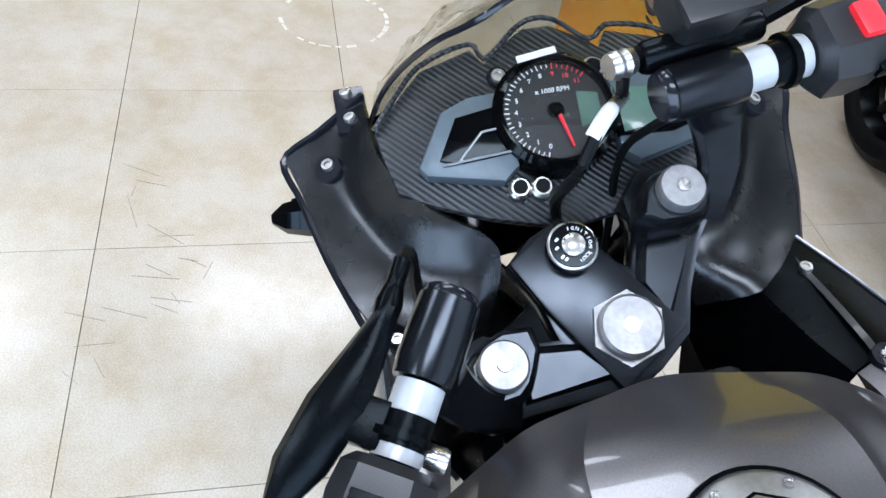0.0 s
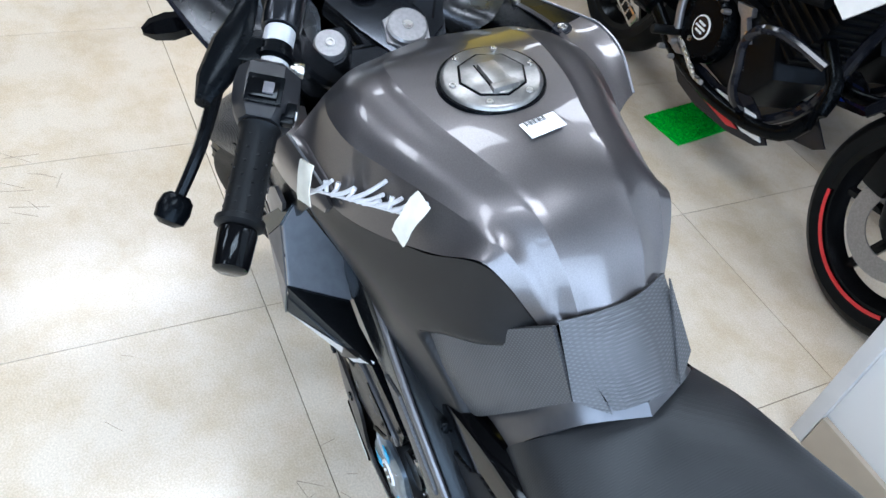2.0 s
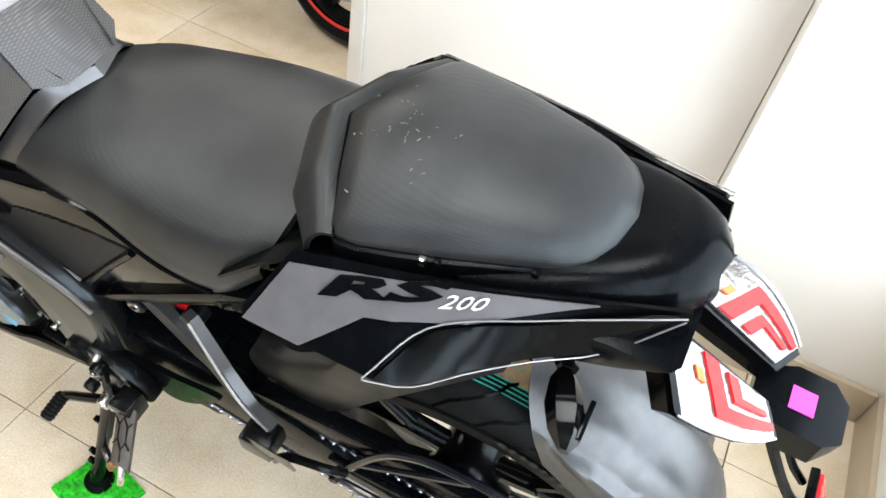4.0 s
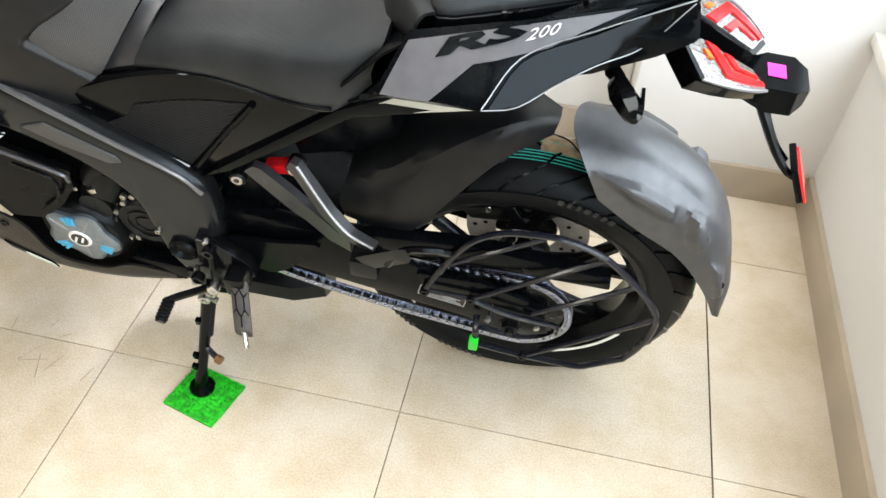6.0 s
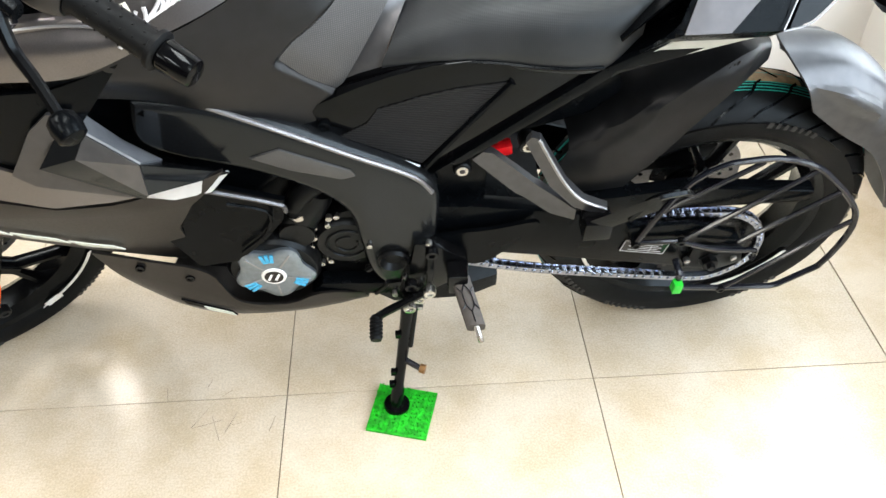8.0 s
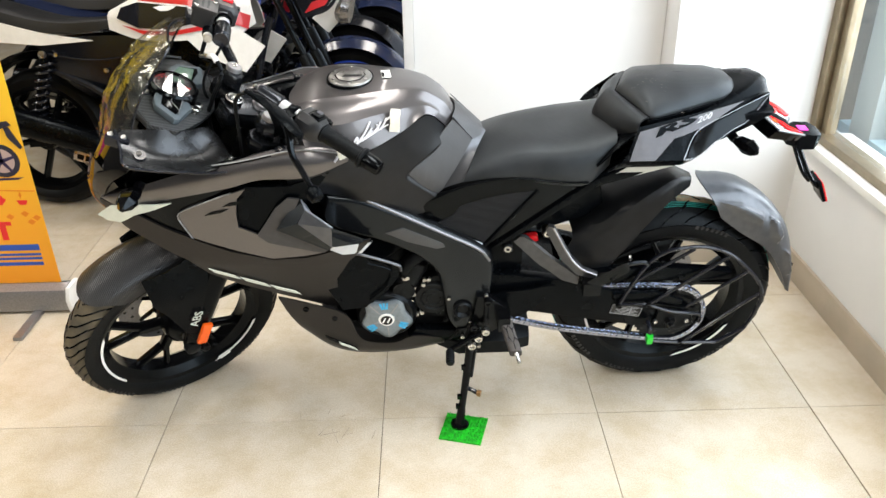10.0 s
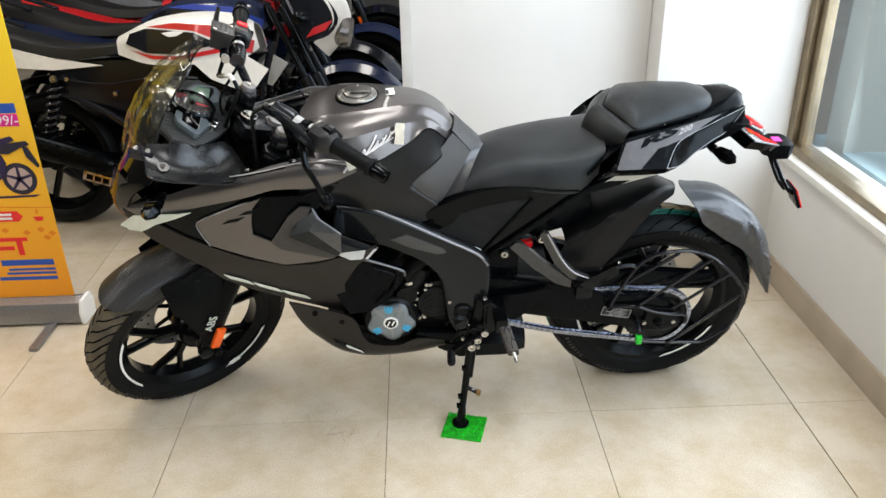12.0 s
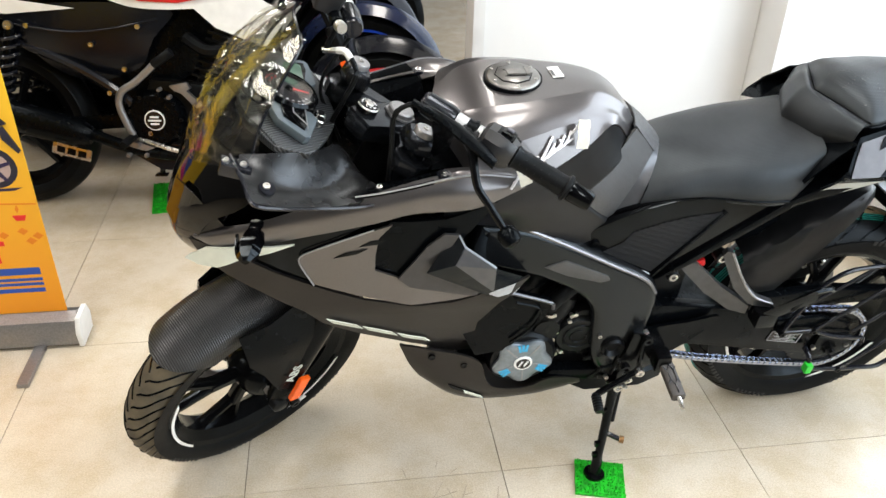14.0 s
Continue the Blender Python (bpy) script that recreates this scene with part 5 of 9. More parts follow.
# radiator side shroud
pair("radiator_shroud", patch([(-0.925, 0.60), (-0.802, 0.582), (-0.709, 0.538), (-0.718, 0.496), (-0.75, 0.452), (-0.80, 0.405), (-0.862, 0.40), (-0.905, 0.50)], lambda x, z: -0.150 + 0.06 * (x + 0.8), 0.010, 0), MATTE, bike, "matte black radiator shroud")
part("shroud_edge", tube([(-0.815, -0.160, 0.587), (-0.802, -0.160, 0.584), (-0.712, -0.155, 0.541), (-0.709, -0.154, 0.525)], 0.0038, 6, 24), TRIMM, bike)
part("shroud_rib", tube([(-0.79, -0.158, 0.555), (-0.735, -0.156, 0.527), (-0.745, -0.155, 0.48), (-0.79, -0.156, 0.435)], 0.003, 6, 20), MATTE, bike)

# ---- swingarm, chain, hugger, fender ----
pair("swingarm_beam", slab([(-0.50, 0.475), (-0.42, 0.468), (-0.27, 0.44), (0.0, 0.353), (0.055, 0.335), (0.062, 0.285), (0.03, 0.262), (-0.02, 0.262), (-0.43, 0.352), (-0.52, 0.37)], -0.118, -0.088, 0.007), MATTE, bike, "matte black swingarm")
part("swingarm_web", slab([(-0.50, 0.47), (-0.30, 0.43), (-0.33, 0.38), (-0.50, 0.38)], -0.09, 0.09, 0.01), MATTE, bike)
part("axle_block", slab([(-0.03, 0.345), (0.06, 0.325), (0.07, 0.285), (0.03, 0.265), (-0.035, 0.275)], -0.128, -0.118, 0.004), CAST, bike)
part("axle_nut", turned((RW[0], -0.122, RW[2] - 0.005), (RW[0], -0.15, RW[2] - 0.005), ((0, 0.019), (0.3, 0.019), (0.31, 0.015), (0.7, 0.015), (0.72, 0.008), (1, 0.007)), 6), CAST, bike)
for dx in (-0.035, 0.05):
    part("adjuster_bolt", hexbolt((dx, -0.128, 0.30), OUT, 0.006, 0.006), STEEL, bike)
lab = part("swingarm_label", box((-0.117, -0.1195, 0.336), (0.085, 0.0016, 0.032), 0, Matrix.Rotation(radians(12), 4, "Y")), BLACKP, bike, "black warning label with pale print")
for sx_, sz_, lx_, lz_ in ((0, 0.0145, 0.083, 0.0011), (0, -0.0145, 0.083, 0.0011), (0.041, 0, 0.0011, 0.030), (-0.041, 0, 0.0011, 0.030), (0.012, 0, 0.0009, 0.028)):
    part("print_line", box((sx_, -0.0012, sz_), (lx_, 0.0006, lz_), 0), PRINTW, lab, "", Matrix.Translation((-0.117, -0.1195, 0.336)) @ Matrix.Rotation(radians(12), 4, "Y"))
for i in range(5):
    part("print_line", box((-0.117 + 0.001, -0.1206, 0.346 - i * 0.005), (0.062 - 0.014 * (i % 2), 0.0006, 0.0011), 0, Matrix.Rotation(radians(12), 4, "Y")), PRINTW, lab)
part("chain_guard", slab([(-0.30, 0.452), (-0.068, 0.478), (0.147, 0.452), (0.15, 0.425), (-0.05, 0.425), (-0.30, 0.42)], -0.112, -0.085, 0.006), MATTE, bike, "black chain guard")
part("chain_guard", slab([(-0.16, 0.40), (-0.05, 0.405), (0.03, 0.372), (0.02, 0.345), (-0.15, 0.365)], -0.128, -0.118, 0.003), MATTE, bike)
# chain links
link_bm = join(box((0, -0.0065, 0), (0.0200, 0.0022, 0.0128), 0.002), box((0, 0.0065, 0), (0.0200, 0.0022, 0.0128), 0.002), rod((0.0072, -0.0100, 0), (0.0072, 0.0100, 0), 0.0036, seg=8), rod((-0.0072, -0.0085, 0), (-0.0072, 0.0085, 0), 0.0056, seg=8), box((0, 0, 0), (0.0145, 0.0115, 0.0085), 0.002))
link = mesh_of("link", link_bm, CHAIN)
chain = part("drive_chain", rod((-0.50, -0.108, 0.372), (-0.50, -0.088, 0.372), 0.028), CHAIN, bike, "bluish steel drive chain")
run = [(-0.50, 0.334), (-0.417, 0.301), (-0.316, 0.270), (-0.193, 0.243), (-0.10, 0.226), (-0.02, 0.212)] + [(RW[0] + 0.0955 * math.cos(radians(a)), RW[2] + 0.0955 * math.sin(radians(a))) for a in range(-80, 91, 10)] + [(-0.10, 0.405), (-0.30, 0.415), (-0.41, 0.418), (-0.50, 0.424)]
rp = spline([(x, -0.101, z) for x, z in run], 400)
acc, last = 0.0, None
for a, b in zip(rp, rp[1:]):
    acc += (b - a).length
    if acc >= 0.0159:
        acc = 0
        lo = new("link", link)
        lo.parent = chain
        lo.matrix_basis = Matrix.Translation(b) @ Matrix.Rotation(-math.atan2(b.z - a.z, b.x - a.x), 4, "Y")
# hugger over the wheel
HUGM = material("dull_black_plastic", (0.006, 0.0064, 0.007), 0.36, 0, 0.25, 40, 0.05, 500, rvary=0.08, spec=0.18)
hugger = part("rear_hugger", surf([[(-0.285, -0.088, 0.472), (-0.197, -0.09, 0.448), (-0.15, -0.09, 0.50), (-0.103, -0.088, 0.573), (-0.043, -0.08, 0.655), (0.02, -0.03, 0.668)],
                          [(-0.290, -0.092, 0.52), (-0.235, -0.096, 0.53), (-0.17, -0.096, 0.585), (-0.11, -0.092, 0.645), (-0.04, -0.078, 0.695), (0.024, -0.02, 0.68)],
                          [(-0.275, -0.086, 0.565), (-0.215, -0.088, 0.61), (-0.15, -0.086, 0.655), (-0.09, -0.08, 0.69), (-0.03, -0.06, 0.712), (0.026, -0.01, 0.684)],
                          [(-0.285, 0.06, 0.575), (-0.21, 0.06, 0.625), (-0.15, 0.06, 0.66), (-0.09, 0.05, 0.685), (-0.03, 0.03, 0.70), (0.026, 0.01, 0.684)]], 22, 15), HUGM, bike, "dull black plastic inner mudguard")
for k in range(13):
    u = k / 12
    x, y, z = -0.132 + 0.080 * u, -0.0905 + 0.0115 * u, 0.650 + 0.048 * u
    part("hugger_rib", rod((x - 0.005, y - 0.001, z - 0.009), (x + 0.004, y + 0.003, z + 0.009), 0.0013, seg=5), HUGM, hugger)
fen = surf(both([[(0.098, -0.078, 0.600), (0.16, -0.08, 0.552), (0.235, -0.08, 0.500), (0.295, -0.076, 0.42), (0.333, -0.07, 0.345)],
                               [(0.075, -0.07, 0.645), (0.165, -0.074, 0.615), (0.265, -0.074, 0.525), (0.325, -0.07, 0.405), (0.345, -0.064, 0.335)],
                               [(0.052, -0.035, 0.672), (0.165, -0.045, 0.648), (0.285, -0.045, 0.548), (0.342, -0.045, 0.405), (0.352, -0.04, 0.325)]],
                              [(0.045, 0, 0.678), (0.165, 0, 0.656), (0.288, 0, 0.555), (0.346, 0, 0.405), (0.354, 0, 0.32)]), 64, 61, 0.004)


def raised(p, outline, blend):
    """How far a place lies inside an outline in x and z: 0 at its edge, 1 from blend metres on."""
    x, z, inside, near = p.x, p.z, False, 9.0
    for (xa, za), (xb, zb) in zip(outline, outline[1:] + outline[:1]):
        if (za > z) != (zb > z) and x < (xb - xa) * (z - za) / (zb - za) + xa:
            inside = not inside
        d = Vector((xb - xa, zb - za))
        k = max(0.0, min(1.0, (Vector((x - xa, z - za))).dot(d) / d.length_squared))
        near = min(near, math.hypot(x - xa - d.x * k, z - za - d.y * k))
    k = min(1.0, near / blend)
    return k * k * (3 - 2 * k) if inside else 0.0


# pressed facets along both flanks and two dents at the lip
for v in fen.verts:
    if abs(v.co.y) > 0.025:
        k = raised(v.co, [(0.070, 0.652), (0.15, 0.640), (0.212, 0.606), (0.214, 0.566), (0.15, 0.598)], 0.014)
        k += 1.2 * raised(v.co, [(0.224, 0.600), (0.262, 0.574), (0.280, 0.534), (0.262, 0.506), (0.236, 0.540)], 0.013)
        k += 0.9 * raised(v.co, [(0.285, 0.500), (0.318, 0.470), (0.335, 0.405), (0.315, 0.395), (0.290, 0.450)], 0.013)
        k *= min(1.0, (abs(v.co.y) - 0.025) / 0.012)
        v.co += Vector((0.35, math.copysign(0.75, v.co.y), 0.5)) * (0.014 * k)
rf = part("rear_fender", fen, FENDERM, bike, "satin grey rear wheel fender with pressed facets", angle=24)
part("fender_bolt", hexbolt((0.318, -0.074, 0.44), (0.5, -0.8, 0.2), 0.007, 0.004), CAST, rf)
part("inner_fender", slab([(-0.36, 0.56), (-0.24, 0.60), (-0.20, 0.64), (-0.22, 0.735), (-0.30, 0.715), (-0.38, 0.64)], -0.055, 0.055, 0.01), MATTE, bike)
# saree guard
def on_guard(x, z):
    """A place on the guard, which leans in towards its top."""
    return (x, -0.157 + (z - 0.24) * 0.155, z)


guard = part("wheel_guard", tube([on_guard(x, z) for x, z in ((-0.144, 0.370), (-0.113, 0.437), (-0.073, 0.500), (-0.030, 0.528), (0.016, 0.536), (0.063, 0.536), (0.124, 0.516), (0.178, 0.471), (0.212, 0.434), (0.228, 0.406), (0.231, 0.370), (0.219, 0.324), (0.206, 0.296))], 0.0056, 8, 60), BLACKP, bike, "black tubular wheel guard")
part("guard_tube", tube([on_guard(x, z) for x, z in ((0.206, 0.297), (0.202, 0.288), (0.139, 0.246), (0.126, 0.243), (0.034, 0.246), (-0.05, 0.255))], 0.0056, 8), BLACKP, guard)
for a, b in (((-0.113, 0.437), (0.036, 0.532)), ((-0.066, 0.368), (0.132, 0.510)), ((0.036, 0.358), (0.184, 0.462)), ((0.040, 0.247), (0.226, 0.395)), ((-0.144, 0.371), (-0.066, 0.370))):
    part("guard_bar", rod(on_guard(*a), on_guard(*b), 0.0046, seg=8), BLACKP, guard)
part("guard_bar", tube([(-0.066, -0.138, 0.370), (-0.01, -0.140, 0.348), (0.045, -0.138, 0.335), (0.080, -0.134, 0.325), (0.084, -0.130, 0.295)], 0.0048, 8, 24), BLACKP, guard)
part("guard_bar", tube([(-0.05, -0.155, 0.255), (-0.052, -0.150, 0.290), (-0.055, -0.125, 0.300)], 0.006, 8, 10), BLACKP, guard)
part("guard_bar", rod((-0.144, -0.137, 0.370), (-0.146, -0.112, 0.365), 0.006, seg=8), BLACKP, guard)
for gx_, gz_ in ((-0.066, 0.370), (-0.144, 0.370), (0.033, 0.246)):
    part("guard_joint", hexbolt(on_guard(gx_, gz_), OUT, 0.008, 0.008), ALLOY, guard)
part("green_clip", box((-0.053, -0.160, 0.266), (0.016, 0.018, 0.026), 0.003), material("bright_green_plastic", (0.02, 0.55, 0.03), 0.35, 0, 0.1, 50), guard, "bright green plastic clip")

# ---- foot controls and stand ----
pair("heel_guard", patch([(-0.50, 0.42), (-0.426, 0.345), (-0.39, 0.356), (-0.322, 0.43), (-0.318, 0.448), (-0.39, 0.435), (-0.44, 0.43)], lambda x, z: -0.14, 0.008, 0, 36), MATTE, bike, "matte black heel guard")
part("footrest_bracket", slab([(-0.52, 0.44), (-0.49, 0.435), (-0.44, 0.395), (-0.43, 0.36), (-0.455, 0.335), (-0.50, 0.30), (-0.535, 0.33)], -0.165, -0.14, 0.005), ALLOY, bike)
part("footrest_hinge", box((-0.452, -0.185, 0.372), (0.032, 0.035, 0.045), 0.004), ALLOY, bike)
PEGM = material("worn_peg_rubber", (0.05, 0.043, 0.038), 0.6, 0, 0.25, 60, 0.2, 300)
peg = part("rider_footrest", solid([[Vector((-0.448 + 0.022 * u + 0.5 * a, -0.19 - 0.065 * u, 0.375 - 0.05 * u + b)) for a, b in ((0.03, 0.006), (0.02, 0.010), (-0.02, 0.010), (-0.03, 0.006), (-0.03, -0.006), (-0.02, -0.010), (0.02, -0.010), (0.03, -0.006))] for u in (0, 0.05, 0.5, 0.95, 1)]), PEGM, bike, "rubber-topped folding footrest")
part("footrest_pin", rod((-0.426, -0.252, 0.327), (-0.418, -0.272, 0.306), 0.005, seg=8), STEEL, peg, "bright steel feeler pin")
def on_peg(u, a):
    return (-0.448 + 0.022 * u + a, -0.19 - 0.065 * u, 0.3862 - 0.05 * u)


for pts in (((0.0, 0.0), (0.2, 0.0), (0.35, 0.007), (0.6, 0.007), (0.75, 0.0), (0.95, 0.0)), ((0.2, 0.0), (0.35, -0.007), (0.6, -0.007), (0.75, 0.0)), ((0.6, 0.007), (0.7, 0.014)), ((0.6, -0.007), (0.7, -0.014)), ((0.35, 0.007), (0.25, 0.014)), ((0.35, -0.007), (0.25, -0.014))):
    part("footrest_groove", tube([on_peg(u, a) for u, a in pts], 0.0012, 4), BLACKP, peg)
part("linkage", rod((-0.495, -0.168, 0.425), (-0.497, -0.182, 0.350), 0.006, seg=8), ALLOY, bike)
for p in ((-0.493, -0.172, 0.43), (-0.498, -0.188, 0.345), (-0.528, -0.178, 0.352), (-0.515, -0.176, 0.31)):
    part("linkage_joint", hexbolt(p, OUT, 0.011, 0.012), STEEL if p[2] < 0.35 else ALLOY, bike)
lever_g = part("gear_lever", tube([(-0.498, -0.188, 0.345), (-0.54, -0.195, 0.322), (-0.588, -0.202, 0.292), (-0.592, -0.205, 0.285)], 0.0075, 8, 10), ALLOY, bike, "black gear shift lever")
part("gear_pedal", turned((-0.590, -0.198, 0.290), (-0.592, -0.242, 0.281), ((0, 0.008), (0.1, 0.0105), (0.9, 0.0105), (1, 0.009)), 12), RUBBER, lever_g, "ribbed rubber toe peg")
for u in range(6):
    c0 = Vector((-0.590, -0.198, 0.290)).lerp(Vector((-0.592, -0.242, 0.281)), 0.15 + u * 0.14)
    dd = (Vector((-0.592, -0.242, 0.281)) - Vector((-0.590, -0.198, 0.290))).normalized() * 0.0022
    part("pedal_rib", turned(c0 - dd, c0 + dd, ((0, 0.0105), (0.5, 0.012), (1, 0.0105)), 12), RUBBER, lever_g)
STA, STB = Vector((-0.532, -0.165, 0.285)), Vector((-0.567, -0.252, 0.062))
stand = part("side_stand", turned(STA, STB, ((0, 0.012), (0.05, 0.0155), (0.12, 0.0125), (0.5, 0.0105), (0.8, 0.0095), (0.86, 0.012), (1, 0.013)), 14), GLOSS, bike, "gloss black side stand")
part("stand_pivot", hexbolt(STA + Vector((0, -0.012, 0)), OUT, 0.012, 0.012), STEEL, stand)
part("stand_spur", rod(STA.lerp(STB, 0.55), STA.lerp(STB, 0.57) + Vector((0.035, -0.02, 0.0)), 0.006, seg=8), BLACKP, stand)
part("stand_spur_tip", rod(STA.lerp(STB, 0.57) + Vector((0.032, -0.018, 0.0)), STA.lerp(STB, 0.57) + Vector((0.042, -0.022, 0.0)), 0.009, seg=8), material("brass_tip", (0.25, 0.14, 0.06), 0.4, 0.8, 0.2, 60), stand)
part("stand_foot", turned(STB + Vector((0.0, 0.0, -0.014)), STB + Vector((0.002, 0.004, 0.004)), ((0, 0.024), (0.3, 0.025), (0.55, 0.024), (0.6, 0.016), (1, 0.013)), 22), ALLOY, stand)
for u_ in (0.30, 0.66, 0.78):
    part("stand_lug", box(STA.lerp(STB, u_) + Vector((-0.013, -0.004, 0)), (0.010, 0.010, 0.014), 0.002), GLOSS, stand)
part("stand_spring", rod(STA + Vector((0.012, -0.004, 0.0)), STA.lerp(STB, 0.42) + Vector((0.012, -0.004, 0)), 0.005, seg=8), CAST, stand)
part("stand_mount", slab([(-0.57, 0.32), (-0.50, 0.33), (-0.505, 0.265), (-0.545, 0.262)], -0.155, -0.12, 0.004), ALLOY, bike)
part("muffler", solid([[Vector((x, 0.02 + w_ * a, 0.175 + h_ * b)) for a, b in ((1, 0.4), (0.6, 1), (-0.6, 1), (-1, 0.4), (-1, -0.4), (-0.6, -1), (0.6, -1), (1, -0.4))] for x, w_, h_ in ((-0.62, 0.07, 0.03), (-0.56, 0.10, 0.055), (-0.42, 0.10, 0.055), (-0.36, 0.08, 0.045))]), CAST, bike, "stubby black underbelly muffler")
# pillion footrest hanger
STRUT = material("satin_black_alloy", (0.07, 0.072, 0.077), 0.30, 0.7, 0.1, 60)
def strut_y(x, z):
    return float(np.interp(x, [-0.43, -0.34, -0.29, -0.25, -0.22], [-0.112, -0.120, -0.134, -0.146, -0.152]))


hang = part("footrest_hanger", patch([(-0.428, 0.572), (-0.412, 0.588), (-0.398, 0.586), (-0.33, 0.522), (-0.262, 0.476), (-0.262, 0.452), (-0.30, 0.458), (-0.36, 0.50)], strut_y, 0.014, 0.0, 0, 0.03), STRUT, bike, "satin black footrest hanger")
part("hanger_strut", patch([(-0.352, 0.612), (-0.345, 0.624), (-0.333, 0.622), (-0.288, 0.540), (-0.258, 0.508), (-0.218, 0.494), (-0.222, 0.478), (-0.268, 0.486), (-0.308, 0.525)], strut_y, 0.014, -0.004, 0, 0.03), STRUT, hang, "satin black hanger strut")
part("strut_edge", tube([(-0.334, -0.126, 0.621), (-0.289, -0.141, 0.541), (-0.259, -0.150, 0.509), (-0.220, -0.158, 0.494)], 0.0028, 5, 18), BRUSHED, hang, "bright strip along the strut's edge")
part("red_reservoir", box((-0.384, -0.080, 0.560), (0.044, 0.022, 0.020), 0.008, Matrix.Rotation(radians(-12), 4, "Y")), REDR, bike, "red damper reservoir")
pilpeg = part("pillion_footrest", solid([[Vector((-0.238 + 0.075 * u + a * 0.7, -0.175 - 0.02 * u, 0.475 + 0.07 * u + b)) for a, b in ((0.012, -0.016), (0.018, -0.004), (0.004, 0.016), (-0.012, 0.012), (-0.014, -0.006))] for u in (0, 0.1, 0.9, 1)]), ALLOY, bike, "folded black pillion footrest")
part("footrest_knuckle", box((-0.232, -0.16, 0.462), (0.045, 0.04, 0.04), 0.006), ALLOY, bike)
part("footrest_clip", tube([(-0.19, -0.185, 0.50), (-0.165, -0.187, 0.545), (-0.12, -0.18, 0.55), (-0.10, -0.17, 0.535)], 0.006, 6, 12), ALLOY, bike)
for p in ((-0.442, -0.112, 0.552), (-0.345, -0.112, 0.596)):
    b_ = part("subframe_bolt", turned((p[0], p[1] + 0.02, p[2]), (p[0], p[1] - 0.004, p[2]), ((0, 0.014), (0.9, 0.014), (1, 0.012)), 16), CAST, bike)
    part("bolt_ring", turned((p[0], p[1] - 0.003, p[2]), (p[0], p[1] - 0.0055, p[2]), ((0, 0.0095), (1, 0.009)), 14), STEEL, b_)
    part("bolt_socket", turned((p[0], p[1] - 0.0053, p[2]), (p[0], p[1] - 0.0062, p[2]), ((0, 0.005), (1, 0.005)), 6), BLACKP, b_)
part("inner_plate", slab([(-0.50, 0.56), (-0.44, 0.59), (-0.40, 0.55), (-0.40, 0.46), (-0.48, 0.43)], -0.09, -0.07, 0.004), MATTE, bike)

# ---- fairing ----
def fair_y(x, z):
    """The outer face of the side fairing."""
    y = float(np.interp(x, [-1.40, -1.33, -1.25, -1.15, -1.0, -0.9, -0.8, -0.76], [-0.120, -0.155, -0.176, -0.186, -0.194, -0.192, -0.178, -0.165]))
    return y + max(0, 0.60 - z) * 0.30 + max(0, z - 0.80) * 0.10


pair("lower_fairing", patch([(-1.395, 0.745), (-1.383, 0.72), (-1.346, 0.685), (-1.27, 0.640), (-1.206, 0.600), (-1.172, 0.553), (-1.103, 0.506), (-0.979, 0.446), (-0.894, 0.399), (-0.850, 0.390), (-0.868, 0.47), (-0.867, 0.513), (-0.830, 0.582), (-0.775, 0.640), (-0.867, 0.620), (-0.93, 0.607), (-1.005, 0.605), (-1.10, 0.628), (-1.184, 0.664), (-1.328, 0.736)], fair_y, 0.006, -0.003), FAIRM, bike, "satin dark grey lower fairing")
pair("black_wedge", patch([(-1.328, 0.737), (-1.21, 0.775), (-1.074, 0.807), (-1.145, 0.765), (-1.206, 0.724), (-1.186, 0.668), (-1.26, 0.70)], fair_y, 0.005, 0.004), GLOSS, bike, "gloss black fairing wedge")
chev, _c = pair("chevron_panel", patch([(-1.206, 0.724), (-1.20, 0.737), (-1.145, 0.764), (-1.042, 0.803), (-1.065, 0.775), (-1.072, 0.735), (-1.073, 0.699), (-1.033, 0.680), (-1.011, 0.656), (-0.885, 0.620), (-0.928, 0.613), (-1.004, 0.608), (-1.016, 0.610), (-1.10, 0.636), (-1.183, 0.668)], fair_y, 0.005, -0.002), PAINT, bike, "metallic grey chevron panel")
part("chevron_line", tube([(x, fair_y(x, z) - 0.004, z) for x, z in ((-1.183, 0.667), (-1.206, 0.724), (-1.20, 0.739), (-1.145, 0.766), (-1.074, 0.795))], 0.0016, 5, 30), SILVERP, chev)
for a, b in (((-1.145, 0.732), (-1.085, 0.752)), ((-1.10, 0.757), (-1.05, 0.773))):
    part("chevron_slash", patch([a, (a[0] + 0.02, a[1] + 0.012), b, (b[0] - 0.02, b[1] - 0.012)], fair_y, 0.001, -0.0035), GLOSS, chev)
pair("dark_panel", patch([(-1.045, 0.803), (-0.948, 0.803), (-0.854, 0.832), (-0.935, 0.735), (-0.972, 0.682), (-0.867, 0.624), (-1.005, 0.612), (-1.02, 0.614), (-1.076, 0.70), (-1.068, 0.769)], fair_y, 0.005, 0.006), MATTE, bike, "matte black fairing recess")
pair("fairing_liner", patch([(-1.32, 0.735), (-1.21, 0.773), (-1.074, 0.800), (-0.95, 0.80), (-0.92, 0.72), (-0.90, 0.62), (-1.0, 0.61), (-1.10, 0.63), (-1.19, 0.668)], fair_y, 0.004, 0.018), MATTE, bike, "matte black fairing liner")
pair("nose_liner", patch([(-1.34, 0.752), (-1.29, 0.835), (-1.15, 0.850), (-1.10, 0.81), (-1.20, 0.775), (-1.30, 0.745)], lambda x, z: -0.115, 0.004, 0), MATTE, bike, "matte black liner inside the nose")
SHOULDER = material("satin_scoop_shoulder", (0.052, 0.052, 0.055), 0.34, 0.5, 0.1, 60, 0.03, 700, rvary=0.04)
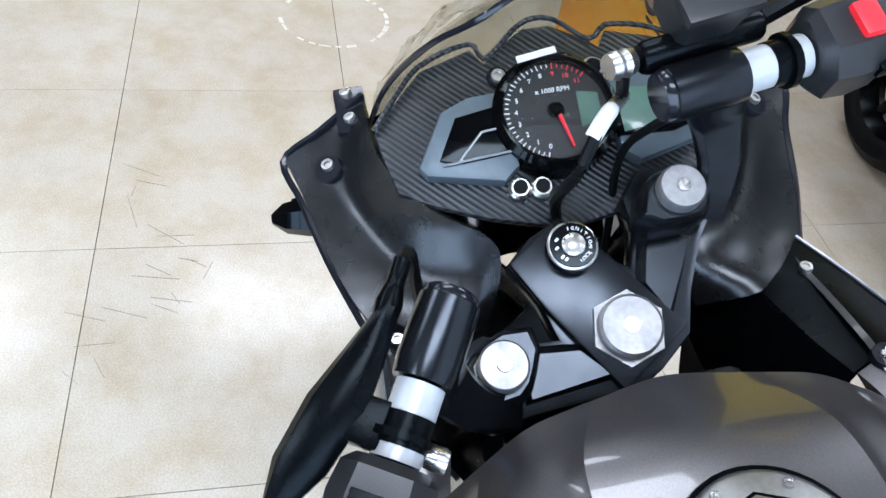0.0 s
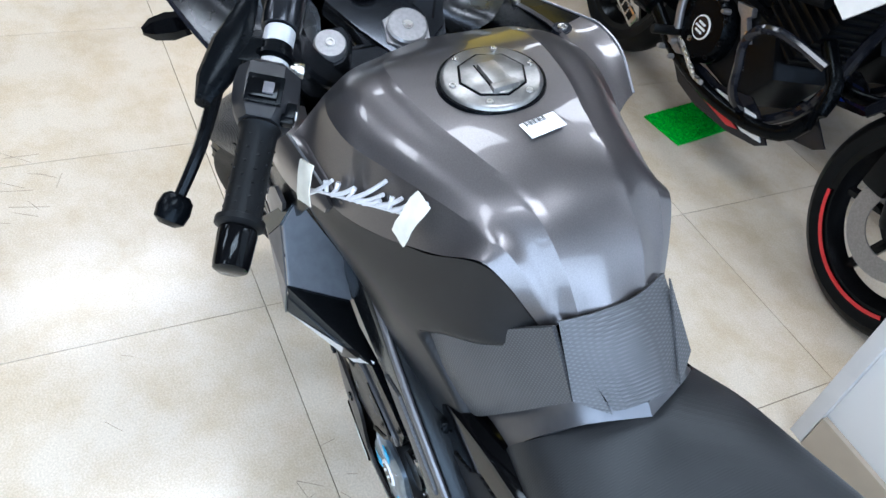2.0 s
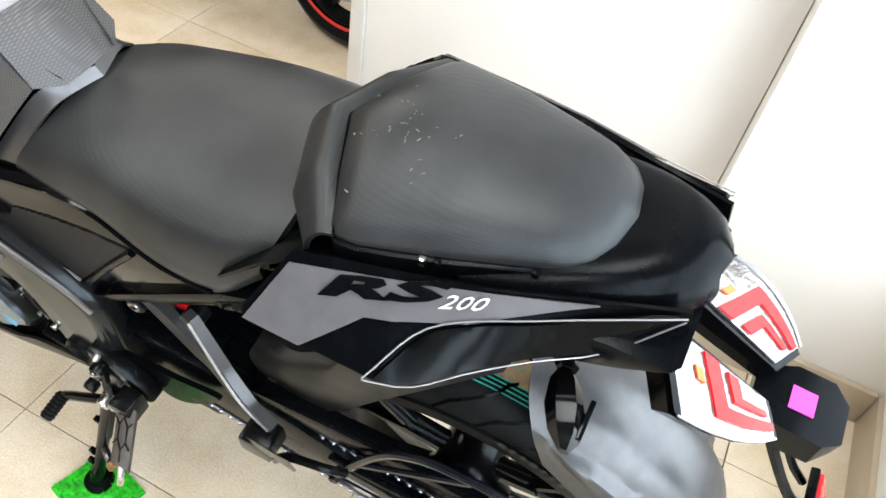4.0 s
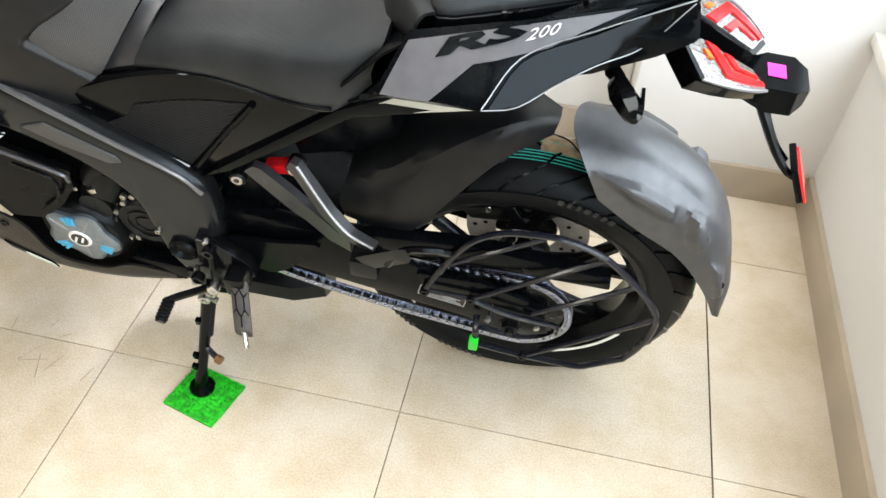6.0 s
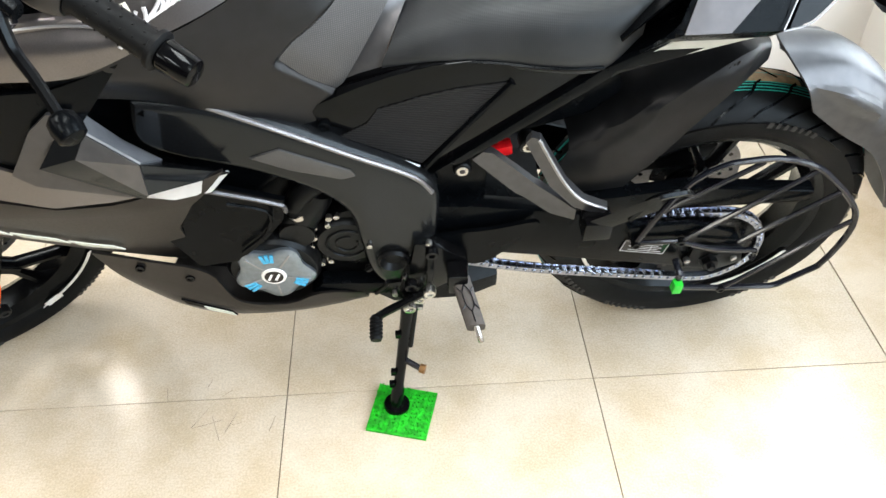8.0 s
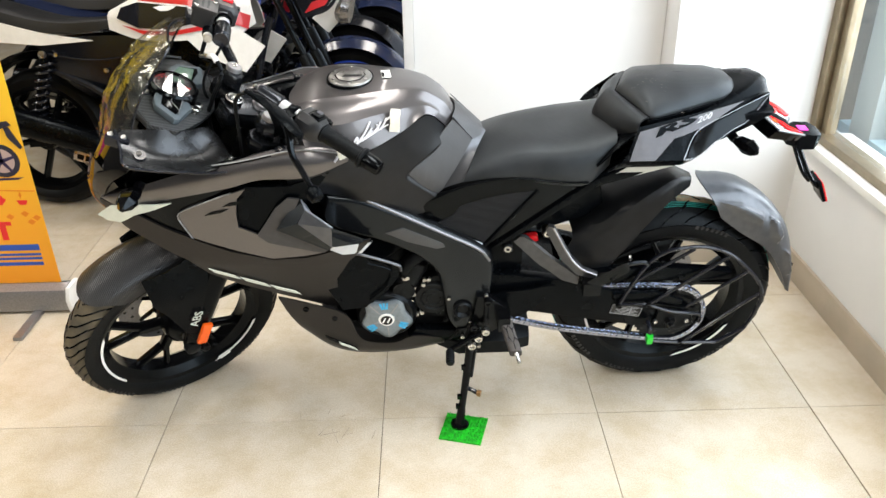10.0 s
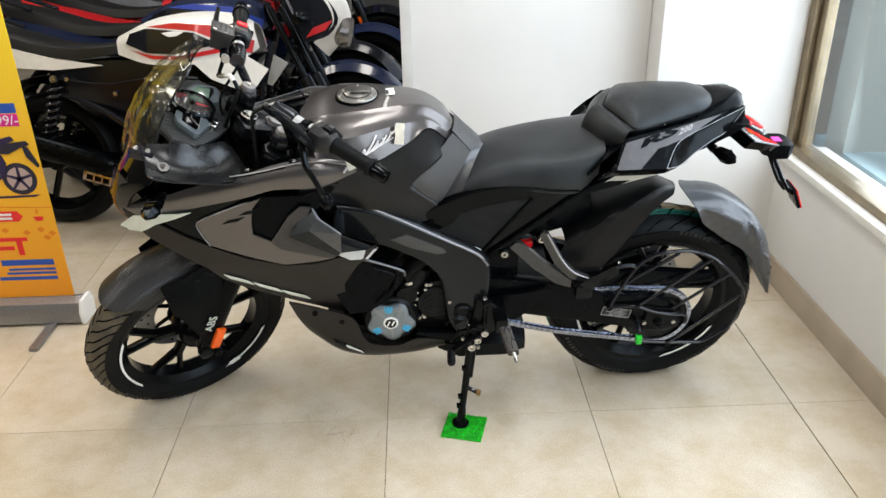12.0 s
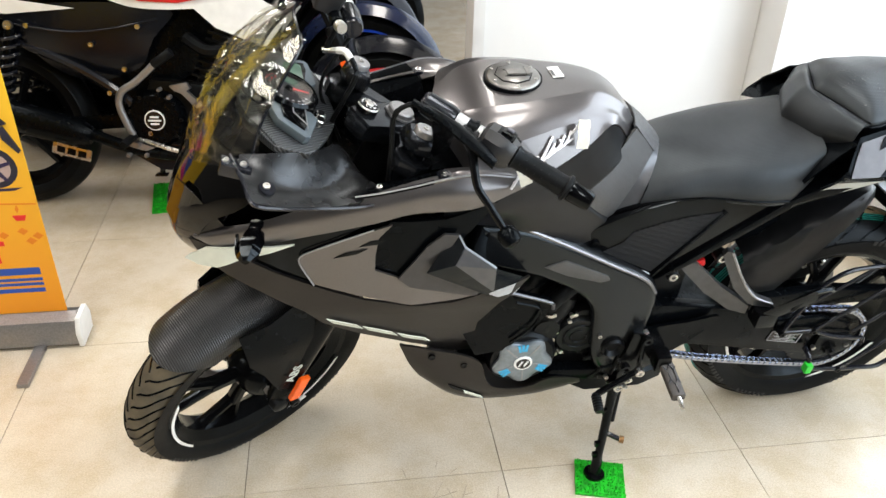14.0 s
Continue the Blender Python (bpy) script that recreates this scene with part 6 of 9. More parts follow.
pair("scoop_shoulder", patch([(-0.951, 0.780), (-0.981, 0.754), (-1.032, 0.679), (-1.010, 0.658), (-0.885, 0.621), (-0.868, 0.634), (-0.955, 0.712), (-0.925, 0.776)], fair_y, 0.005, -0.006, 0, 0.003), SHOULDER, bike, "satin grey shoulder of the air scoop")
# the scoop blade is a thin shell of flat facets
SP = dict(a=(-0.982, -0.213, 0.706), b=(-0.928, -0.180, 0.772), c=(-0.915, -0.205, 0.752), m=(-0.932, -0.218, 0.724), d=(-0.858, -0.222, 0.712), e=(-0.860, -0.229, 0.662), f=(-0.868, -0.222, 0.650), g=(-0.773, -0.155, 0.619), h=(-0.842, -0.200, 0.617), k=(-0.80, -0.172, 0.598), n=(-0.905, -0.142, 0.675), p=(-0.860, -0.150, 0.642))


def facets(faces, t):
    bm = bmesh.new()
    vs = {}
    for f in faces:
        bm.faces.new([vs.setdefault(k, bm.verts.new(SP[k])) if k not in vs else vs[k] for k in f])
    bm.verts.ensure_lookup_table()
    for v in [v for v in bm.verts if not v.link_faces]:
        bm.verts.remove(v)
    return thicken(bm, t)


pair("air_scoop", facets(("abcm", "ame", "aef", "deg"), -0.003), SATIN, bike, "satin black faceted air scoop blade")
# same scoop, upper face coloured pale in place of a reflection
pair("scoop_top", facets(("bnc", "ncd", "npd"), 0.003), SCOOPM, bike, "upper face of the scoop, bright reflection put into its colour")
pair("scoop_back", facets(("pgd",), 0.003), SATIN, bike)
pair("scoop_facet", facets(("mcde",), -0.002), TRIMM, bike, "pale satin grey scoop facet", pose(0, -0.001, 0), pose(0, 0.001, 0))
pair("scoop_tip", facets(("egkh", "feh"), -0.003), TIPM, bike, "bright faceted scoop tip")
pair("upper_fairing", surf([[(-1.375, -0.128, 0.765), (-1.273, -0.165, 0.803), (-1.197, -0.175, 0.831), (-1.097, -0.182, 0.858), (-0.977, -0.178, 0.890), (-0.925, -0.176, 0.893), (-0.81, -0.172, 0.868)],
                            [(-1.385, -0.136, 0.757), (-1.27, -0.174, 0.790), (-1.19, -0.186, 0.808), (-1.09, -0.195, 0.835), (-0.98, -0.196, 0.862), (-0.91, -0.194, 0.864), (-0.81, -0.176, 0.864)],
                            [(-1.376, -0.138, 0.750), (-1.328, -0.160, 0.738), (-1.21, -0.182, 0.775), (-1.074, -0.192, 0.807), (-1.007, -0.197, 0.828), (-0.90, -0.194, 0.830), (-0.812, -0.178, 0.858)]], 30, 9, 0.005), PAINT, bike, "metallic grey upper side fairing")
# black inner panel with its facets, then the grey tail of it
for sg, oa, ob in ((-1, (0.186, 0.188, 0.189, 0.189), (0.187, 0.180, 0.170)), (1, (0.194, 0.207, 0.217, 0.222), (0.227, 0.224, 0.205))):
    k_ = 0.004 - 0.004 * sg
    ia, ib = [v - k_ for v in (0.143, 0.147, 0.151, 0.156)], [v - k_ for v in (0.163, 0.168, 0.168)]
    sh = surf([[(x, -y, z) for x, y, z in zip((-1.104, -1.06, -1.01, -0.975), oa, (0.861, 0.868, 0.878, 0.886))],
               [(x, -(y * 0.5 + i_ * 0.5), z) for x, y, i_, z in zip((-1.077, -1.042, -0.999, -0.964), oa, ia, (0.860, 0.868, 0.878, 0.887))],
               [(x, -y, z) for x, y, z in zip((-1.058, -1.02, -0.985, -0.951), ia, (0.852, 0.861, 0.871, 0.882))]], 12, 9, 0.004)
    part("fairing_shelf", sh if sg < 0 else mirrored(sh), MATTE, bike, "matte black shelf inside the fairing")
    xo, zo = (-0.973, -0.94, -0.89, -0.83), (0.8865, 0.892, 0.889, 0.873)
    yo, yi = (oa[3],) + ob, [ia[3] + 0.001] + ib
    tr_ = surf([[(x, -y, z) for x, y, z in zip(xo, yo, zo)],
                [(x + 0.012, -(y * 0.5 + i_ * 0.5), z + 0.002) for x, y, i_, z in zip(xo, yo, yi, zo)],
                [(x + 0.024, -y, z - 0.002) for x, y, z in zip(xo, yi, zo)]], 12, 9, 0.004)
    part("fairing_trim", tr_ if sg < 0 else mirrored(tr_), PAINT, bike, "satin grey fairing trim")
    rim_ = tube([(x, -y, z + 0.001) for x, y, z in zip((-1.104, -1.06, -1.01) + xo, oa[:3] + yo, (0.861, 0.868, 0.878) + zo)], 0.0016, 6, 30)
    part("fairing_rim", rim_ if sg < 0 else mirrored(rim_), SILVERP, bike, "pale edge of the fairing")
for sg in (-1, 1):
    part("fairing_screw", hexbolt((-0.954, sg * 0.182 + 0.004 - 0.004 * sg, 0.891), (0, 0, 1), 0.0065, 0.004), STEEL, bike)
    part("screw_seat", turned((-0.954, sg * 0.182 + 0.004 - 0.004 * sg, 0.886), (-0.954, sg * 0.182 + 0.004 - 0.004 * sg, 0.8925), ((0, 0.013), (1, 0.012)), 16), BLACKP, bike)
    part("fairing_screw", hexbolt((-1.063, sg * 0.180 + 0.004 - 0.004 * sg, 0.868), (0, 0, 1), 0.006, 0.004), STEEL, bike)
PALE = material("pale_position_lamp", (0.62, 0.66, 0.58), 0.25, 0, 0.05, 40, coat=0.5)
pair("position_lamp", patch([(-1.408, 0.703), (-1.366, 0.739), (-1.31, 0.755), (-1.21, 0.769), (-1.275, 0.740), (-1.306, 0.727), (-1.351, 0.697), (-1.386, 0.692)], fair_y, 0.004, -0.011, 0, 0.01), PALE, bike, "pale position lamp strip")
for i in range(3):
    x0 = -1.165 + i * 0.068
    part("fairing_stripe", patch([(x0, 0.576 - i * 0.034), (x0 + 0.056, 0.549 - i * 0.034), (x0 + 0.068, 0.533 - i * 0.034), (x0 + 0.012, 0.560 - i * 0.034)], fair_y, 0.002, -0.009), PALE, bike, "pale reflective stripe")
# belly pan
pair("belly_pan", surf([[(-1.022, -0.15, 0.447), (-0.95, -0.158, 0.43), (-0.855, -0.16, 0.388), (-0.82, -0.16, 0.30), (-0.735, -0.155, 0.278), (-0.686, -0.15, 0.296), (-0.608, -0.14, 0.276)],
                        [(-0.998, -0.145, 0.375), (-0.93, -0.155, 0.32), (-0.86, -0.158, 0.285), (-0.80, -0.156, 0.262), (-0.735, -0.153, 0.256), (-0.68, -0.148, 0.262), (-0.605, -0.14, 0.262)],
                        [(-0.962, -0.125, 0.305), (-0.90, -0.13, 0.250), (-0.85, -0.13, 0.228), (-0.79, -0.13, 0.222), (-0.735, -0.13, 0.224), (-0.68, -0.13, 0.230), (-0.603, -0.125, 0.246)],
                        [(-0.94, -0.0, 0.27), (-0.88, 0, 0.20), (-0.84, 0, 0.185), (-0.79, 0, 0.18), (-0.735, 0, 0.18), (-0.68, 0, 0.185), (-0.603, 0, 0.20)]], 26, 13, 0.005), FAIRM, bike, "satin dark grey belly pan")
part("belly_stripe", patch([(-0.915, 0.318), (-0.84, 0.272), (-0.832, 0.258), (-0.907, 0.303)], lambda x, z: -0.157, 0.003, -0.003), GLOSS, bike)
part("belly_stripe", patch([(-0.882, 0.296), (-0.84, 0.271), (-0.833, 0.26), (-0.876, 0.284)], lambda x, z: -0.157, 0.001, -0.0045), PALE, bike, "pale reflective stripe")
for x, z in ((-0.955, 0.412), (-0.885, 0.378)):
    part("belly_screw", hexbolt((x, -0.160, z), OUT, 0.008, 0.003), GLOSS, bike)
# nose, cockpit and screen
part("nose_cowl", surf(both([[(-1.262, -0.175, 0.93), (-1.278, -0.192, 0.865), (-1.35, -0.155, 0.80), (-1.378, -0.135, 0.748), (-1.37, -0.12, 0.70), (-1.27, -0.10, 0.63)],
                             [(-1.315, -0.11, 0.925), (-1.35, -0.125, 0.86), (-1.40, -0.11, 0.80), (-1.425, -0.09, 0.735), (-1.405, -0.075, 0.68), (-1.33, -0.06, 0.62)]],
                            [(-1.345, 0, 0.925), (-1.385, 0, 0.865), (-1.425, 0, 0.80), (-1.445, 0, 0.735), (-1.43, 0, 0.675), (-1.36, 0, 0.61)]), 24, 21, 0.005), NOSEM, bike, "gloss black headlamp nose")
pair("headlamp_glass", surf([[(-1.325, -0.165, 0.80), (-1.372, -0.14, 0.765)], [(-1.375, -0.125, 0.845), (-1.415, -0.106, 0.755)], [(-1.405, -0.075, 0.84), (-1.438, -0.06, 0.76)]], 8, 9, 0.003), NOSEM, bike, "dark glossy headlamp glass")
wl, wr = pair("cockpit_wing", surf([[(-1.262, -0.247, 0.908), (-1.225, -0.234, 0.888), (-1.16, -0.218, 0.870), (-1.12, -0.204, 0.861), (-1.098, -0.194, 0.8585)],
                                [(-1.279, -0.206, 0.922), (-1.215, -0.192, 0.893), (-1.152, -0.168, 0.866), (-1.105, -0.158, 0.855), (-1.074, -0.167, 0.857)],
                                [(-1.285, -0.184, 0.933), (-1.208, -0.173, 0.912), (-1.157, -0.143, 0.889), (-1.108, -0.115, 0.862), (-1.060, -0.143, 0.850)],
                                [(-1.282, -0.166, 0.944), (-1.204, -0.160, 0.938), (-1.160, -0.128, 0.917), (-1.122, -0.074, 0.890), (-1.078, -0.098, 0.820)]], 22, 19, 0.004), WINGM, bike, "satin grey cockpit side panel")
pair("wing_edge", tube([(-1.297, -0.165, 0.943), (-1.277, -0.212, 0.922), (-1.263, -0.248, 0.906), (-1.225, -0.237, 0.886), (-1.16, -0.220, 0.868), (-1.10, -0.199, 0.850), (-1.06, -0.185, 0.845)], 0.0035, 6, 30), BLACKP, bike)
for ob_, sg in ((wl, -1), (wr, 1)):
    part("wing_screw", hexbolt((-1.243, sg * 0.207, 0.9085), (0.2, sg * 0.3, 0.93), 0.0065, 0.004), CAPM, ob_)
    part("screw_seat", turned((-1.243, sg * 0.207, 0.9035), (-1.241, sg * 0.2085, 0.9075), ((0, 0.014), (1, 0.013)), 16), BLACKP, ob_)
pair("inner_panel", surf([[(-1.10, -0.194, 0.856), (-1.085, -0.175, 0.858), (-1.058, -0.143, 0.852), (-1.0, -0.149, 0.866), (-0.951, -0.156, 0.881)], [(-1.105, -0.15, 0.835), (-1.09, -0.135, 0.83), (-1.05, -0.130, 0.82), (-1.0, -0.134, 0.83), (-0.945, -0.14, 0.85)], [(-1.105, -0.10, 0.79), (-1.09, -0.10, 0.775), (-1.04, -0.11, 0.75), (-1.0, -0.115, 0.75), (-0.94, -0.125, 0.78)]], 14, 9, 0.004), MATTE, bike, "matte black inner fairing panel")
DASH = Matrix(((0, -0.447, -0.894, -1.21), (1, 0, 0, 0), (0, -0.894, 0.447, 0.945), (0, 0, 0, 1)))
half = [(0, -0.095), (0.035, -0.09), (0.076, -0.078), (0.125, -0.057), (0.15, -0.042), (0.157, -0.012), (0.162, 0.017), (0.137, 0.046), (0.113, 0.07), (0.063, 0.085), (0.054, 0.069), (0.045, 0.078), (0.013, 0.098)]
dash = part("dashboard", slab([(-u, v) for u, v in half] + [(u, v) for u, v in reversed(half[1:])], 0.0, 0.012, 0.004), CARBON, bike, "carbon-patterned dashboard panel", DASH)
part("dash_hood", tube([(-0.162, -0.004, 0.017), (-0.137, -0.008, 0.046), (-0.113, -0.008, 0.07), (-0.063, -0.008, 0.085), (-0.054, -0.006, 0.069), (-0.013, -0.010, 0.098), (0.013, -0.010, 0.098), (0.045, -0.006, 0.074), (0.063, -0.008, 0.085), (0.113, -0.008, 0.07), (0.16, -0.004, 0.02)], 0.0026, 6, 60), CARBON, dash)
HOUS = material("blue_grey_bezel", (0.10, 0.125, 0.145), 0.4, 0.3, 0.08, 60)
for sg in (-1, 1):
    o = [(-0.130, -0.028), (-0.103, 0.020), (-0.078, 0.030), (-0.045, 0.032), (-0.045, -0.040), (-0.060, -0.052), (-0.124, -0.037)]
    i_ = [(-0.112, -0.026), (-0.092, 0.011), (-0.045, 0.018), (-0.045, -0.028), (-0.093, -0.031)]
    part("cluster_bezel", slab([(sg * u * -1, v) for u, v in o], -0.016, 0.0, 0.004), HOUS, dash, "blue-grey cluster bezel")
    part("cluster_window", slab([(sg * u * -1, v) for u, v in i_], -0.0185, -0.010, 0.001), GLOSS, dash, "smoked warning-lamp window")
LCD = material("green_lcd", (0.10, 0.17, 0.13), 0.25, 0, 0.1, 40, coat=0.8)
part("speed_display", slab([(0.05, -0.026), (0.102, -0.02), (0.088, 0.012), (0.05, 0.018)], -0.0195, -0.012, 0.001), LCD, dash, "greenish speed display")
part("window_line", tube([(-0.096, -0.0192, -0.03), (-0.072, -0.0192, -0.006), (-0.048, -0.0192, -0.004)], 0.0012, 5), SILVERP, dash)
part("window_line", tube([(-0.110, -0.0192, -0.031), (-0.047, -0.0192, -0.027)], 0.0012, 5), SILVERP, dash)
CY = 0.003
dial = part("tachometer", turned((-0.005, 0.0, CY), (-0.005, -0.026, CY), ((0, 0.056), (0.8, 0.055), (1, 0.050), (0.93, 0.046), (0.75, 0.045)), 44), GLOSS, dash, "round black tachometer")
part("dial_face", turned((-0.005, -0.012, CY), (-0.005, -0.0202, CY), ((0, 0.046), (1, 0.046)), 40), material("dial_face", (0.009, 0.0095, 0.011), 0.5, 0, 0.1, 80), dial)
FACE = -0.0206
PRT = material("dial_print", (0.85, 0.85, 0.85), 0.5)
PRR = material("dial_print_red", (0.85, 0.03, 0.05), 0.5)
for k in range(34):
    a = radians(250 - k * 6.2)
    big = k % 3 == 0
    part("dial_tick", box((-0.005 + 0.0425 * math.cos(a), FACE, CY + 0.0425 * math.sin(a)), (0.005 if big else 0.003, 0.0006, 0.0010), 0, Matrix.Rotation(-a, 4, "Y")), PRR if k > 26 else PRT, dial)
for k in range(12):
    a = radians(250 - k * 18.6)
    part("dial_number", moved(lettering(str(k), 0.0062), pose(-0.005 + 0.0345 * math.cos(a), FACE, CY + 0.0345 * math.sin(a), 90, 0, 0)), PRR if k > 8 else PRT, dial)
part("dial_print", moved(lettering("x 1000 RPM", 0.0062), pose(-0.004, FACE, CY + 0.019, 90, 0, 0)), PRT, dial)
part("gear_display", slab([(0.014, -0.016), (0.034, -0.012), (0.034, 0.014), (0.016, 0.018)], FACE - 0.0002, FACE + 0.002, 0), LCD, dial)
part("needle", tube([(-0.005, FACE - 0.002, CY + 0.004), (0.003, FACE - 0.002, CY - 0.036)], 0.0022, 5, taper=0.0012), PRR, dial, "red dial needle")
part("needle_boss", turned((-0.005, FACE, CY), (-0.005, FACE - 0.004, CY), ((0, 0.008), (1, 0.006)), 16), GLOSS, dial)
DGL = thin_sheet("dial_glass", (0.98, 0.98, 0.98), 0.03, 0.04, 0.6)
part("dial_glass", turned((-0.005, -0.0245, CY), (-0.005, -0.0255, CY), ((0, 0.047), (1, 0.046)), 40), DGL, dial)
part("dial_label", box((-0.012, -0.0265, CY + 0.052), (0.036, 0.0015, 0.006), 0, Matrix.Rotation(radians(-8), 4, "Y")), PAPER, dial, "thin white paper strip")
for u, v in ((-0.048, -0.058), (-0.029, -0.060)):
    b_ = part("trip_button", turned((u, 0, v), (u, -0.012, v), ((0, 0.0105), (0.8, 0.0105), (1, 0.008)), 18), STEEL, dash, "chrome-ringed button")
    part("button_top", turned((u, -0.010, v), (u, -0.014, v), ((0, 0.0065), (1, 0.006)), 14), RUBBER, b_)
part("warning_lamp", turned((0.041, 0, 0.045), (0.041, -0.010, 0.045), ((0, 0.010), (0.8, 0.010), (1, 0.0085)), 18), STEEL, dash)
part("lamp_face", turned((0.041, -0.009, 0.045), (0.041, -0.0105, 0.045), ((0, 0.0075), (1, 0.0075)), 16), BLACKP, dash)
for u, v in ((-0.044, 0.052), (0.018, 0.057)):
    part("dash_screw", hexbolt((u, -0.001, v), OUT, 0.007, 0.005), STEEL, dash)
    part("screw_seat", turned((u, 0.001, v), (u, -0.002, v), ((0, 0.011), (1, 0.010)), 14), BLACKP, dash)
# screen and its protective film
scr = part("windscreen", surf(both([[(-1.268, -0.165, 0.925), (-1.245, -0.145, 0.985), (-1.205, -0.112, 1.045), (-1.175, -0.075, 1.082)], [(-1.345, -0.10, 0.90), (-1.30, -0.09, 0.985), (-1.235, -0.07, 1.055), (-1.18, -0.045, 1.095)]], [(-1.385, 0, 0.87), (-1.335, 0, 0.965), (-1.255, 0, 1.055), (-1.185, 0, 1.102)]), 18, 21, 0.003), CLEAR, bike, "clear windscreen in wrinkled protective film")
film_m = thin_sheet("film", (0.93, 0.93, 0.90), 0.10, 0.06, 0.45, 0.0018, 12)
fb = surf(both([[(-1.262, -0.172, 0.912), (-1.24, -0.152, 0.985), (-1.20, -0.118, 1.05), (-1.165, -0.078, 1.09)], [(-1.352, -0.105, 0.885), (-1.308, -0.096, 0.985), (-1.243, -0.075, 1.06), (-1.178, -0.047, 1.102)]], [(-1.395, 0, 0.855), (-1.345, 0, 0.965), (-1.262, 0, 1.06), (-1.185, 0, 1.11)]), 56, 81, 0)
for v in fb.verts:
    # long folds that run up the screen, crossed by short creases
    q = Vector((v.co.x * 5 + v.co.z * 4, v.co.y * 26, v.co.z * 7))
    fold = (1 - abs(noise.noise(q))) ** 4
    crease = (1 - abs(noise.noise(Vector((v.co.x * 22, v.co.y * 60, v.co.z * 34)) + Vector((3, 1, 7))))) ** 5
    v.co += Vector((-0.6, 0, 0.5)) * (0.012 * fold + 0.004 * crease + 0.002 * noise.noise(v.co * 30) - 0.002)
part("protective_film", fb, film_m, scr, "crumpled clear plastic film", angle=25)
part("screen_trim", tube([(-1.268, -0.165, 0.925), (-1.245, -0.145, 0.985), (-1.205, -0.112, 1.045), (-1.175, -0.075, 1.082), (-1.18, -0.045, 1.095), (-1.185, 0, 1.102), (-1.18, 0.045, 1.095), (-1.175, 0.075, 1.082), (-1.205, 0.112, 1.045), (-1.245, 0.145, 0.985), (-1.268, 0.165, 0.925)], 0.0028, 6, 60), BLACKP, scr)
# mirror stays
for sg in (-1, 1):
    ms = part("mirror_mount", box((-1.290, sg * 0.178, 0.926), (0.05, 0.030, 0.022), 0.005, Matrix.Rotation(radians(20), 4, "Y")), BLACKP, bike, "bare mirror mounting bracket")
    for dx in (-0.012, 0.014):
        part("mount_screw", hexbolt((-1.290 + dx, sg * 0.180, 0.938 - dx * 0.36), (0, sg * 0.3, 1), 0.006, 0.004), STEEL, ms)
    fi = part("front_indicator", solid([[Vector((-1.268 - 0.015 * u + dx * r, sg * (0.185 + 0.092 * u), 0.818 + dz * r * 0.8 - 0.004 * u)) for dx, dz in ((1, 0.2), (0.4, 1), (-0.6, 0.8), (-1, -0.2), (-0.3, -1), (0.7, -0.7))] for u, r in ((0, 0.012), (0.12, 0.013), (0.2, 0.010), (0.32, 0.018), (0.6, 0.023), (0.85, 0.018), (1, 0.006))]), GLOSS, bike, "smoked front indicator on a black stalk")
    part("indicator_lens", box((-1.298, sg * 0.235, 0.816), (0.006, 0.04, 0.014), 0.003), GLOSS, fi)

# ---- fork and steering head ----
E1, E2 = Vector((0, 1, 0)), Vector((-math.cos(radians(RAKE)), 0, math.sin(radians(RAKE))))
CL = Matrix(((0, -AXIS.x, E2.x, STEM.x), (1, -AXIS.y, E2.y, STEM.y), (0, -AXIS.z, E2.z, STEM.z), (0, 0, 0, 1)))
SC = S @ CL
hc = [(0.0, 0.104), (0.026, 0.100), (0.031, 0.062), (0.042, 0.032), (0.066, 0.050), (0.080, 0.074), (0.108, 0.083), (0.134, 0.066), (0.139, 0.040), (0.126, 0.016), (0.100, 0.006), (0.062, -0.016), (0.036, -0.037), (0, -0.04)]
clamp = part("triple_clamp", slab([(-u, v) for u, v in reversed(hc)] + hc[1:-1], 0.0, 0.03, 0.006), CLAMPM, bike, "satin black upper fork clamp", SC @ Matrix.Translation((0, 0.02, 0)))
for sg in (-1, 1):
    part("clamp_rib", solid([[Vector((sg * u, y_, v)) for u, v in r_] for y_, r_ in ((0.002, ((0.030, -0.022), (0.034, 0.022), (0.072, 0.052), (0.098, 0.014))), (-0.006, ((0.034, -0.014), (0.038, 0.014), (0.072, 0.042), (0.090, 0.014))))]), CLAMPM, clamp)
part("clamp_web", slab([(-0.036, -0.03), (0.036, -0.03), (0.034, 0.05), (0.028, 0.098), (-0.028, 0.098), (-0.034, 0.05)], -0.008, 0.002, 0.003), CLAMPM, clamp)
part("stem_washer", turned((0, 0.002, 0), (0, -0.011, 0), ((0, 0.031), (1, 0.030)), 6), BRUSHED, clamp, "bright hexagonal stem washer")
part("stem_nut", turned((0, -0.010, 0), (0, -0.021, 0), ((0, 0.0245), (0.8, 0.0245), (1, 0.022)), 22), BRUSHED, clamp, "bright slotted stem nut")
part("nut_bore", turned((0, -0.020, 0), (0, -0.0217, 0), ((0, 0.006), (1, 0.006)), 14), STEEL, clamp)
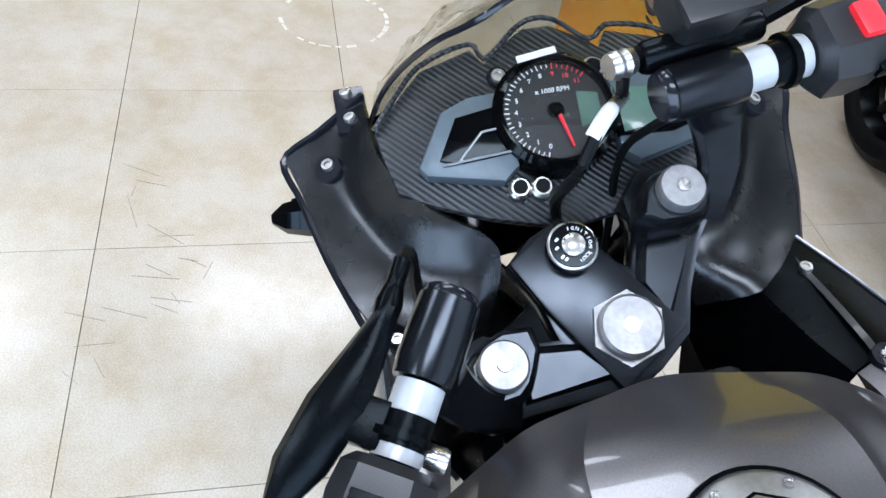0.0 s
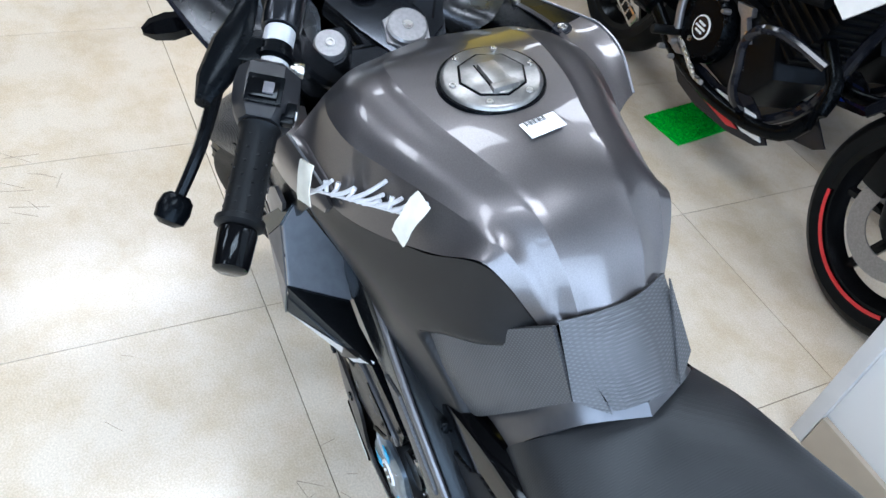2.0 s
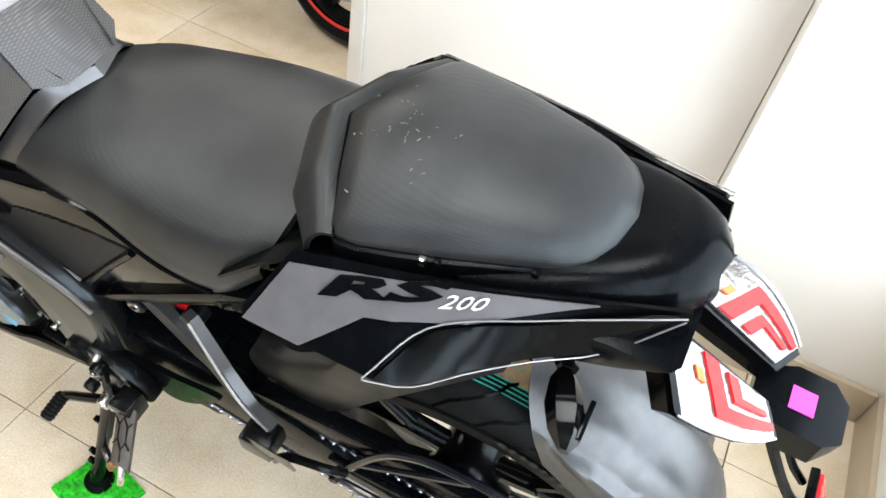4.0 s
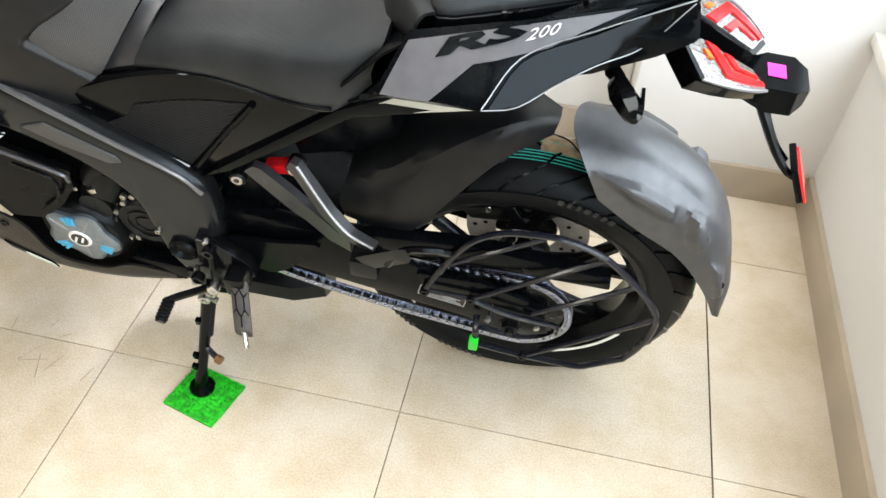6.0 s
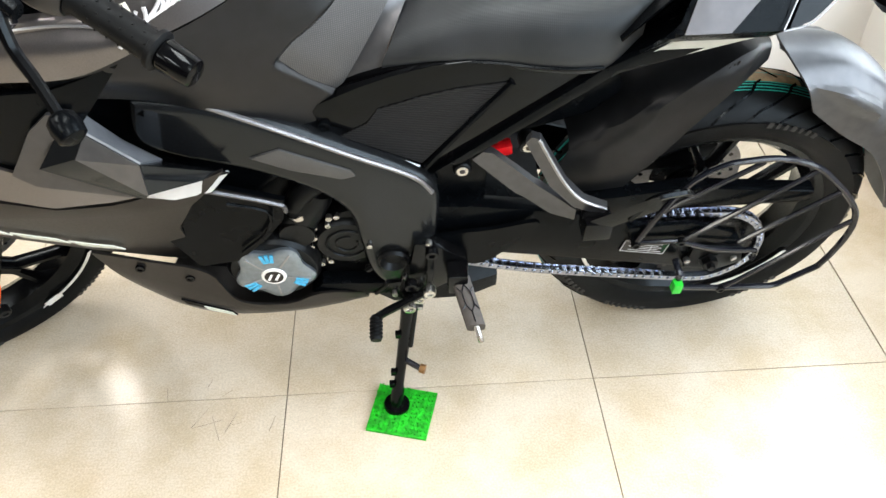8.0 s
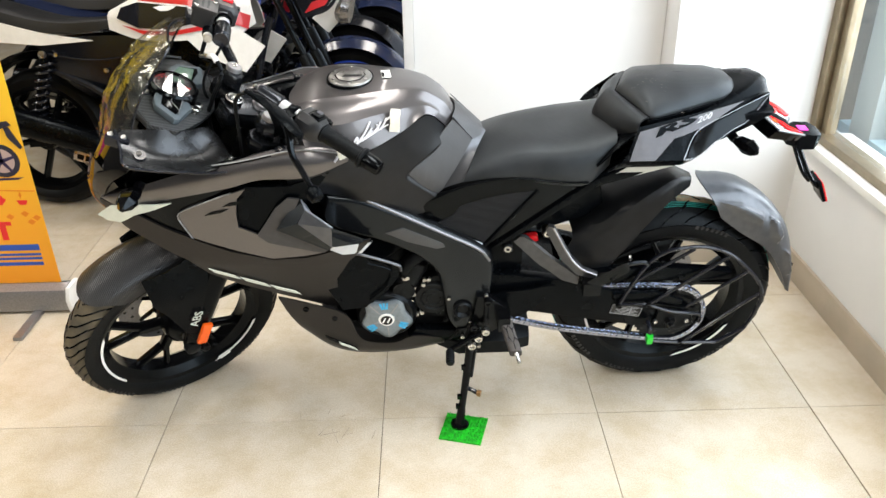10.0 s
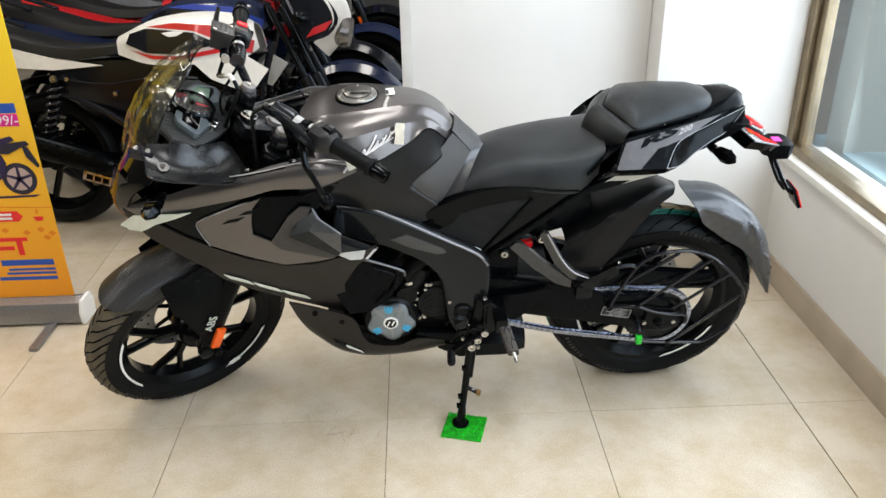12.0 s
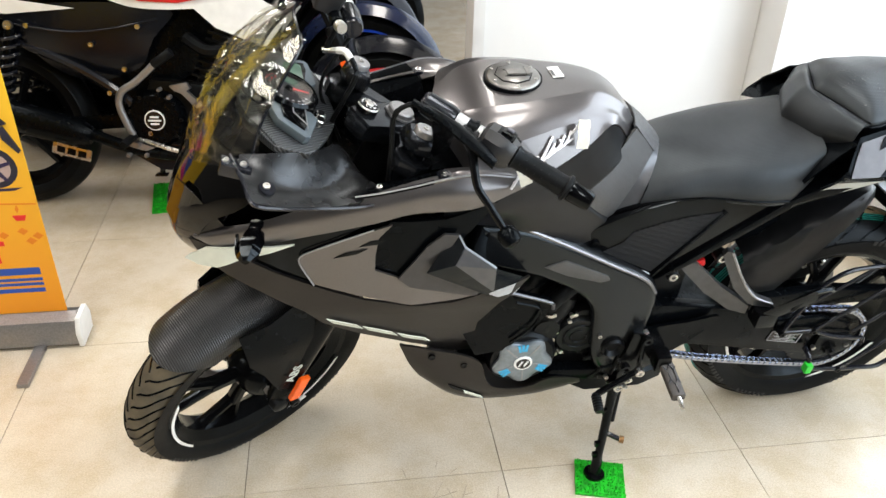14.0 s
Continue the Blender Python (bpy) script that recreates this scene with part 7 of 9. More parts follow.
for sg in (-1, 1):
    fc = part("fork_cap", turned((sg * 0.096, -0.040, 0.044), (sg * 0.096, -0.053, 0.044), ((0, 0.0182), (0.8, 0.0182), (1, 0.0165)), 26), BRUSHED, clamp, "bright aluminium fork cap")
    part("cap_screw", hexbolt((sg * 0.096, -0.053, 0.044), OUT, 0.0055, 0.003), STEEL, fc)
    lobe = [(sg * (0.096 + r_ * math.cos(radians(a_))), 0.044 + r_ * math.sin(radians(a_))) for a_, r_ in ((-76, 0.029), (-40, 0.031), (0, 0.031), (45, 0.027), (90, 0.025), (135, 0.030), (170, 0.041), (195, 0.035), (225, 0.027), (255, 0.027))]
    part("fork_tube", turned((sg * 0.096, 0.01, 0.044), (sg * 0.096, -0.02, 0.044), ((0, 0.024), (0.5, 0.0215), (1, 0.0215)), 20), MATTE, clamp)
    lc_ = Vector((sg * 0.096, 0, 0.044))
    part("fork_boss", solid([[lc_ + (Vector((u, 0, v)) - lc_) * k_ + Vector((0, y_, 0)) for u, v in lobe] for y_, k_ in ((-0.012, 0.94), (-0.014, 1.0), (-0.024, 0.99), (-0.034, 0.93), (-0.040, 0.82), (-0.042, 0.76))]), CLAMPM, clamp, "cast fork clamp lobe")
    leg = part("fork_leg", turned((sg * 0.103, 0.02, 0.045), (sg * 0.103, 0.44, 0.045), ((0, 0.0215), (0.5, 0.0215), (0.51, 0.027), (1, 0.027)), 18), MATTE, bike, "matte black fork leg", SC)
    part("fork_foot", turned((sg * 0.100, 0.42, 0.045), (sg * 0.092, 0.735, 0.04), ((0, 0.030), (0.05, 0.031), (0.8, 0.027), (0.95, 0.024), (1, 0.016)), 18), MATTE, leg)
IGM = Matrix.Translation((0.014, -0.006, 0.024)) @ Matrix.Diagonal((0.64, 1, 0.64, 1))
ig = part("ignition_lock", turned((0, 0.01, 0.076), (0, -0.016, 0.076), ((0, 0.031), (0.85, 0.0305), (1, 0.0275)), 30), GLOSS, clamp, "black ignition lock with white print", IGM)
part("key_slot", turned((0, -0.014, 0.076), (0, -0.0185, 0.076), ((0, 0.0145), (0.8, 0.0145), (1, 0.013)), 22), STEEL, ig)
part("lock_ring", turned((0, -0.0120, 0.076), (0, -0.0150, 0.076), ((0, 0.0312), (0.5, 0.0312), (1, 0.0292)), 30), STEEL, ig)
part("lock_print", moved(lettering("LOCK", 0.0065), pose(0.0, -0.0164, 0.076 - 0.0205, 90, 0, 0)), PRT, ig)
word = "IGNITION"
for k, ch in enumerate(word):
    a = radians(62 - k * 16)
    part("lock_print", moved(lettering(ch, 0.0062), pose(0.0205 * math.cos(a), -0.0164, 0.076 + 0.0205 * math.sin(a), 90, 0, 0) @ pose(0, 0, 0, 0, 0, math.degrees(a) - 90)), PRT, ig)
for a in (120, 150, 185, 200):
    part("lock_print", box((0.0205 * math.cos(radians(a)), -0.0165, 0.076 + 0.0205 * math.sin(radians(a))), (0.005, 0.0006, 0.003), 0), PRT, ig)
part("lower_clamp", slab([(-0.13, 0.0), (-0.12, 0.08), (0.12, 0.08), (0.13, 0.0), (0.0, -0.03)], 0.20, 0.235, 0.006), CAST, bike, "", SC)
part("head_tube", turned((0, 0.03, 0), (0, 0.22, 0), ((0, 0.035), (1, 0.04)), 18), CAST, bike, "", SC)
# wheel-side fork parts
AX = Vector(FW)
part("front_axle", rod(AX + Vector((0, -0.115, 0)), AX + Vector((0, 0.115, 0)), 0.013), STEEL, bike, "", S)
part("axle_end", turned(AX + Vector((0, -0.10, 0)), AX + Vector((0, -0.122, 0)), ((0, 0.022), (0.8, 0.020), (1, 0.014)), 16), CAST, bike, "", S)
part("brake_caliper", slab([(AX.x + 0.06, AX.z + 0.06), (AX.x + 0.15, AX.z + 0.07), (AX.x + 0.16, AX.z + 0.14), (AX.x + 0.08, AX.z + 0.15)], 0.05, 0.10, 0.01), CAST, bike, "", S)


def fender_ring(r, a0, a1, y):
    return arc(FW, r, a0, a1, y, 14)


ff = part("front_fender", surf(both([fender_ring(0.246, 116, 60, -0.064), fender_ring(0.292, 120, 54, -0.070), fender_ring(0.312, 126, 50, -0.048)], fender_ring(0.32, 129, 48, 0)), 24, 25, 0.003), RIBBED, bike, "carbon-patterned black front fender", S)
fy_ = lambda x, z: -0.118
pl_ = [(AX.x - 0.06, AX.z + 0.30), (AX.x + 0.09, AX.z + 0.335), (AX.x + 0.115, AX.z + 0.27), (AX.x + 0.065, AX.z + 0.13), (AX.x + 0.03, AX.z + 0.055), (AX.x - 0.005, AX.z + 0.085), (AX.x - 0.030, AX.z + 0.165), (AX.x - 0.055, AX.z + 0.215)]
g1, g2 = pair("fork_guard", patch(pl_, lambda x, z: -0.118 + max(0, z - AX.z - 0.24) * 0.35 + max(0, AX.x - x) * 0.3, 0.004, 0), MATTE, bike, "matte black fork guard", S)
RG = Matrix.Translation((AX.x + 0.030, -0.1262, AX.z + 0.135)) @ Matrix.Rotation(radians(-63), 4, "Y") @ pose(0, 0, 0, 90, 0, 0)
part("guard_print", moved(lettering("ABS", 0.034), RG), PALE, g1, "white ABS lettering")
orf = part("side_reflector", box((0, 0, 0), (0.072, 0.012, 0.026), 0.005), ORANGE, bike, "orange side reflector", SC @ Matrix.Translation((-0.132, 0.640, 0.040)) @ Matrix.Rotation(radians(90), 4, "Z"))
part("axle_bolt", hexbolt(AX + Vector((0.03, -0.120, -0.005)), OUT, 0.012, 0.012), CAST, bike, "", S)

# ---- handlebars ----
BA, BB = Vector((-0.995, -0.131, 1.012)), Vector((-0.735, -0.288, 0.905))
BD = (BB - BA).normalized()
BL = (BB - BA).length
SI = S.inverted()
RM = S @ Matrix.Diagonal((1, -1, 1, 1)) @ SI


def on_bar(s, f=0.0, u=0.0):
    """A place s of the way along the left bar, f metres ahead of it and u above."""
    up = (AXIS - BD * AXIS.dot(BD)).normalized()
    return BA + BD * (BL * s) + BD.cross(up) * f + up * u


def bar_parts(name, bm, mat, label="", parent=None, sides=(1, 1)):
    """The same part on both bars."""
    out = []
    o = bm.copy()
    if sides[0]:
        out.append(part(name, bm, mat, parent[0] if parent else bike, label))
    if sides[1]:
        o.transform(RM)
        bmesh.ops.reverse_faces(o, faces=o.faces)
        out.append(part(name, o, mat, parent[1] if parent else bike, label))
    return out


FWD = (on_bar(0, 1) - on_bar(0)).x < 0
SGN = 1 if FWD else -1
bars = bar_parts("handlebar", turned(on_bar(0.05), on_bar(0.9), ((0, 0.0105), (0.05, 0.0125), (1, 0.0125)), 16), MATTE, "black clip-on handlebar")
bar_parts("bar_clamp", turned(on_bar(0.04), on_bar(0.21), ((0, 0.017), (0.04, 0.020), (0.8, 0.0205), (1, 0.019)), 20), CLAMPM, "satin black bar clamp", bars)
bar_parts("bar_sleeve", turned(on_bar(0.215), on_bar(0.275), ((0, 0.0155), (1, 0.0155)), 18), SLEEVEM, "pale metal sleeve", bars)
bar_parts("bar_collar", turned(on_bar(0.275), on_bar(0.335), ((0, 0.0165), (1, 0.0165)), 18), MATTE, "", bars)
bar_parts("bar_sleeve", turned(on_bar(0.335), on_bar(0.36), ((0, 0.0155), (1, 0.0155)), 18), SLEEVEM, "pale metal sleeve", bars)
def blade(path, widths, thick_):
    """A cast blade along a path: widths in the plane of the bar, with rounded edges."""
    q = spline(path, 14)
    out = []
    for i, p_ in enumerate(q):
        w_ = float(np.interp(i / 13, [0, 0.35, 0.7, 1], widths))
        d_ = (q[min(i + 1, 13)] - q[max(i - 1, 0)]).normalized()
        e1_ = (BD - d_ * BD.dot(d_)).normalized()
        e2_ = d_.cross(e1_)
        out.append([p_ + e1_ * (w_ * a_) + e2_ * (thick_ * b_) for a_, b_ in ((1, 0.5), (0.75, 1), (-0.75, 1), (-1, 0.5), (-1, -0.5), (-0.75, -1), (0.75, -1), (1, -0.5))])
    return solid(out)


arm1 = on_bar(0.165, 0, -0.008)
foot1 = SC @ Vector((-0.106, 0.002, 0.020))
bar_parts("clamp_arm", blade([arm1, SC @ Vector((-0.136, -0.050, 0.052)), SC @ Vector((-0.128, -0.026, 0.034)), foot1], (0.026, 0.018, 0.015, 0.017), 0.008), CLAMPM, "satin black clamp arm", bars)
bar_parts("bar_cap", turned(on_bar(0.025), on_bar(0.045), ((0, 0.0165), (0.5, 0.0185), (1, 0.0185)), 24), BLACKP, "round black bar plug", bars)
bar_parts("bar_clamp_ring", turned(on_bar(0.31, -SGN * 0.0, 0.0) , on_bar(0.325), ((0, 0.020), (1, 0.020)), 18), MATTE, "", bars)
sw_r = [[on_bar(s, SGN * a * w_, b * h_) for a, b in ((1, 0.5), (0.6, 1), (-0.5, 1), (-1, 0.4), (-1, -0.6), (-0.5, -1), (0.6, -1), (1, -0.5))] for s, w_, h_ in ((0.365, 0.022, 0.021), (0.385, 0.029, 0.027), (0.44, 0.031, 0.028), (0.50, 0.029, 0.026), (0.535, 0.023, 0.022), (0.55, 0.020, 0.020))]
sws = bar_parts("switch_housing", solid(sw_r), SWITCHM, "matte black switch housing", bars)
bar_parts("hand_grip", turned(on_bar(0.55), on_bar(0.875), ((0, 0.0185), (0.03, 0.0205), (0.08, 0.0175), (0.5, 0.0172), (0.9, 0.0178), (0.92, 0.0225), (0.97, 0.0225), (1, 0.018)), 22), RUBBER, "black rubber grip", bars)
dots = []
random.seed(2)
for i in range(12):
    for j in range(10):
        if (i + j) % 2:
            continue
        s, a = 0.60 + 0.235 * i / 11, 2 * math.pi * j / 10
        dots.append(box(on_bar(s, 0.0168 * math.cos(a), 0.0168 * math.sin(a)), (0.0026, 0.0026, 0.0026), 0.0008))
bar_parts("grip_knob", join(*dots), RUBBER, "", bars)
bar_parts("bar_end", turned(on_bar(0.875), on_bar(1.0), ((0, 0.0165), (0.1, 0.0178), (0.8, 0.0165), (0.95, 0.0155), (1, 0.012)), 20), GLOSS, "black bar-end weight", bars)
# left switches
swl = sws[0]
UPB = (on_bar(0, 0, 1) - on_bar(0)).normalized()
FB = (on_bar(0, SGN) - on_bar(0)).normalized()
SWM = Matrix((BD, FB, UPB)).transposed().to_4x4()


def on_switch(s, f, u):
    m = SWM.copy()
    m.translation = on_bar(s, SGN * f, u)
    return m


part("beam_switch", box((0, 0, 0), (0.020, 0.026, 0.012), 0.003), GLOSS, swl, "", on_switch(0.475, 0.0, 0.026))
part("switch_well", box((0, 0, 0), (0.030, 0.034, 0.004), 0.002), MATTE, swl, "", on_switch(0.472, 0.0, 0.0262))
part("switch_cap", box((0, 0, 0), (0.012, 0.010, 0.003), 0.001), DECAL, swl, "", on_switch(0.477, -0.004, 0.033))
for f in (0.009, -0.007):
    part("switch_print", box((0, 0, 0), (0.007, 0.006, 0.0008), 0), PRT, swl, "", on_switch(0.405, f, 0.0262))
part("horn_button", box((0, 0, 0), (0.016, 0.010, 0.014), 0.003), MATTE, swl, "", on_switch(0.51, -0.026, 0.012))
part("turn_switch", box((0, 0, 0), (0.010, 0.012, 0.010), 0.002), MATTE, swl, "", on_switch(0.535, -0.024, 0.012))
part("switch_print", box((0, 0, 0), (0.006, 0.0008, 0.006), 0), PRT, swl, "", on_switch(0.515, -0.0315, 0.012))
# clutch lever
lv = part("clutch_lever", tube([on_bar(0.20, SGN * 0.035, 0.004), on_bar(0.34, SGN * 0.045, 0.0), (-0.915, -0.257, 0.925), (-0.898, -0.277, 0.902), (-0.871, -0.314, 0.868)], 0.0085, 8, 26, 0.006), ALLOY, bike, "black clutch lever")
part("lever_ball", turned((-0.879, -0.304, 0.876), (-0.862, -0.326, 0.858), ((0, 0.010), (0.15, 0.0155), (0.5, 0.0175), (0.85, 0.0155), (1, 0.008)), 18), MATTE, lv)
boot = [Vector(on_bar(u, SGN * f, h)) for u, f, h in ((0.10, 0.033, 0.006), (0.18, 0.036, 0.007), (0.30, 0.042, 0.006), (0.42, 0.050, 0.002), (0.50, 0.056, -0.004))]
part("lever_boot", solid([[p + FB * (w_ * math.cos(a)) + UPB * (0.009 * math.sin(a)) for a in np.linspace(0, 5.6, 9)] for p, w_ in zip(boot, (0.007, 0.012, 0.019, 0.017, 0.008))]), MATTE, lv, "matte black lever cover blade")
part("lever_perch", box((0, 0, 0), (0.03, 0.035, 0.02), 0.005), MATTE, bars[0], "", on_switch(0.31, 0.02, 0.0))
part("perch_bolt", hexbolt(on_bar(0.33, -SGN * 0.02, -0.004), -FB, 0.008, 0.01), STEEL, bars[0])
part("clutch_cable", tube([on_bar(0.16, SGN * 0.034, 0.006), on_bar(0.02, SGN * 0.036, 0.006), on_bar(-0.05, SGN * 0.037, -0.025), (-1.040, -0.152, 0.94), (-1.045, -0.14, 0.86)], 0.0045, 6, 24), RUBBER, bike, "black clutch cable")
part("cable_adjuster", turned(on_bar(0.13, SGN * 0.034, 0.006), on_bar(0.0, SGN * 0.036, 0.006), ((0, 0.0075), (0.3, 0.009), (0.6, 0.006), (1, 0.006)), 12), MATTE, lv)
# right switch, brake lever, fluid reservoir and brake hose
swr = sws[1]


def right(m):
    """The mirror pose on the right bar."""
    n_ = RM @ m
    n_.col[1] = -n_.col[1]
    return n_


part("kill_switch", box((0, 0, 0), (0.018, 0.026, 0.012), 0.004), material("red_switch", (0.85, 0.02, 0.03), 0.35, 0, 0.05, 40), swr, "bright red kill switch", right(on_switch(0.47, 0.0, 0.027)))
part("starter_button", box((0, 0, 0), (0.014, 0.010, 0.012), 0.003), MATTE, swr, "", right(on_switch(0.50, -0.028, 0.008)))
for f in (0.010, -0.006):
    part("switch_print", box((0, 0, 0), (0.005, 0.006, 0.0008), 0), PRT, swr, "", right(on_switch(0.405, f, 0.0262)))
res = part("fluid_reservoir", solid([[Vector((a * w_, b * w_, z_)) for a, b in ((1, 0.8), (0.8, 1), (-0.8, 1), (-1, 0.8), (-1, -0.8), (-0.8, -1), (0.8, -1), (1, -0.8))] for z_, w_ in ((-0.028, 0.021), (0.0, 0.024), (0.012, 0.026))]), SWITCHM, bike, "black brake fluid reservoir", right(on_switch(0.16, 0.048, 0.030)))
part("reservoir_lid", box((0, 0, 0.0165), (0.054, 0.056, 0.010), 0.003), SWITCHM, res)
for a, b in ((0.019, 0.019), (-0.019, -0.019)):
    part("lid_screw", hexbolt((a, b, 0.0215), (0, 0, 1), 0.0045, 0.002), STEEL, res)
for i in range(2):
    part("lid_print", box((0, 0.006 - i * 0.012, 0.0219), (0.034, 0.005, 0.0006), 0), CAST, res)
mv = [RM @ p for p in (on_bar(0.30, SGN * 0.035, 0.004), on_bar(0.42, SGN * 0.045, 0.0), on_bar(0.55, SGN * 0.055, -0.012), on_bar(0.78, SGN * 0.058, -0.02), on_bar(0.95, SGN * 0.056, -0.02))]
lvr = part("brake_lever", tube(mv, 0.0085, 8, 24, 0.006), ALLOY, bike, "black brake lever")
part("master_cylinder", rod(RM @ on_bar(0.02, SGN * 0.03, 0.002), RM @ on_bar(0.30, SGN * 0.032, 0.002), 0.012), MATTE, bike, "black brake master cylinder")
h0 = RM @ on_bar(0.0, SGN * 0.03, 0.004)
part("banjo_bolt", turned(h0, RM @ on_bar(-0.06, SGN * 0.028, 0.008), ((0, 0.009), (0.3, 0.0105), (0.5, 0.0085), (0.7, 0.0105), (1, 0.009)), 12), STEEL, bike, "steel banjo bolt")
hs = part("brake_hose", tube([h0 + Vector((0.0, -0.006, 0.002)), (-1.135, 0.022, 1.022), (-1.104, -0.002, 1.0305), (-1.088, -0.022, 1.0), (-1.113, -0.029, 0.95), (-1.135, -0.020, 0.90), (-1.14, -0.01, 0.84)], 0.0048, 8, 32), RUBBER, bike, "black rubber brake hose")
part("hose_ferrule", tube([(-1.140, 0.026, 1.0212), (-1.130, 0.018, 1.0235), (-1.117, 0.008, 1.028)], 0.0056, 8, 8), STEEL, hs, "bright hose ferrule")
part("hose_collar", tube([(-1.117, 0.008, 1.028), (-1.104, -0.002, 1.0305), (-1.096, -0.012, 1.022)], 0.0062, 8, 8), PAPER, hs, "white tagged hose collar")
part("throttle_cable", tube([(-1.085, 0.048, 1.045), (-1.110, 0.040, 1.012), (-1.143, 0.036, 0.965), (-1.15, 0.034, 0.93), (-1.137, 0.029, 0.89), (-1.12, 0.02, 0.84)], 0.0036, 8, 24), RUBBER, bike, "black throttle cable")
# logo strip and tape on the tank
def logo_y(x, z):
    return -0.172 + (x + 0.82) * 0.30 + (z - 0.875) * 0.55


LOGOM = material("bright_silver_emblem", (0.62, 0.62, 0.64), 0.3, 0.35, 0.05, 60)
def on_logo(u, v):
    """A place on the emblem: u along it, v across it, leaning forward."""
    x, z = -0.836 + 0.120 * u + 0.008 * v, 0.872 + 0.047 * u + 0.017 * v
    return (x, logo_y(x, z) - 0.004, z)


script = []
for k, (u0, u1, v0, v1) in enumerate(((0.00, 0.09, -0.5, 1.05), (0.03, 0.15, 0.95, 0.1), (0.16, 0.22, 1.0, 0.0), (0.22, 0.33, 0.0, 0.9), (0.33, 0.37, 0.9, 0.0), (0.40, 0.50, 0.0, 1.9), (0.47, 0.60, 0.0, 0.95), (0.53, 0.63, 0.0, 0.5), (0.66, 0.76, 0.1, 1.0), (0.68, 0.76, 0.95, 0.0), (0.80, 0.86, 0.0, 1.0), (0.86, 0.97, 0.75, 1.05))):
    mid_ = ((u0 + u1) / 2 + 0.02, (v0 + v1) / 2 - 0.12)
    script.append(("logo_stroke", tube([on_logo(u0, v0), on_logo(*mid_), on_logo(u1, v1)], 0.0027, 6, 8, 0.0022)))
for nm_, b_ in script:
    part(nm_, b_, LOGOM, tank)
part("logo_shadow", tube([on_logo(0.0, 0.0), on_logo(0.5, 0.0), on_logo(0.96, 0.0)], 0.0016, 6, 10), LOGOM, tank)
for o, d, ln in (((-0.822, -0.192, 0.897), (0.30, -0.30, -0.88), 0.043), ((-0.706, -0.131, 0.930), (-0.08, -0.50, -0.87), 0.050)):
    strip = box((0, 0, 0), (ln, 0.022, 0.0014), 0)
    bmesh.ops.subdivide_edges(strip, edges=strip.edges[:], cuts=4, use_grid_fill=True)
    for v in strip.verts:
        v.co.z += 0.0022 * noise.noise(v.co * 70) - 4.0 * v.co.x ** 2
        v.co.y += 0.002 * noise.noise(v.co * 90 + Vector((3, 1, 0)))
    part("tape_strip", strip, TAPE, tank, "cream masking tape strip", frame_at(o, d, (0.15, -0.85, 0.50)))

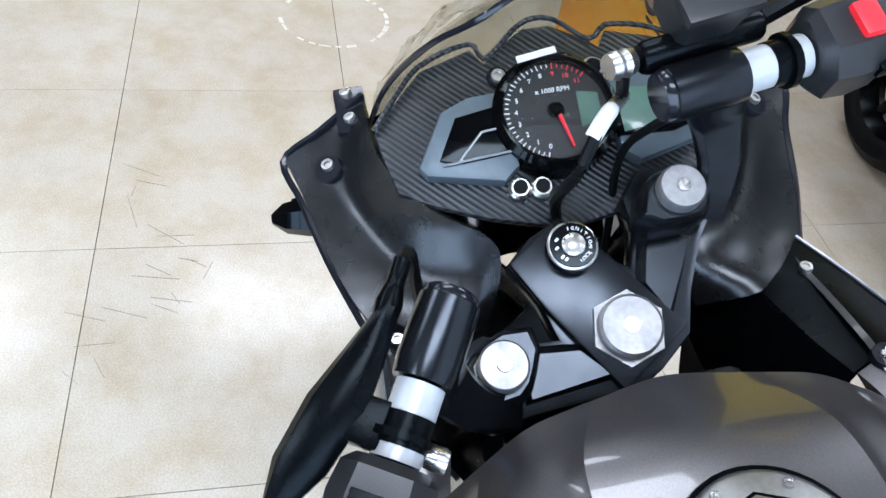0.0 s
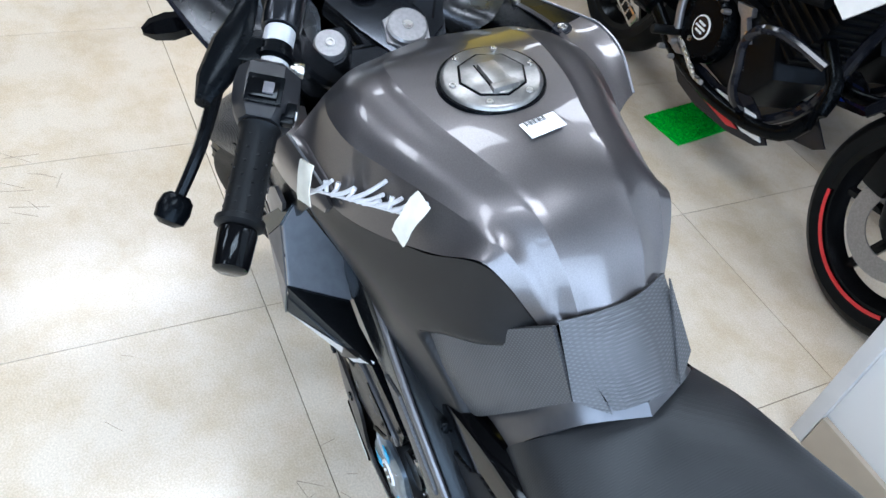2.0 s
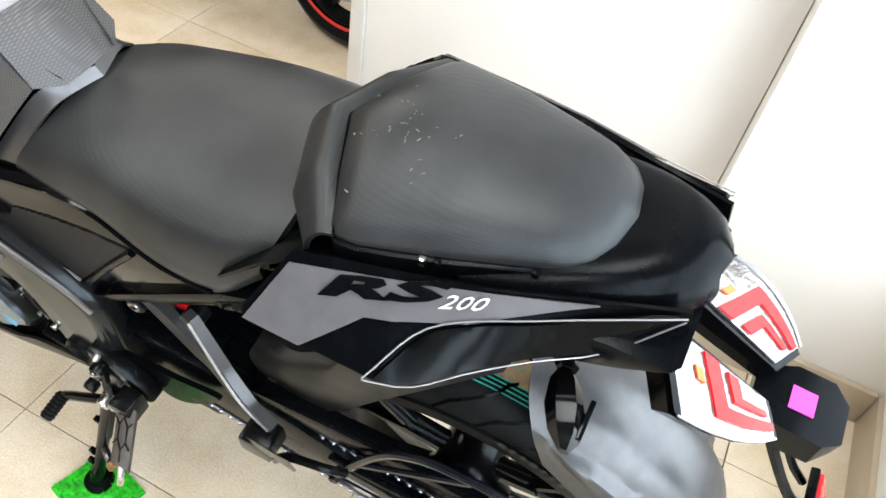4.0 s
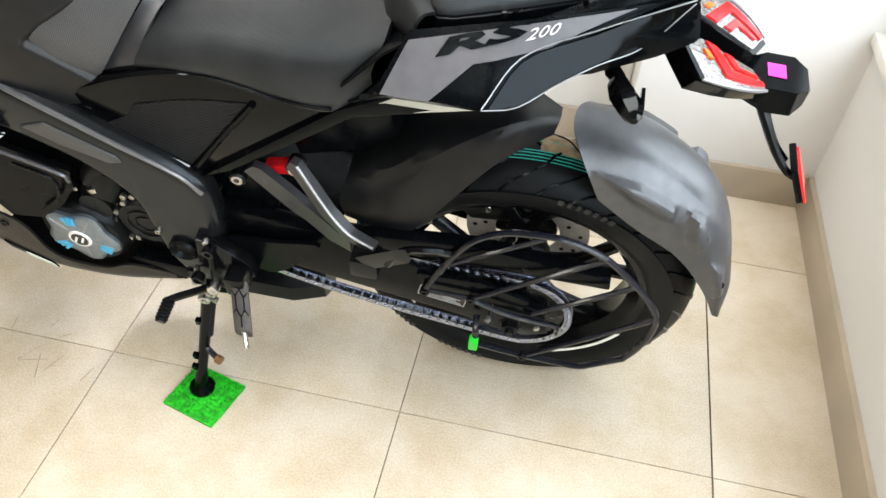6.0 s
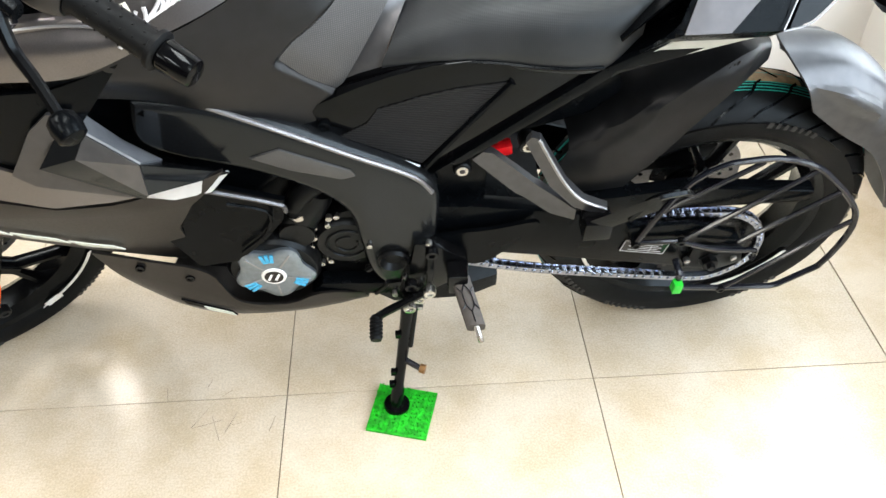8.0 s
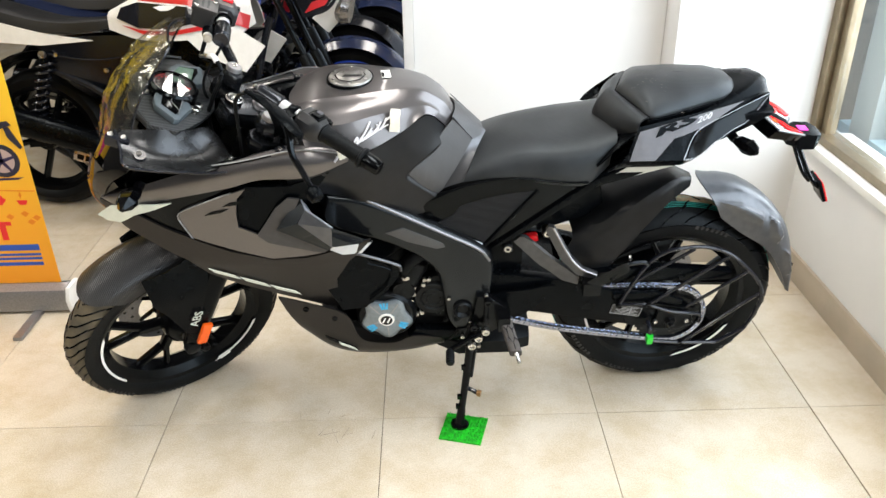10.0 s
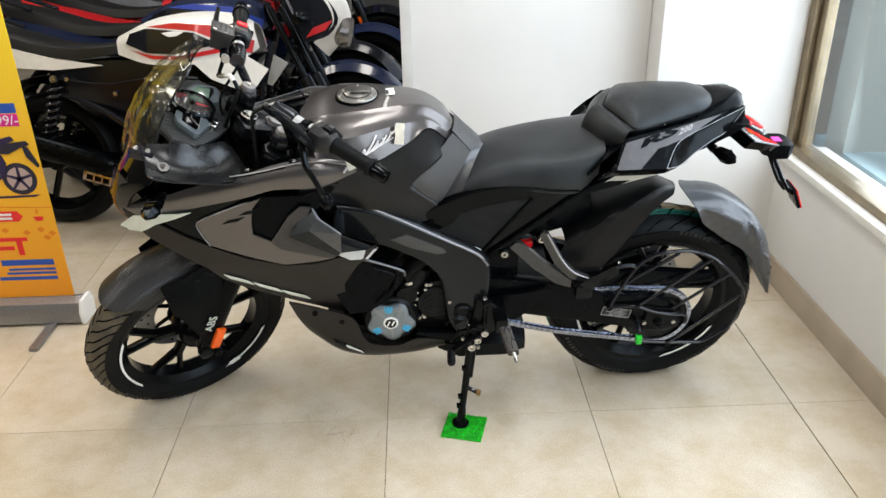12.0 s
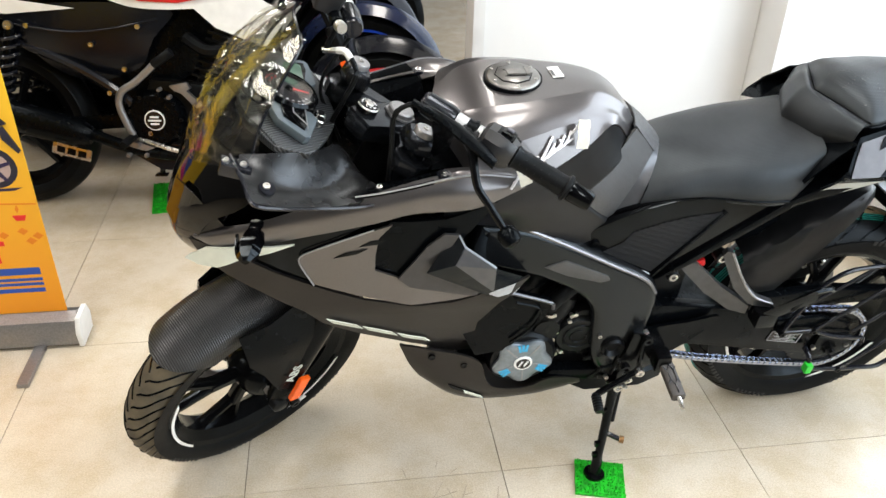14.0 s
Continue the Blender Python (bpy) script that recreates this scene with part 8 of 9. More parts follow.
# ---- roadsters parked behind ----
PANELB = material("blue_black_panel", (0.003, 0.004, 0.007), 0.25, 0, 0.1, 30, spec=0.3)
SEATD = material("roadster_seat_vinyl", (0.007, 0.007, 0.0075), 0.45, 0, 0.2, 14, 0.1, 500, spec=0.3)
def roadster(label, m, c1, c2, c3, stripe, detail=True, cowl=None, wires=False):
    """A naked commuter motorcycle: x forward, y left, z up, from the rear tyre's contact."""
    b = thing("roadster_motorcycle", label, "motorcycle", m, "roadsters in a row")

    def wh(c, R, w, rr):
        prof = [(-0.3, rr - 0.01), (-0.46, rr + 0.01), (-0.5, rr + 0.5 * (R - rr)), (-0.38, R - 0.02), (-0.2, R - 0.005), (0, R)]
        prof = prof + [(-a, q) for a, q in reversed(prof[:-1])]
        ty = part("tyre", ring_body(c, prof, w, 56), RUBBER, b)
        rp_ = [(-0.4, rr - 0.015), (-0.42, rr + 0.004), (-0.3, rr), (-0.15, rr - 0.03), (0.15, rr - 0.03), (0.3, rr), (0.42, rr + 0.004), (0.4, rr - 0.015), (0, rr - 0.04), (-0.4, rr - 0.015)]
        ri = part("rim", ring_body(c, rp_, w, 56), ALLOY, b)
        if stripe and c[0] > 1:
            for a0, a1 in ((195, 300), (20, 110)):
                o, i = arc(c, rr + 0.004, a0, a1, -w * 0.5, 18), arc(c, rr - 0.006, a0, a1, -w * 0.5, 18)
                part("rim_stripe", thicken(grid([[Vector(p) for p in o], [Vector(p) for p in i]]), 0.002), stripe, ri, "coloured rim stripe")
        for k in range(36 if wires else 0):
            a = 2 * math.pi * k / 36
            part("spoke", tube([(c[0] + 0.035 * math.cos(a + 0.5), 0.03 * (-1) ** k, c[2] + 0.035 * math.sin(a + 0.5)), (c[0] + (rr - 0.02) * math.cos(a), 0, c[2] + (rr - 0.02) * math.sin(a))], 0.0022, 4), STEEL, ri)
        for k in range(0 if wires else 6):
            a = 2 * math.pi * k / 6 + 0.2
            part("spoke", tube([(c[0] + 0.03 * math.cos(a), 0, c[2] + 0.03 * math.sin(a)), (c[0] + (rr - 0.03) * math.cos(a), 0, c[2] + (rr - 0.03) * math.sin(a))], 0.015, 6), ALLOY, ri)
        part("wheel_hub", rod((c[0], -0.06, c[2]), (c[0], 0.06, c[2]), 0.045), ALLOY, ri)
        return ri

    rc, fc = (0, 0, 0.295), (1.325, 0, 0.288)
    wh(rc, 0.295, 0.115, 0.222)
    fr = wh(fc, 0.288, 0.085, 0.222)
    part("brake_disc", ring_body((fc[0], -0.06, fc[2]), [(-0.02, 0.08), (-0.02, 0.13), (0.02, 0.13), (0.02, 0.08), (-0.02, 0.08)], 0.1, 48), BRUSHED, fr, "drilled steel brake disc")
    part("brake_caliper", box((fc[0] - 0.10, -0.065, fc[2] + 0.08), (0.07, 0.05, 0.09), 0.012), CAST, b)
    # fork, fender, headlamp
    for sg in (-1, 1):
        leg = part("fork_leg", rod((1.325, sg * 0.085, 0.288), (1.15, sg * 0.085, 0.66), 0.027), CAST, b)
        part("fork_tube", rod((1.15, sg * 0.085, 0.66), (1.02, sg * 0.085, 0.94), 0.014), ALLOY, leg)
        part("fork_reflector", box((1.20, sg * 0.118, 0.52), (0.02, 0.008, 0.06), 0.003, Matrix.Rotation(radians(-24), 4, "Y")), ORANGE, leg, "orange reflector")
    part("front_fender", surf(both([arc(fc, 0.285, 25, 150, -0.06, 12)], arc(fc, 0.335, 22, 155, 0, 12)), 18, 9, 0.004), c3, b, "painted front fender")
    part("headlamp_cowl", surf(both([[(1.20, -0.10, 0.80), (1.28, -0.085, 0.88), (1.24, -0.10, 0.98), (1.14, -0.09, 1.02)]], [(1.24, 0, 0.74), (1.34, 0, 0.86), (1.30, 0, 1.0), (1.16, 0, 1.08)]), 14, 11, 0.004), cowl or c1, b, "painted headlamp cowl")
    for sg in (-1, 1):
        ck = patch([(1.16, 0.80), (1.26, 0.83), (1.30, 0.90), (1.22, 1.0), (1.12, 0.98)], lambda x, z: -0.103 + max(0, x - 1.2) * 0.25, 0.004, 0, 24)
        part("cowl_side", ck if sg < 0 else mirrored(ck), BLACKP, b)
        cs = patch([(1.17, 0.82), (1.25, 0.85), (1.28, 0.89), (1.20, 0.86)], lambda x, z: -0.110 + max(0, x - 1.2) * 0.25, 0.003, 0)
        part("cowl_stripe", cs if sg < 0 else mirrored(cs), c2, b)
    part("headlamp", turned((1.26, 0, 0.85), (1.335, 0, 0.835), ((0, 0.05), (0.6, 0.07), (1, 0.06)), 20), LENS, b)
    part("cluster", box((1.10, 0, 1.03), (0.05, 0.15, 0.07), 0.012), GLOSS, b)
    part("handlebar", tube([(0.88, -0.36, 1.0), (0.95, -0.22, 1.02), (1.02, -0.08, 0.98), (1.02, 0.08, 0.98), (0.95, 0.22, 1.02), (0.88, 0.36, 1.0)], 0.012, 8, 24), BLACKP, b)
    for sg in (-1, 1):
        part("grip", rod((0.945, sg * 0.235, 1.018), (0.878, sg * 0.37, 1.0), 0.018), RUBBER, b)
        part("switch_pod", box((0.965, sg * 0.205, 1.02), (0.04, 0.05, 0.045), 0.01), MATTE, b)
        part("lever", tube([(0.985, sg * 0.19, 1.02), (0.98, sg * 0.27, 1.01), (0.935, sg * 0.37, 0.99)], 0.006, 6, 10), STEEL, b)
        part("indicator", turned((1.16, sg * 0.10, 0.90), (1.16, sg * 0.19, 0.90), ((0, 0.008), (0.3, 0.01), (0.5, 0.028), (0.9, 0.026), (1, 0.01)), 10), GLOSS, b)
    if detail:
        part("kill_switch", box((0.955, -0.205, 1.046), (0.018, 0.02, 0.01), 0.003), REDR, b, "red switch")
        part("fluid_reservoir", box((1.0, -0.15, 1.055), (0.05, 0.06, 0.045), 0.008), MATTE, b)
    # tank, seat, panels
    lo = [(0.45, -0.10, 0.755), (0.60, -0.15, 0.72), (0.80, -0.155, 0.72), (0.98, -0.12, 0.74), (1.04, -0.06, 0.78)]
    mi = [(0.44, -0.08, 0.81), (0.60, -0.135, 0.86), (0.80, -0.145, 0.87), (0.95, -0.11, 0.87), (1.02, -0.05, 0.86)]
    to_ = [(0.43, 0, 0.83), (0.60, 0, 0.90), (0.78, 0, 0.925), (0.93, 0, 0.915), (1.01, 0, 0.88)]
    back = pose(-0.08, 0, 0)
    part("fuel_tank", surf(both([lo, mi], to_), 22, 21, 0.004), c1, b, "glossy painted fuel tank", back)

    def ty_(x, z):
        return float(np.interp(x, [0.45, 0.6, 0.8, 0.98, 1.04], [-0.10, -0.15, -0.157, -0.125, -0.07])) + max(0, z - 0.80) * 0.20 - 0.011
    for sg in (1, -1):
        for ol, mt in (([(0.50, 0.80), (0.60, 0.765), (0.72, 0.760), (0.90, 0.80), (0.80, 0.845), (0.60, 0.862), (0.52, 0.84)], BLACKP), ([(0.60, 0.868), (0.80, 0.852), (0.93, 0.800), (1.02, 0.76), (1.03, 0.81), (0.90, 0.870), (0.72, 0.884)], c2), ([(0.52, 0.775), (0.62, 0.742), (0.74, 0.738), (0.95, 0.775), (0.93, 0.79), (0.73, 0.752), (0.62, 0.756)], c2)):
            bm_ = patch(ol, ty_, 0.002, 0)
            part("tank_decal", bm_ if sg == 1 else mirrored(bm_), mt, b, "", back)
        shr = patch([(0.78, 0.73), (1.0, 0.76), (1.10, 0.70), (1.02, 0.60), (0.86, 0.66)], lambda x, z: -0.16 + (z - 0.7) * 0.1, 0.006, 0)
        part("tank_shroud", shr if sg == 1 else mirrored(shr), c1, b, "painted tank shroud", back)
        sp = patch([(0.03, 0.715), (0.40, 0.735), (0.63, 0.705), (0.56, 0.62), (0.50, 0.52), (0.32, 0.47), (0.20, 0.52), (0.12, 0.62)], lambda x, z: -0.115 - 0.03 * math.sin(max(0, min(1, (x - 0.08) / 0.54)) * 3.1) + 1.5 * (z - 0.66) ** 2, 0.006, 0, 40)
        part("side_panel", sp if sg == 1 else mirrored(sp), PANELB, b, "blue-black side panel")
        cr_ = tube([(0.10, -0.140, 0.665), (0.30, -0.152, 0.640), (0.45, -0.150, 0.655), (0.58, -0.128, 0.685)], 0.004, 6, 14)
        part("panel_crease", cr_ if sg == 1 else mirrored(cr_), PANELB, b)
        tp = patch([(-0.40, 0.845), (-0.10, 0.79), (0.12, 0.74), (0.32, 0.715), (0.10, 0.695), (-0.15, 0.71), (-0.38, 0.785)], lambda x, z: -0.142 + max(0, -x) * 0.10, 0.006, 0)
        part("tail_panel", tp if sg == 1 else mirrored(tp), c1, b, "painted tail panel")
        part("shock_absorber", rod((0.02, sg * -0.13, 0.36), (0.10, sg * -0.13, 0.66), 0.018), MATTE, b)
        part("shock_bolt", hexbolt((0.10, sg * -0.145, 0.66), (0, -sg, 0), 0.016, 0.012), STEEL, b)
        part("shock_spring", tube([(0.025 + 0.07 * k / 72 + 0.028 * math.cos(k * 0.7), sg * -0.13 + 0.028 * math.sin(k * 0.7), 0.385 + 0.24 * k / 72) for k in range(73)], 0.0068, 6), BLACKP, b, "black coil spring")
        part("swingarm", slab([(-0.05, 0.27), (-0.05, 0.32), (0.46, 0.36), (0.46, 0.31)], sg * 0.085, sg * 0.105, 0.004), MATTE, b)
    part("seat", surf(both([[(-0.30, -0.09, 0.86), (-0.05, -0.125, 0.795), (0.18, -0.13, 0.745), (0.40, -0.10, 0.75), (0.50, -0.06, 0.79)], [(-0.29, -0.08, 0.90), (-0.05, -0.115, 0.845), (0.18, -0.115, 0.79), (0.40, -0.09, 0.79), (0.50, -0.05, 0.81)]], [(-0.29, 0, 0.91), (-0.05, 0, 0.86), (0.18, 0, 0.80), (0.40, 0, 0.80), (0.50, 0, 0.82)]), 22, 17, 0.008), SEATD, b, "long black seat", back)
    part("grab_rail", tube([(-0.15, -0.12, 0.86), (-0.34, -0.11, 0.92), (-0.42, 0, 0.93), (-0.34, 0.11, 0.92), (-0.15, 0.12, 0.86)], 0.011, 8, 20), c2 if not detail else BLACKP, b)
    part("tail_lamp", box((-0.40, 0, 0.84), (0.04, 0.10, 0.05), 0.01), REDR, b)
    part("rear_fender", surf(both([arc(rc, 0.34, 75, 165, -0.06, 10)], arc(rc, 0.37, 75, 168, 0, 10)), 14, 9, 0.004), MATTE, b)
    # engine, exhaust, frame
    part("crankcase", slab([(0.46, 0.26), (0.76, 0.24), (0.82, 0.36), (0.74, 0.46), (0.52, 0.48)], -0.11, 0.11, 0.015), CAST, b)
    eng = part("engine_cover", turned((0.56, -0.10, 0.36), (0.56, -0.155, 0.36), ((0, 0.10), (0.7, 0.098), (1, 0.085)), 30), MATTE, b, "round black engine cover with silver badge", pose(-0.02, 0, -0.013))
    part("cover_badge", turned((0.56, -0.154, 0.36), (0.56, -0.158, 0.36), ((0, 0.036), (1, 0.035)), 24), WHITEP, eng)
    part("badge_ring", turned((0.56, -0.1575, 0.36), (0.56, -0.1590, 0.36), ((0, 0.031), (1, 0.031)), 24), BLACKP, eng)
    for bz_ in (-0.012, 0.0, 0.012):
        part("badge_bar", box((0.56, -0.1600, 0.36 + bz_), (0.044 - abs(bz_) * 1.2, 0.002, 0.006), 0), WHITEP, eng)
    for a_ in range(9):
        q_ = 2 * math.pi * a_ / 9
        part("cover_bolt", hexbolt((0.56 + 0.088 * math.cos(q_), -0.150, 0.36 + 0.088 * math.sin(q_)), OUT, 0.007, 0.006), CAST, eng)
    cyl = part("cylinder", slab([(0.66, 0.44), (0.80, 0.40), (0.90, 0.62), (0.76, 0.66)], -0.075, 0.075, 0.006), CAST, b)
    for k in range(9):
        u = k / 8
        part("cooling_fin", box((0.735 + 0.09 * u, 0, 0.445 + 0.19 * u), (0.17, 0.19, 0.008), 0.002, Matrix.Rotation(radians(-22 + 40), 4, "Y")), CAST, cyl)
    part("exhaust_pipe", tube([(0.86, -0.05, 0.50), (0.98, -0.08, 0.42), (0.95, -0.11, 0.28), (0.75, -0.13, 0.22), (0.50, -0.14, 0.23), (0.30, -0.15, 0.30)], 0.021, 10, 26), MATTE, b)
    mu = part("muffler", turned((0.32, -0.155, 0.29), (-0.22, -0.165, 0.44), ((0, 0.03), (0.1, 0.05), (0.9, 0.058), (1, 0.045)), 20), MATTE, b, "black muffler")
    hs_ = part("heat_shield", box((0.30, -0.21, 0.295), (0.13, 0.008, 0.040), 0.016, Matrix.Rotation(radians(15), 4, "Y")), STEEL, mu, "slotted steel heat shield", pose(-0.035, 0, -0.045))
    for dx in (-0.034, 0.0, 0.034):
        part("slot", box((0.30 + dx, -0.2145, 0.295 - dx * 0.27), (0.027, 0.002, 0.022), 0, Matrix.Rotation(radians(15), 4, "Y")), MATTE, hs_)
    for px, pz in ((0.16, 0.66), (0.36, 0.60), (0.52, 0.66), (0.40, 0.44), (0.46, 0.52), (0.70, 0.42), (0.52, 0.30), (0.74, 0.34)):
        part("bolt", hexbolt((px, -0.150, pz), OUT, 0.009, 0.008), STEEL, b)
    part("frame_rail", tube([(0.10, -0.10, 0.60), (0.30, -0.13, 0.52), (0.46, -0.13, 0.40), (0.48, -0.12, 0.30)], 0.016, 8, 16), BLACKP, b)
    part("air_duct", tube([(0.66, -0.10, 0.62), (0.74, -0.13, 0.58), (0.84, -0.12, 0.60)], 0.022, 8, 12), RUBBER, b)
    part("kick_lever", tube([(0.461, -0.16, 0.298), (0.445, -0.17, 0.35), (0.432, -0.172, 0.41), (0.447, -0.173, 0.45), (0.492, -0.175, 0.478), (0.574, -0.178, 0.547)], 0.0125, 10, 24), BRUSHED, b, "bright kick-start lever")
    part("cylinder_stay", slab([(0.595, 0.462), (0.655, 0.475), (0.668, 0.455), (0.655, 0.445), (0.705, 0.395), (0.68, 0.385), (0.635, 0.435), (0.61, 0.445)], -0.140, -0.118, 0.005), BRUSHED, b, "bare alloy engine stay")
    for fx, fz, fs in ((0.44, 0.225, 0.009), (0.475, 0.262, 0.010), (0.60, 0.43, 0.008), (0.57, 0.455, 0.007), (0.50, 0.225, 0.008)):
        part("linkage_boss", turned((fx, -0.15, fz), (fx, -0.178, fz), ((0, fs), (0.7, fs), (1, fs * 0.7)), 12), BRUSHED, b, "bare metal boss")
    part("kick_rubber", rod((0.565, -0.178, 0.540), (0.63, -0.185, 0.585), 0.016), RUBBER, b)
    part("crash_guard", tube([(0.80, -0.12, 0.24), (0.805, -0.20, 0.30), (0.785, -0.215, 0.37), (0.765, -0.22, 0.43), (0.785, -0.215, 0.478), (0.84, -0.19, 0.495), (0.95, -0.13, 0.48)], 0.013, 8, 30), BLACKP, b, "black engine guard")
    part("footrest_plate", slab([(0.42, 0.262), (0.47, 0.272), (0.53, 0.250), (0.50, 0.238), (0.44, 0.245)], -0.160, -0.140, 0.005), BRUSHED, b, "bare alloy footrest plate")
    part("footrest", rod((0.46, -0.13, 0.29), (0.45, -0.24, 0.28), 0.014), RUBBER, b)
    part("brake_pedal", tube([(0.48, -0.15, 0.28), (0.62, -0.17, 0.24), (0.68, -0.19, 0.25)], 0.008, 6, 10), STEEL, b)
    for ol, mt in (([(0.45, 0.21), (0.50, 0.245), (0.60, 0.25), (0.68, 0.25), (0.80, 0.29), (0.85, 0.275), (0.93, 0.225), (0.90, 0.20), (0.79, 0.168), (0.64, 0.150), (0.53, 0.160)], BLACKP), ([(0.555, 0.225), (0.60, 0.226), (0.71, 0.212), (0.82, 0.197), (0.78, 0.183), (0.66, 0.186)], c2), ([(0.68, 0.236), (0.846, 0.264), (0.912, 0.220), (0.835, 0.203)], c1)):
        for sg in (1, -1):
            bm_ = patch(ol, lambda x, z: -0.118 + (0 if mt is BLACKP else -0.005), 0.006, 0)
            part("belly_cowl", bm_ if sg == 1 else mirrored(bm_), mt, b)
    part("frame_tube", tube([(1.0, 0, 0.80), (0.95, -0.03, 0.60), (0.92, -0.05, 0.35), (0.80, -0.08, 0.20)], 0.016, 8, 14), BLACKP, b)
    part("inner_body", slab([(0.10, 0.62), (0.50, 0.74), (0.98, 0.76), (0.80, 0.58), (0.46, 0.36), (0.36, 0.42)], -0.07, 0.07, 0.01), MATTE, b)
    part("chain_case", slab([(-0.08, 0.25), (-0.06, 0.38), (0.48, 0.42), (0.48, 0.28)], 0.09, 0.12, 0.01), MATTE, b)
    st = part("side_stand", rod((0.50, 0.13, 0.27), (0.42, 0.22, 0.035), 0.011), BLACKP, b)
    part("stand_foot", box((0.42, 0.222, 0.03), (0.05, 0.04, 0.012), 0.004), BLACKP, st)
    part("mirror_stalk", tube([(0.96, -0.20, 1.03), (0.98, -0.24, 1.12), (0.94, -0.30, 1.20)], 0.006, 6, 8), BLACKP, b)
    return b


NAVY = material("navy_paint", (0.012, 0.02, 0.06), 0.2, 0, 0.1, 30, coat=0.6)
SILV = material("silver_paint", (0.30, 0.33, 0.38), 0.28, 0.6, 0.08, 40, coat=0.5)


def parked(x, y, yaw=-6.0):
    return pose(x, y, 0, 0, 0, yaw) @ pose(0, 0, 0, -8.5, 0, 0)


roadster("white, red and black roadster motorcycle on a side stand", parked(-1.49, 1.53), WHITEP, REDP, BLACKP, REDP)
roadster("dark navy and blue roadster motorcycle in the row", parked(-1.53, 2.01), NAVY, BLUEP, NAVY, BLUEP, cowl=SILV)
roadster("black and red roadster motorcycle in the row", parked(-1.57, 2.50), REDP, BLACKP, BLACKP, None, cowl=BLUEP)
roadster("silver and blue roadster motorcycle in the row", parked(-1.46, 2.98), SILV, BLUEP, NAVY, None, wires=True)
roadster("blue and black roadster motorcycle at the far end", parked(-1.42, 3.62), BLUEP, BLACKP, BLACKP, None, wires=True)

# ---- mats, floor marks and tiles ----
def turf(name, m, sx, sy, label):
    """A square of artificial turf: a backing with rows of short tufts."""
    t = thing(name, label, "mat", m, "turf mats")
    part("backing", box((0, 0, 0.004), (sx, sy, 0.006), 0.001), GREENM, t)
    bm = bmesh.new()
    rnd = random.Random(3)
    n_x, n_y = int(sx / 0.0085), int(sy / 0.0085)
    for i in range(n_x):
        for j in range(n_y):
            for q in range(3):
                p = Vector(((i + 0.5) / n_x * sx - sx / 2 + rnd.uniform(-0.002, 0.002), (j + 0.5) / n_y * sy - sy / 2 + rnd.uniform(-0.002, 0.002), 0.006))
                a = rnd.uniform(0, 6.28)
                d = Vector((math.cos(a), math.sin(a), 0)) * 0.0026
                tip = p + Vector((rnd.uniform(-0.004, 0.004), rnd.uniform(-0.004, 0.004), rnd.uniform(0.005, 0.009)))
                bm.faces.new((bm.verts.new(p + d), bm.verts.new(p - d), bm.verts.new(tip)))
    tagged(part("tuft", bm, GREENM, t), kind="stuff")
    return t


turf("turf_mat", pose(0.222, -0.056, 0.0, 0, 0, -15), 0.115, 0.106, "square of bright green artificial turf under the side stand")
turf("turf_mat", pose(-0.97, 1.50, 0.0, 0, 0, 8), 0.16, 0.24, "square of bright green artificial turf under a roadster's stand")
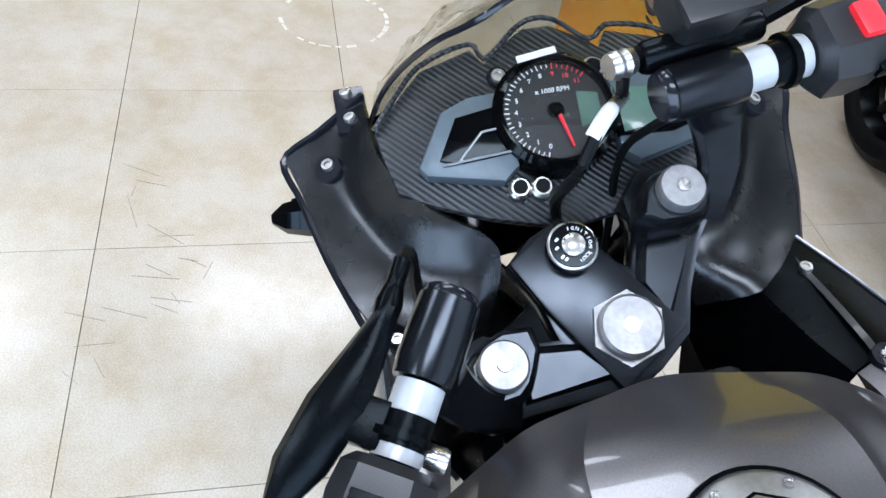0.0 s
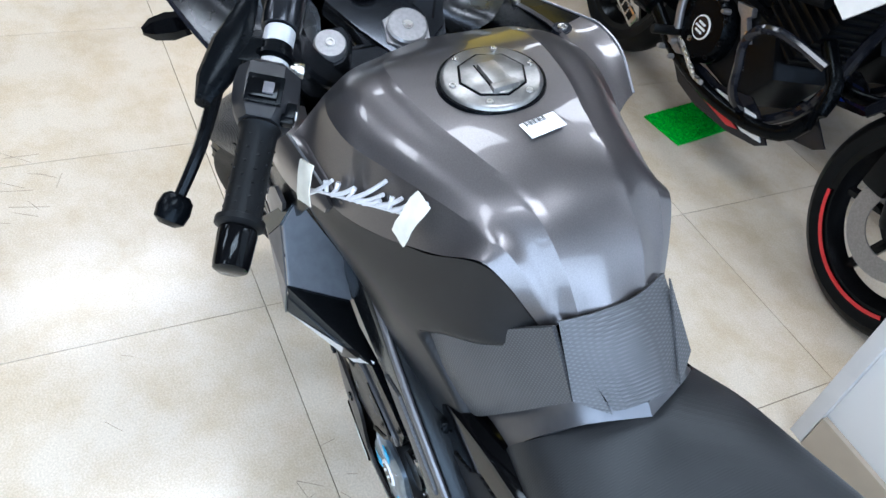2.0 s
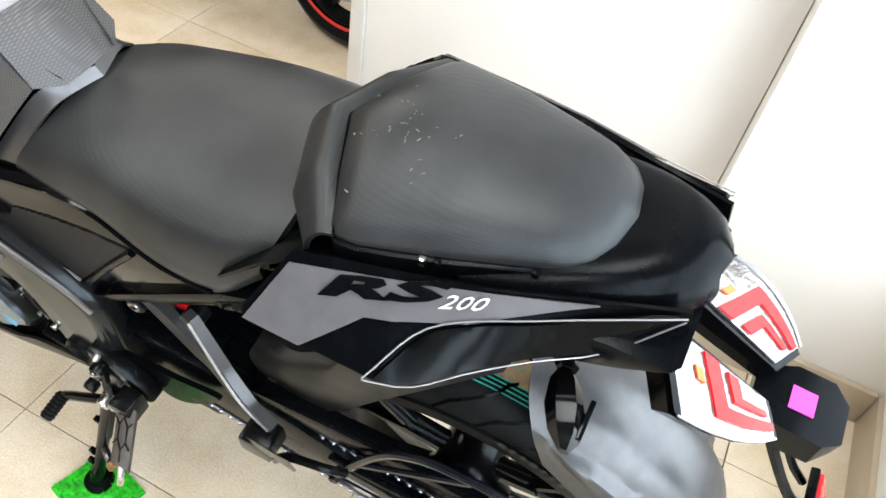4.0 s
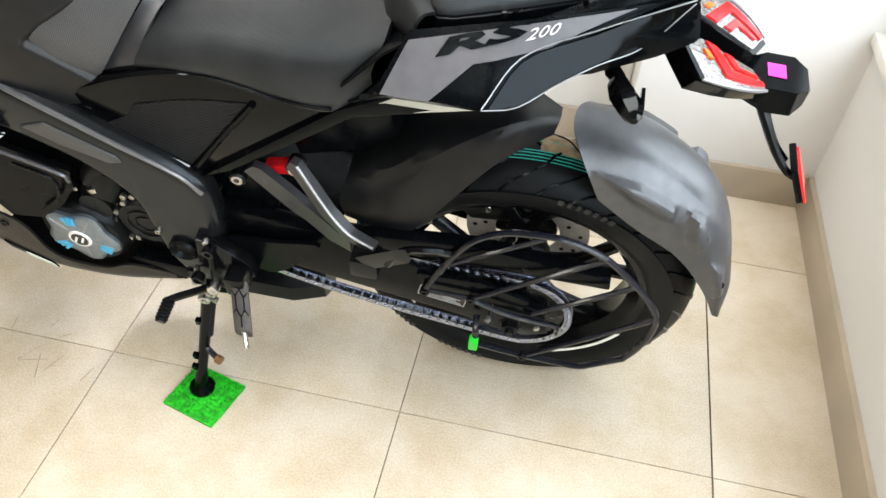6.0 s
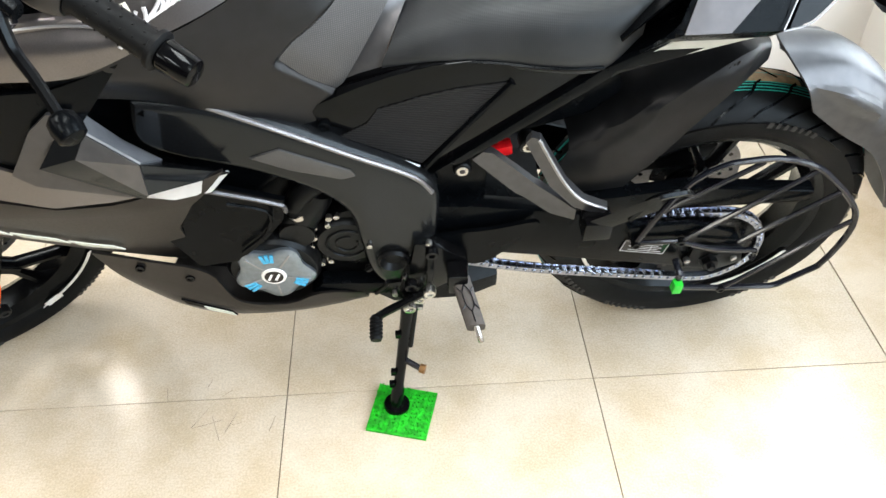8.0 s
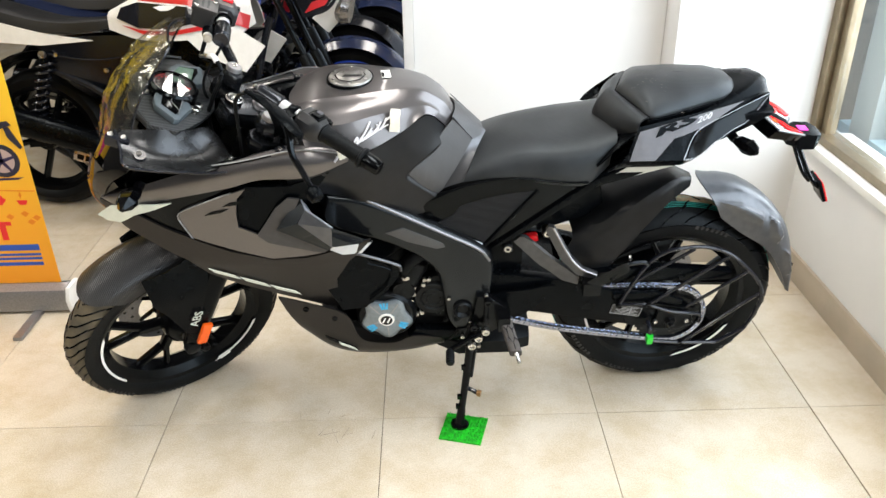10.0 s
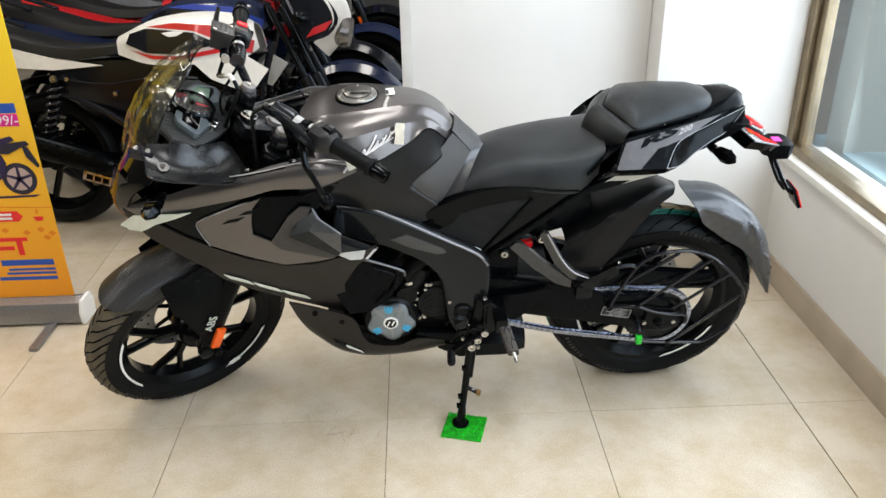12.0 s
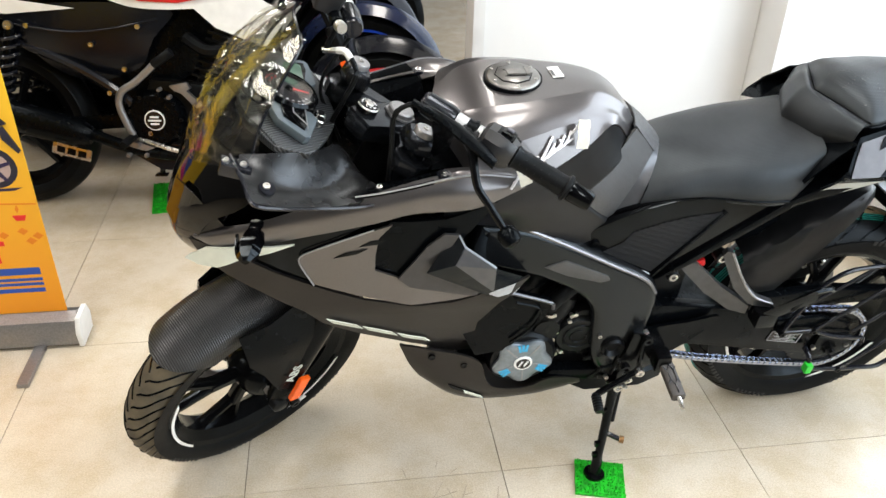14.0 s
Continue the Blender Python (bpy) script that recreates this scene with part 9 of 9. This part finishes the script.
# scratches and a dried ring on the tiles
MARK = material("scuff_mark", (0.30, 0.25, 0.19), 0.6, 0, 0.3, 60)
random.seed(12)
marks = []
for c, n_, ln in (((-0.13, -0.01), 9, 0.06), ((-0.9, -0.55), 5, 0.10), ((-1.12, -0.42), 9, 0.13), ((-1.35, -0.5), 5, 0.12), ((-0.5, -0.35), 2, 0.05)):
    for k in range(n_):
        a = random.gauss(0.9, 0.5)
        p = Vector((c[0] + random.uniform(-0.12, 0.12), c[1] + random.uniform(-0.07, 0.07), 0.0007))
        d = Vector((math.cos(a), math.sin(a), 0)) * random.uniform(0.3, 1) * ln * 0.5
        marks.append(tube([p - d, p + d * 0.1 + d.orthogonal().normalized() * 0.004 * 0, p + d], 0.0006, 4))
tagged(part("floor_scratch", join(*marks), MARK, None), "thin dark scuffs on the floor tiles", "scratches", kind="stuff")
RINGM = material("dried_paint", (0.72, 0.68, 0.58), 0.7, 0, 0.1, 30)
rg = []
for k in range(26):
    a = 2 * math.pi * k / 26
    if random.random() < 0.25:
        continue
    rg.append(box((-2.20 + 0.17 * math.cos(a), -0.0 + 0.17 * math.sin(a), 0.0004), (random.uniform(0.012, 0.04), random.uniform(0.006, 0.016), 0.0012), 0, Matrix.Rotation(a + 1.57, 4, "Z")))
tagged(part("floor_stain", join(*rg), RINGM, None), "broken ring of dried pale paint on the floor", "stain", kind="stuff")
tile_bm = bmesh.new()
g_ = T / 2 - 0.0009
top = [tile_bm.verts.new((sx * (g_ - 0.0003), sy * (g_ - 0.0003), 0)) for sx, sy in ((-1, -1), (1, -1), (1, 1), (-1, 1))]
bot = [tile_bm.verts.new((sx * g_, sy * g_, -0.0003)) for sx, sy in ((-1, -1), (1, -1), (1, 1), (-1, 1))]
base = [tile_bm.verts.new((sx * g_, sy * g_, -0.008)) for sx, sy in ((-1, -1), (1, -1), (1, 1), (-1, 1))]
tile_bm.faces.new(top)
for i in range(4):
    j = (i + 1) % 4
    tile_bm.faces.new((bot[i], bot[j], top[j], top[i]))
    tile_bm.faces.new((base[i], base[j], bot[j], bot[i]))
tile_me = mesh_of("tile", tile_bm, TILE, 20)
for ix in range(-10, 3):
    for iy in range(-9, 12):
        to = new("tile", tile_me)
        to.parent = floor
        to.location = ((ix + 0.5) * T, (iy + 0.5) * T, random.uniform(-0.0002, 0.0002))
        if ix == 2:
            to.scale.x = 0.475
            to.location.x = 2 * T + 0.1445
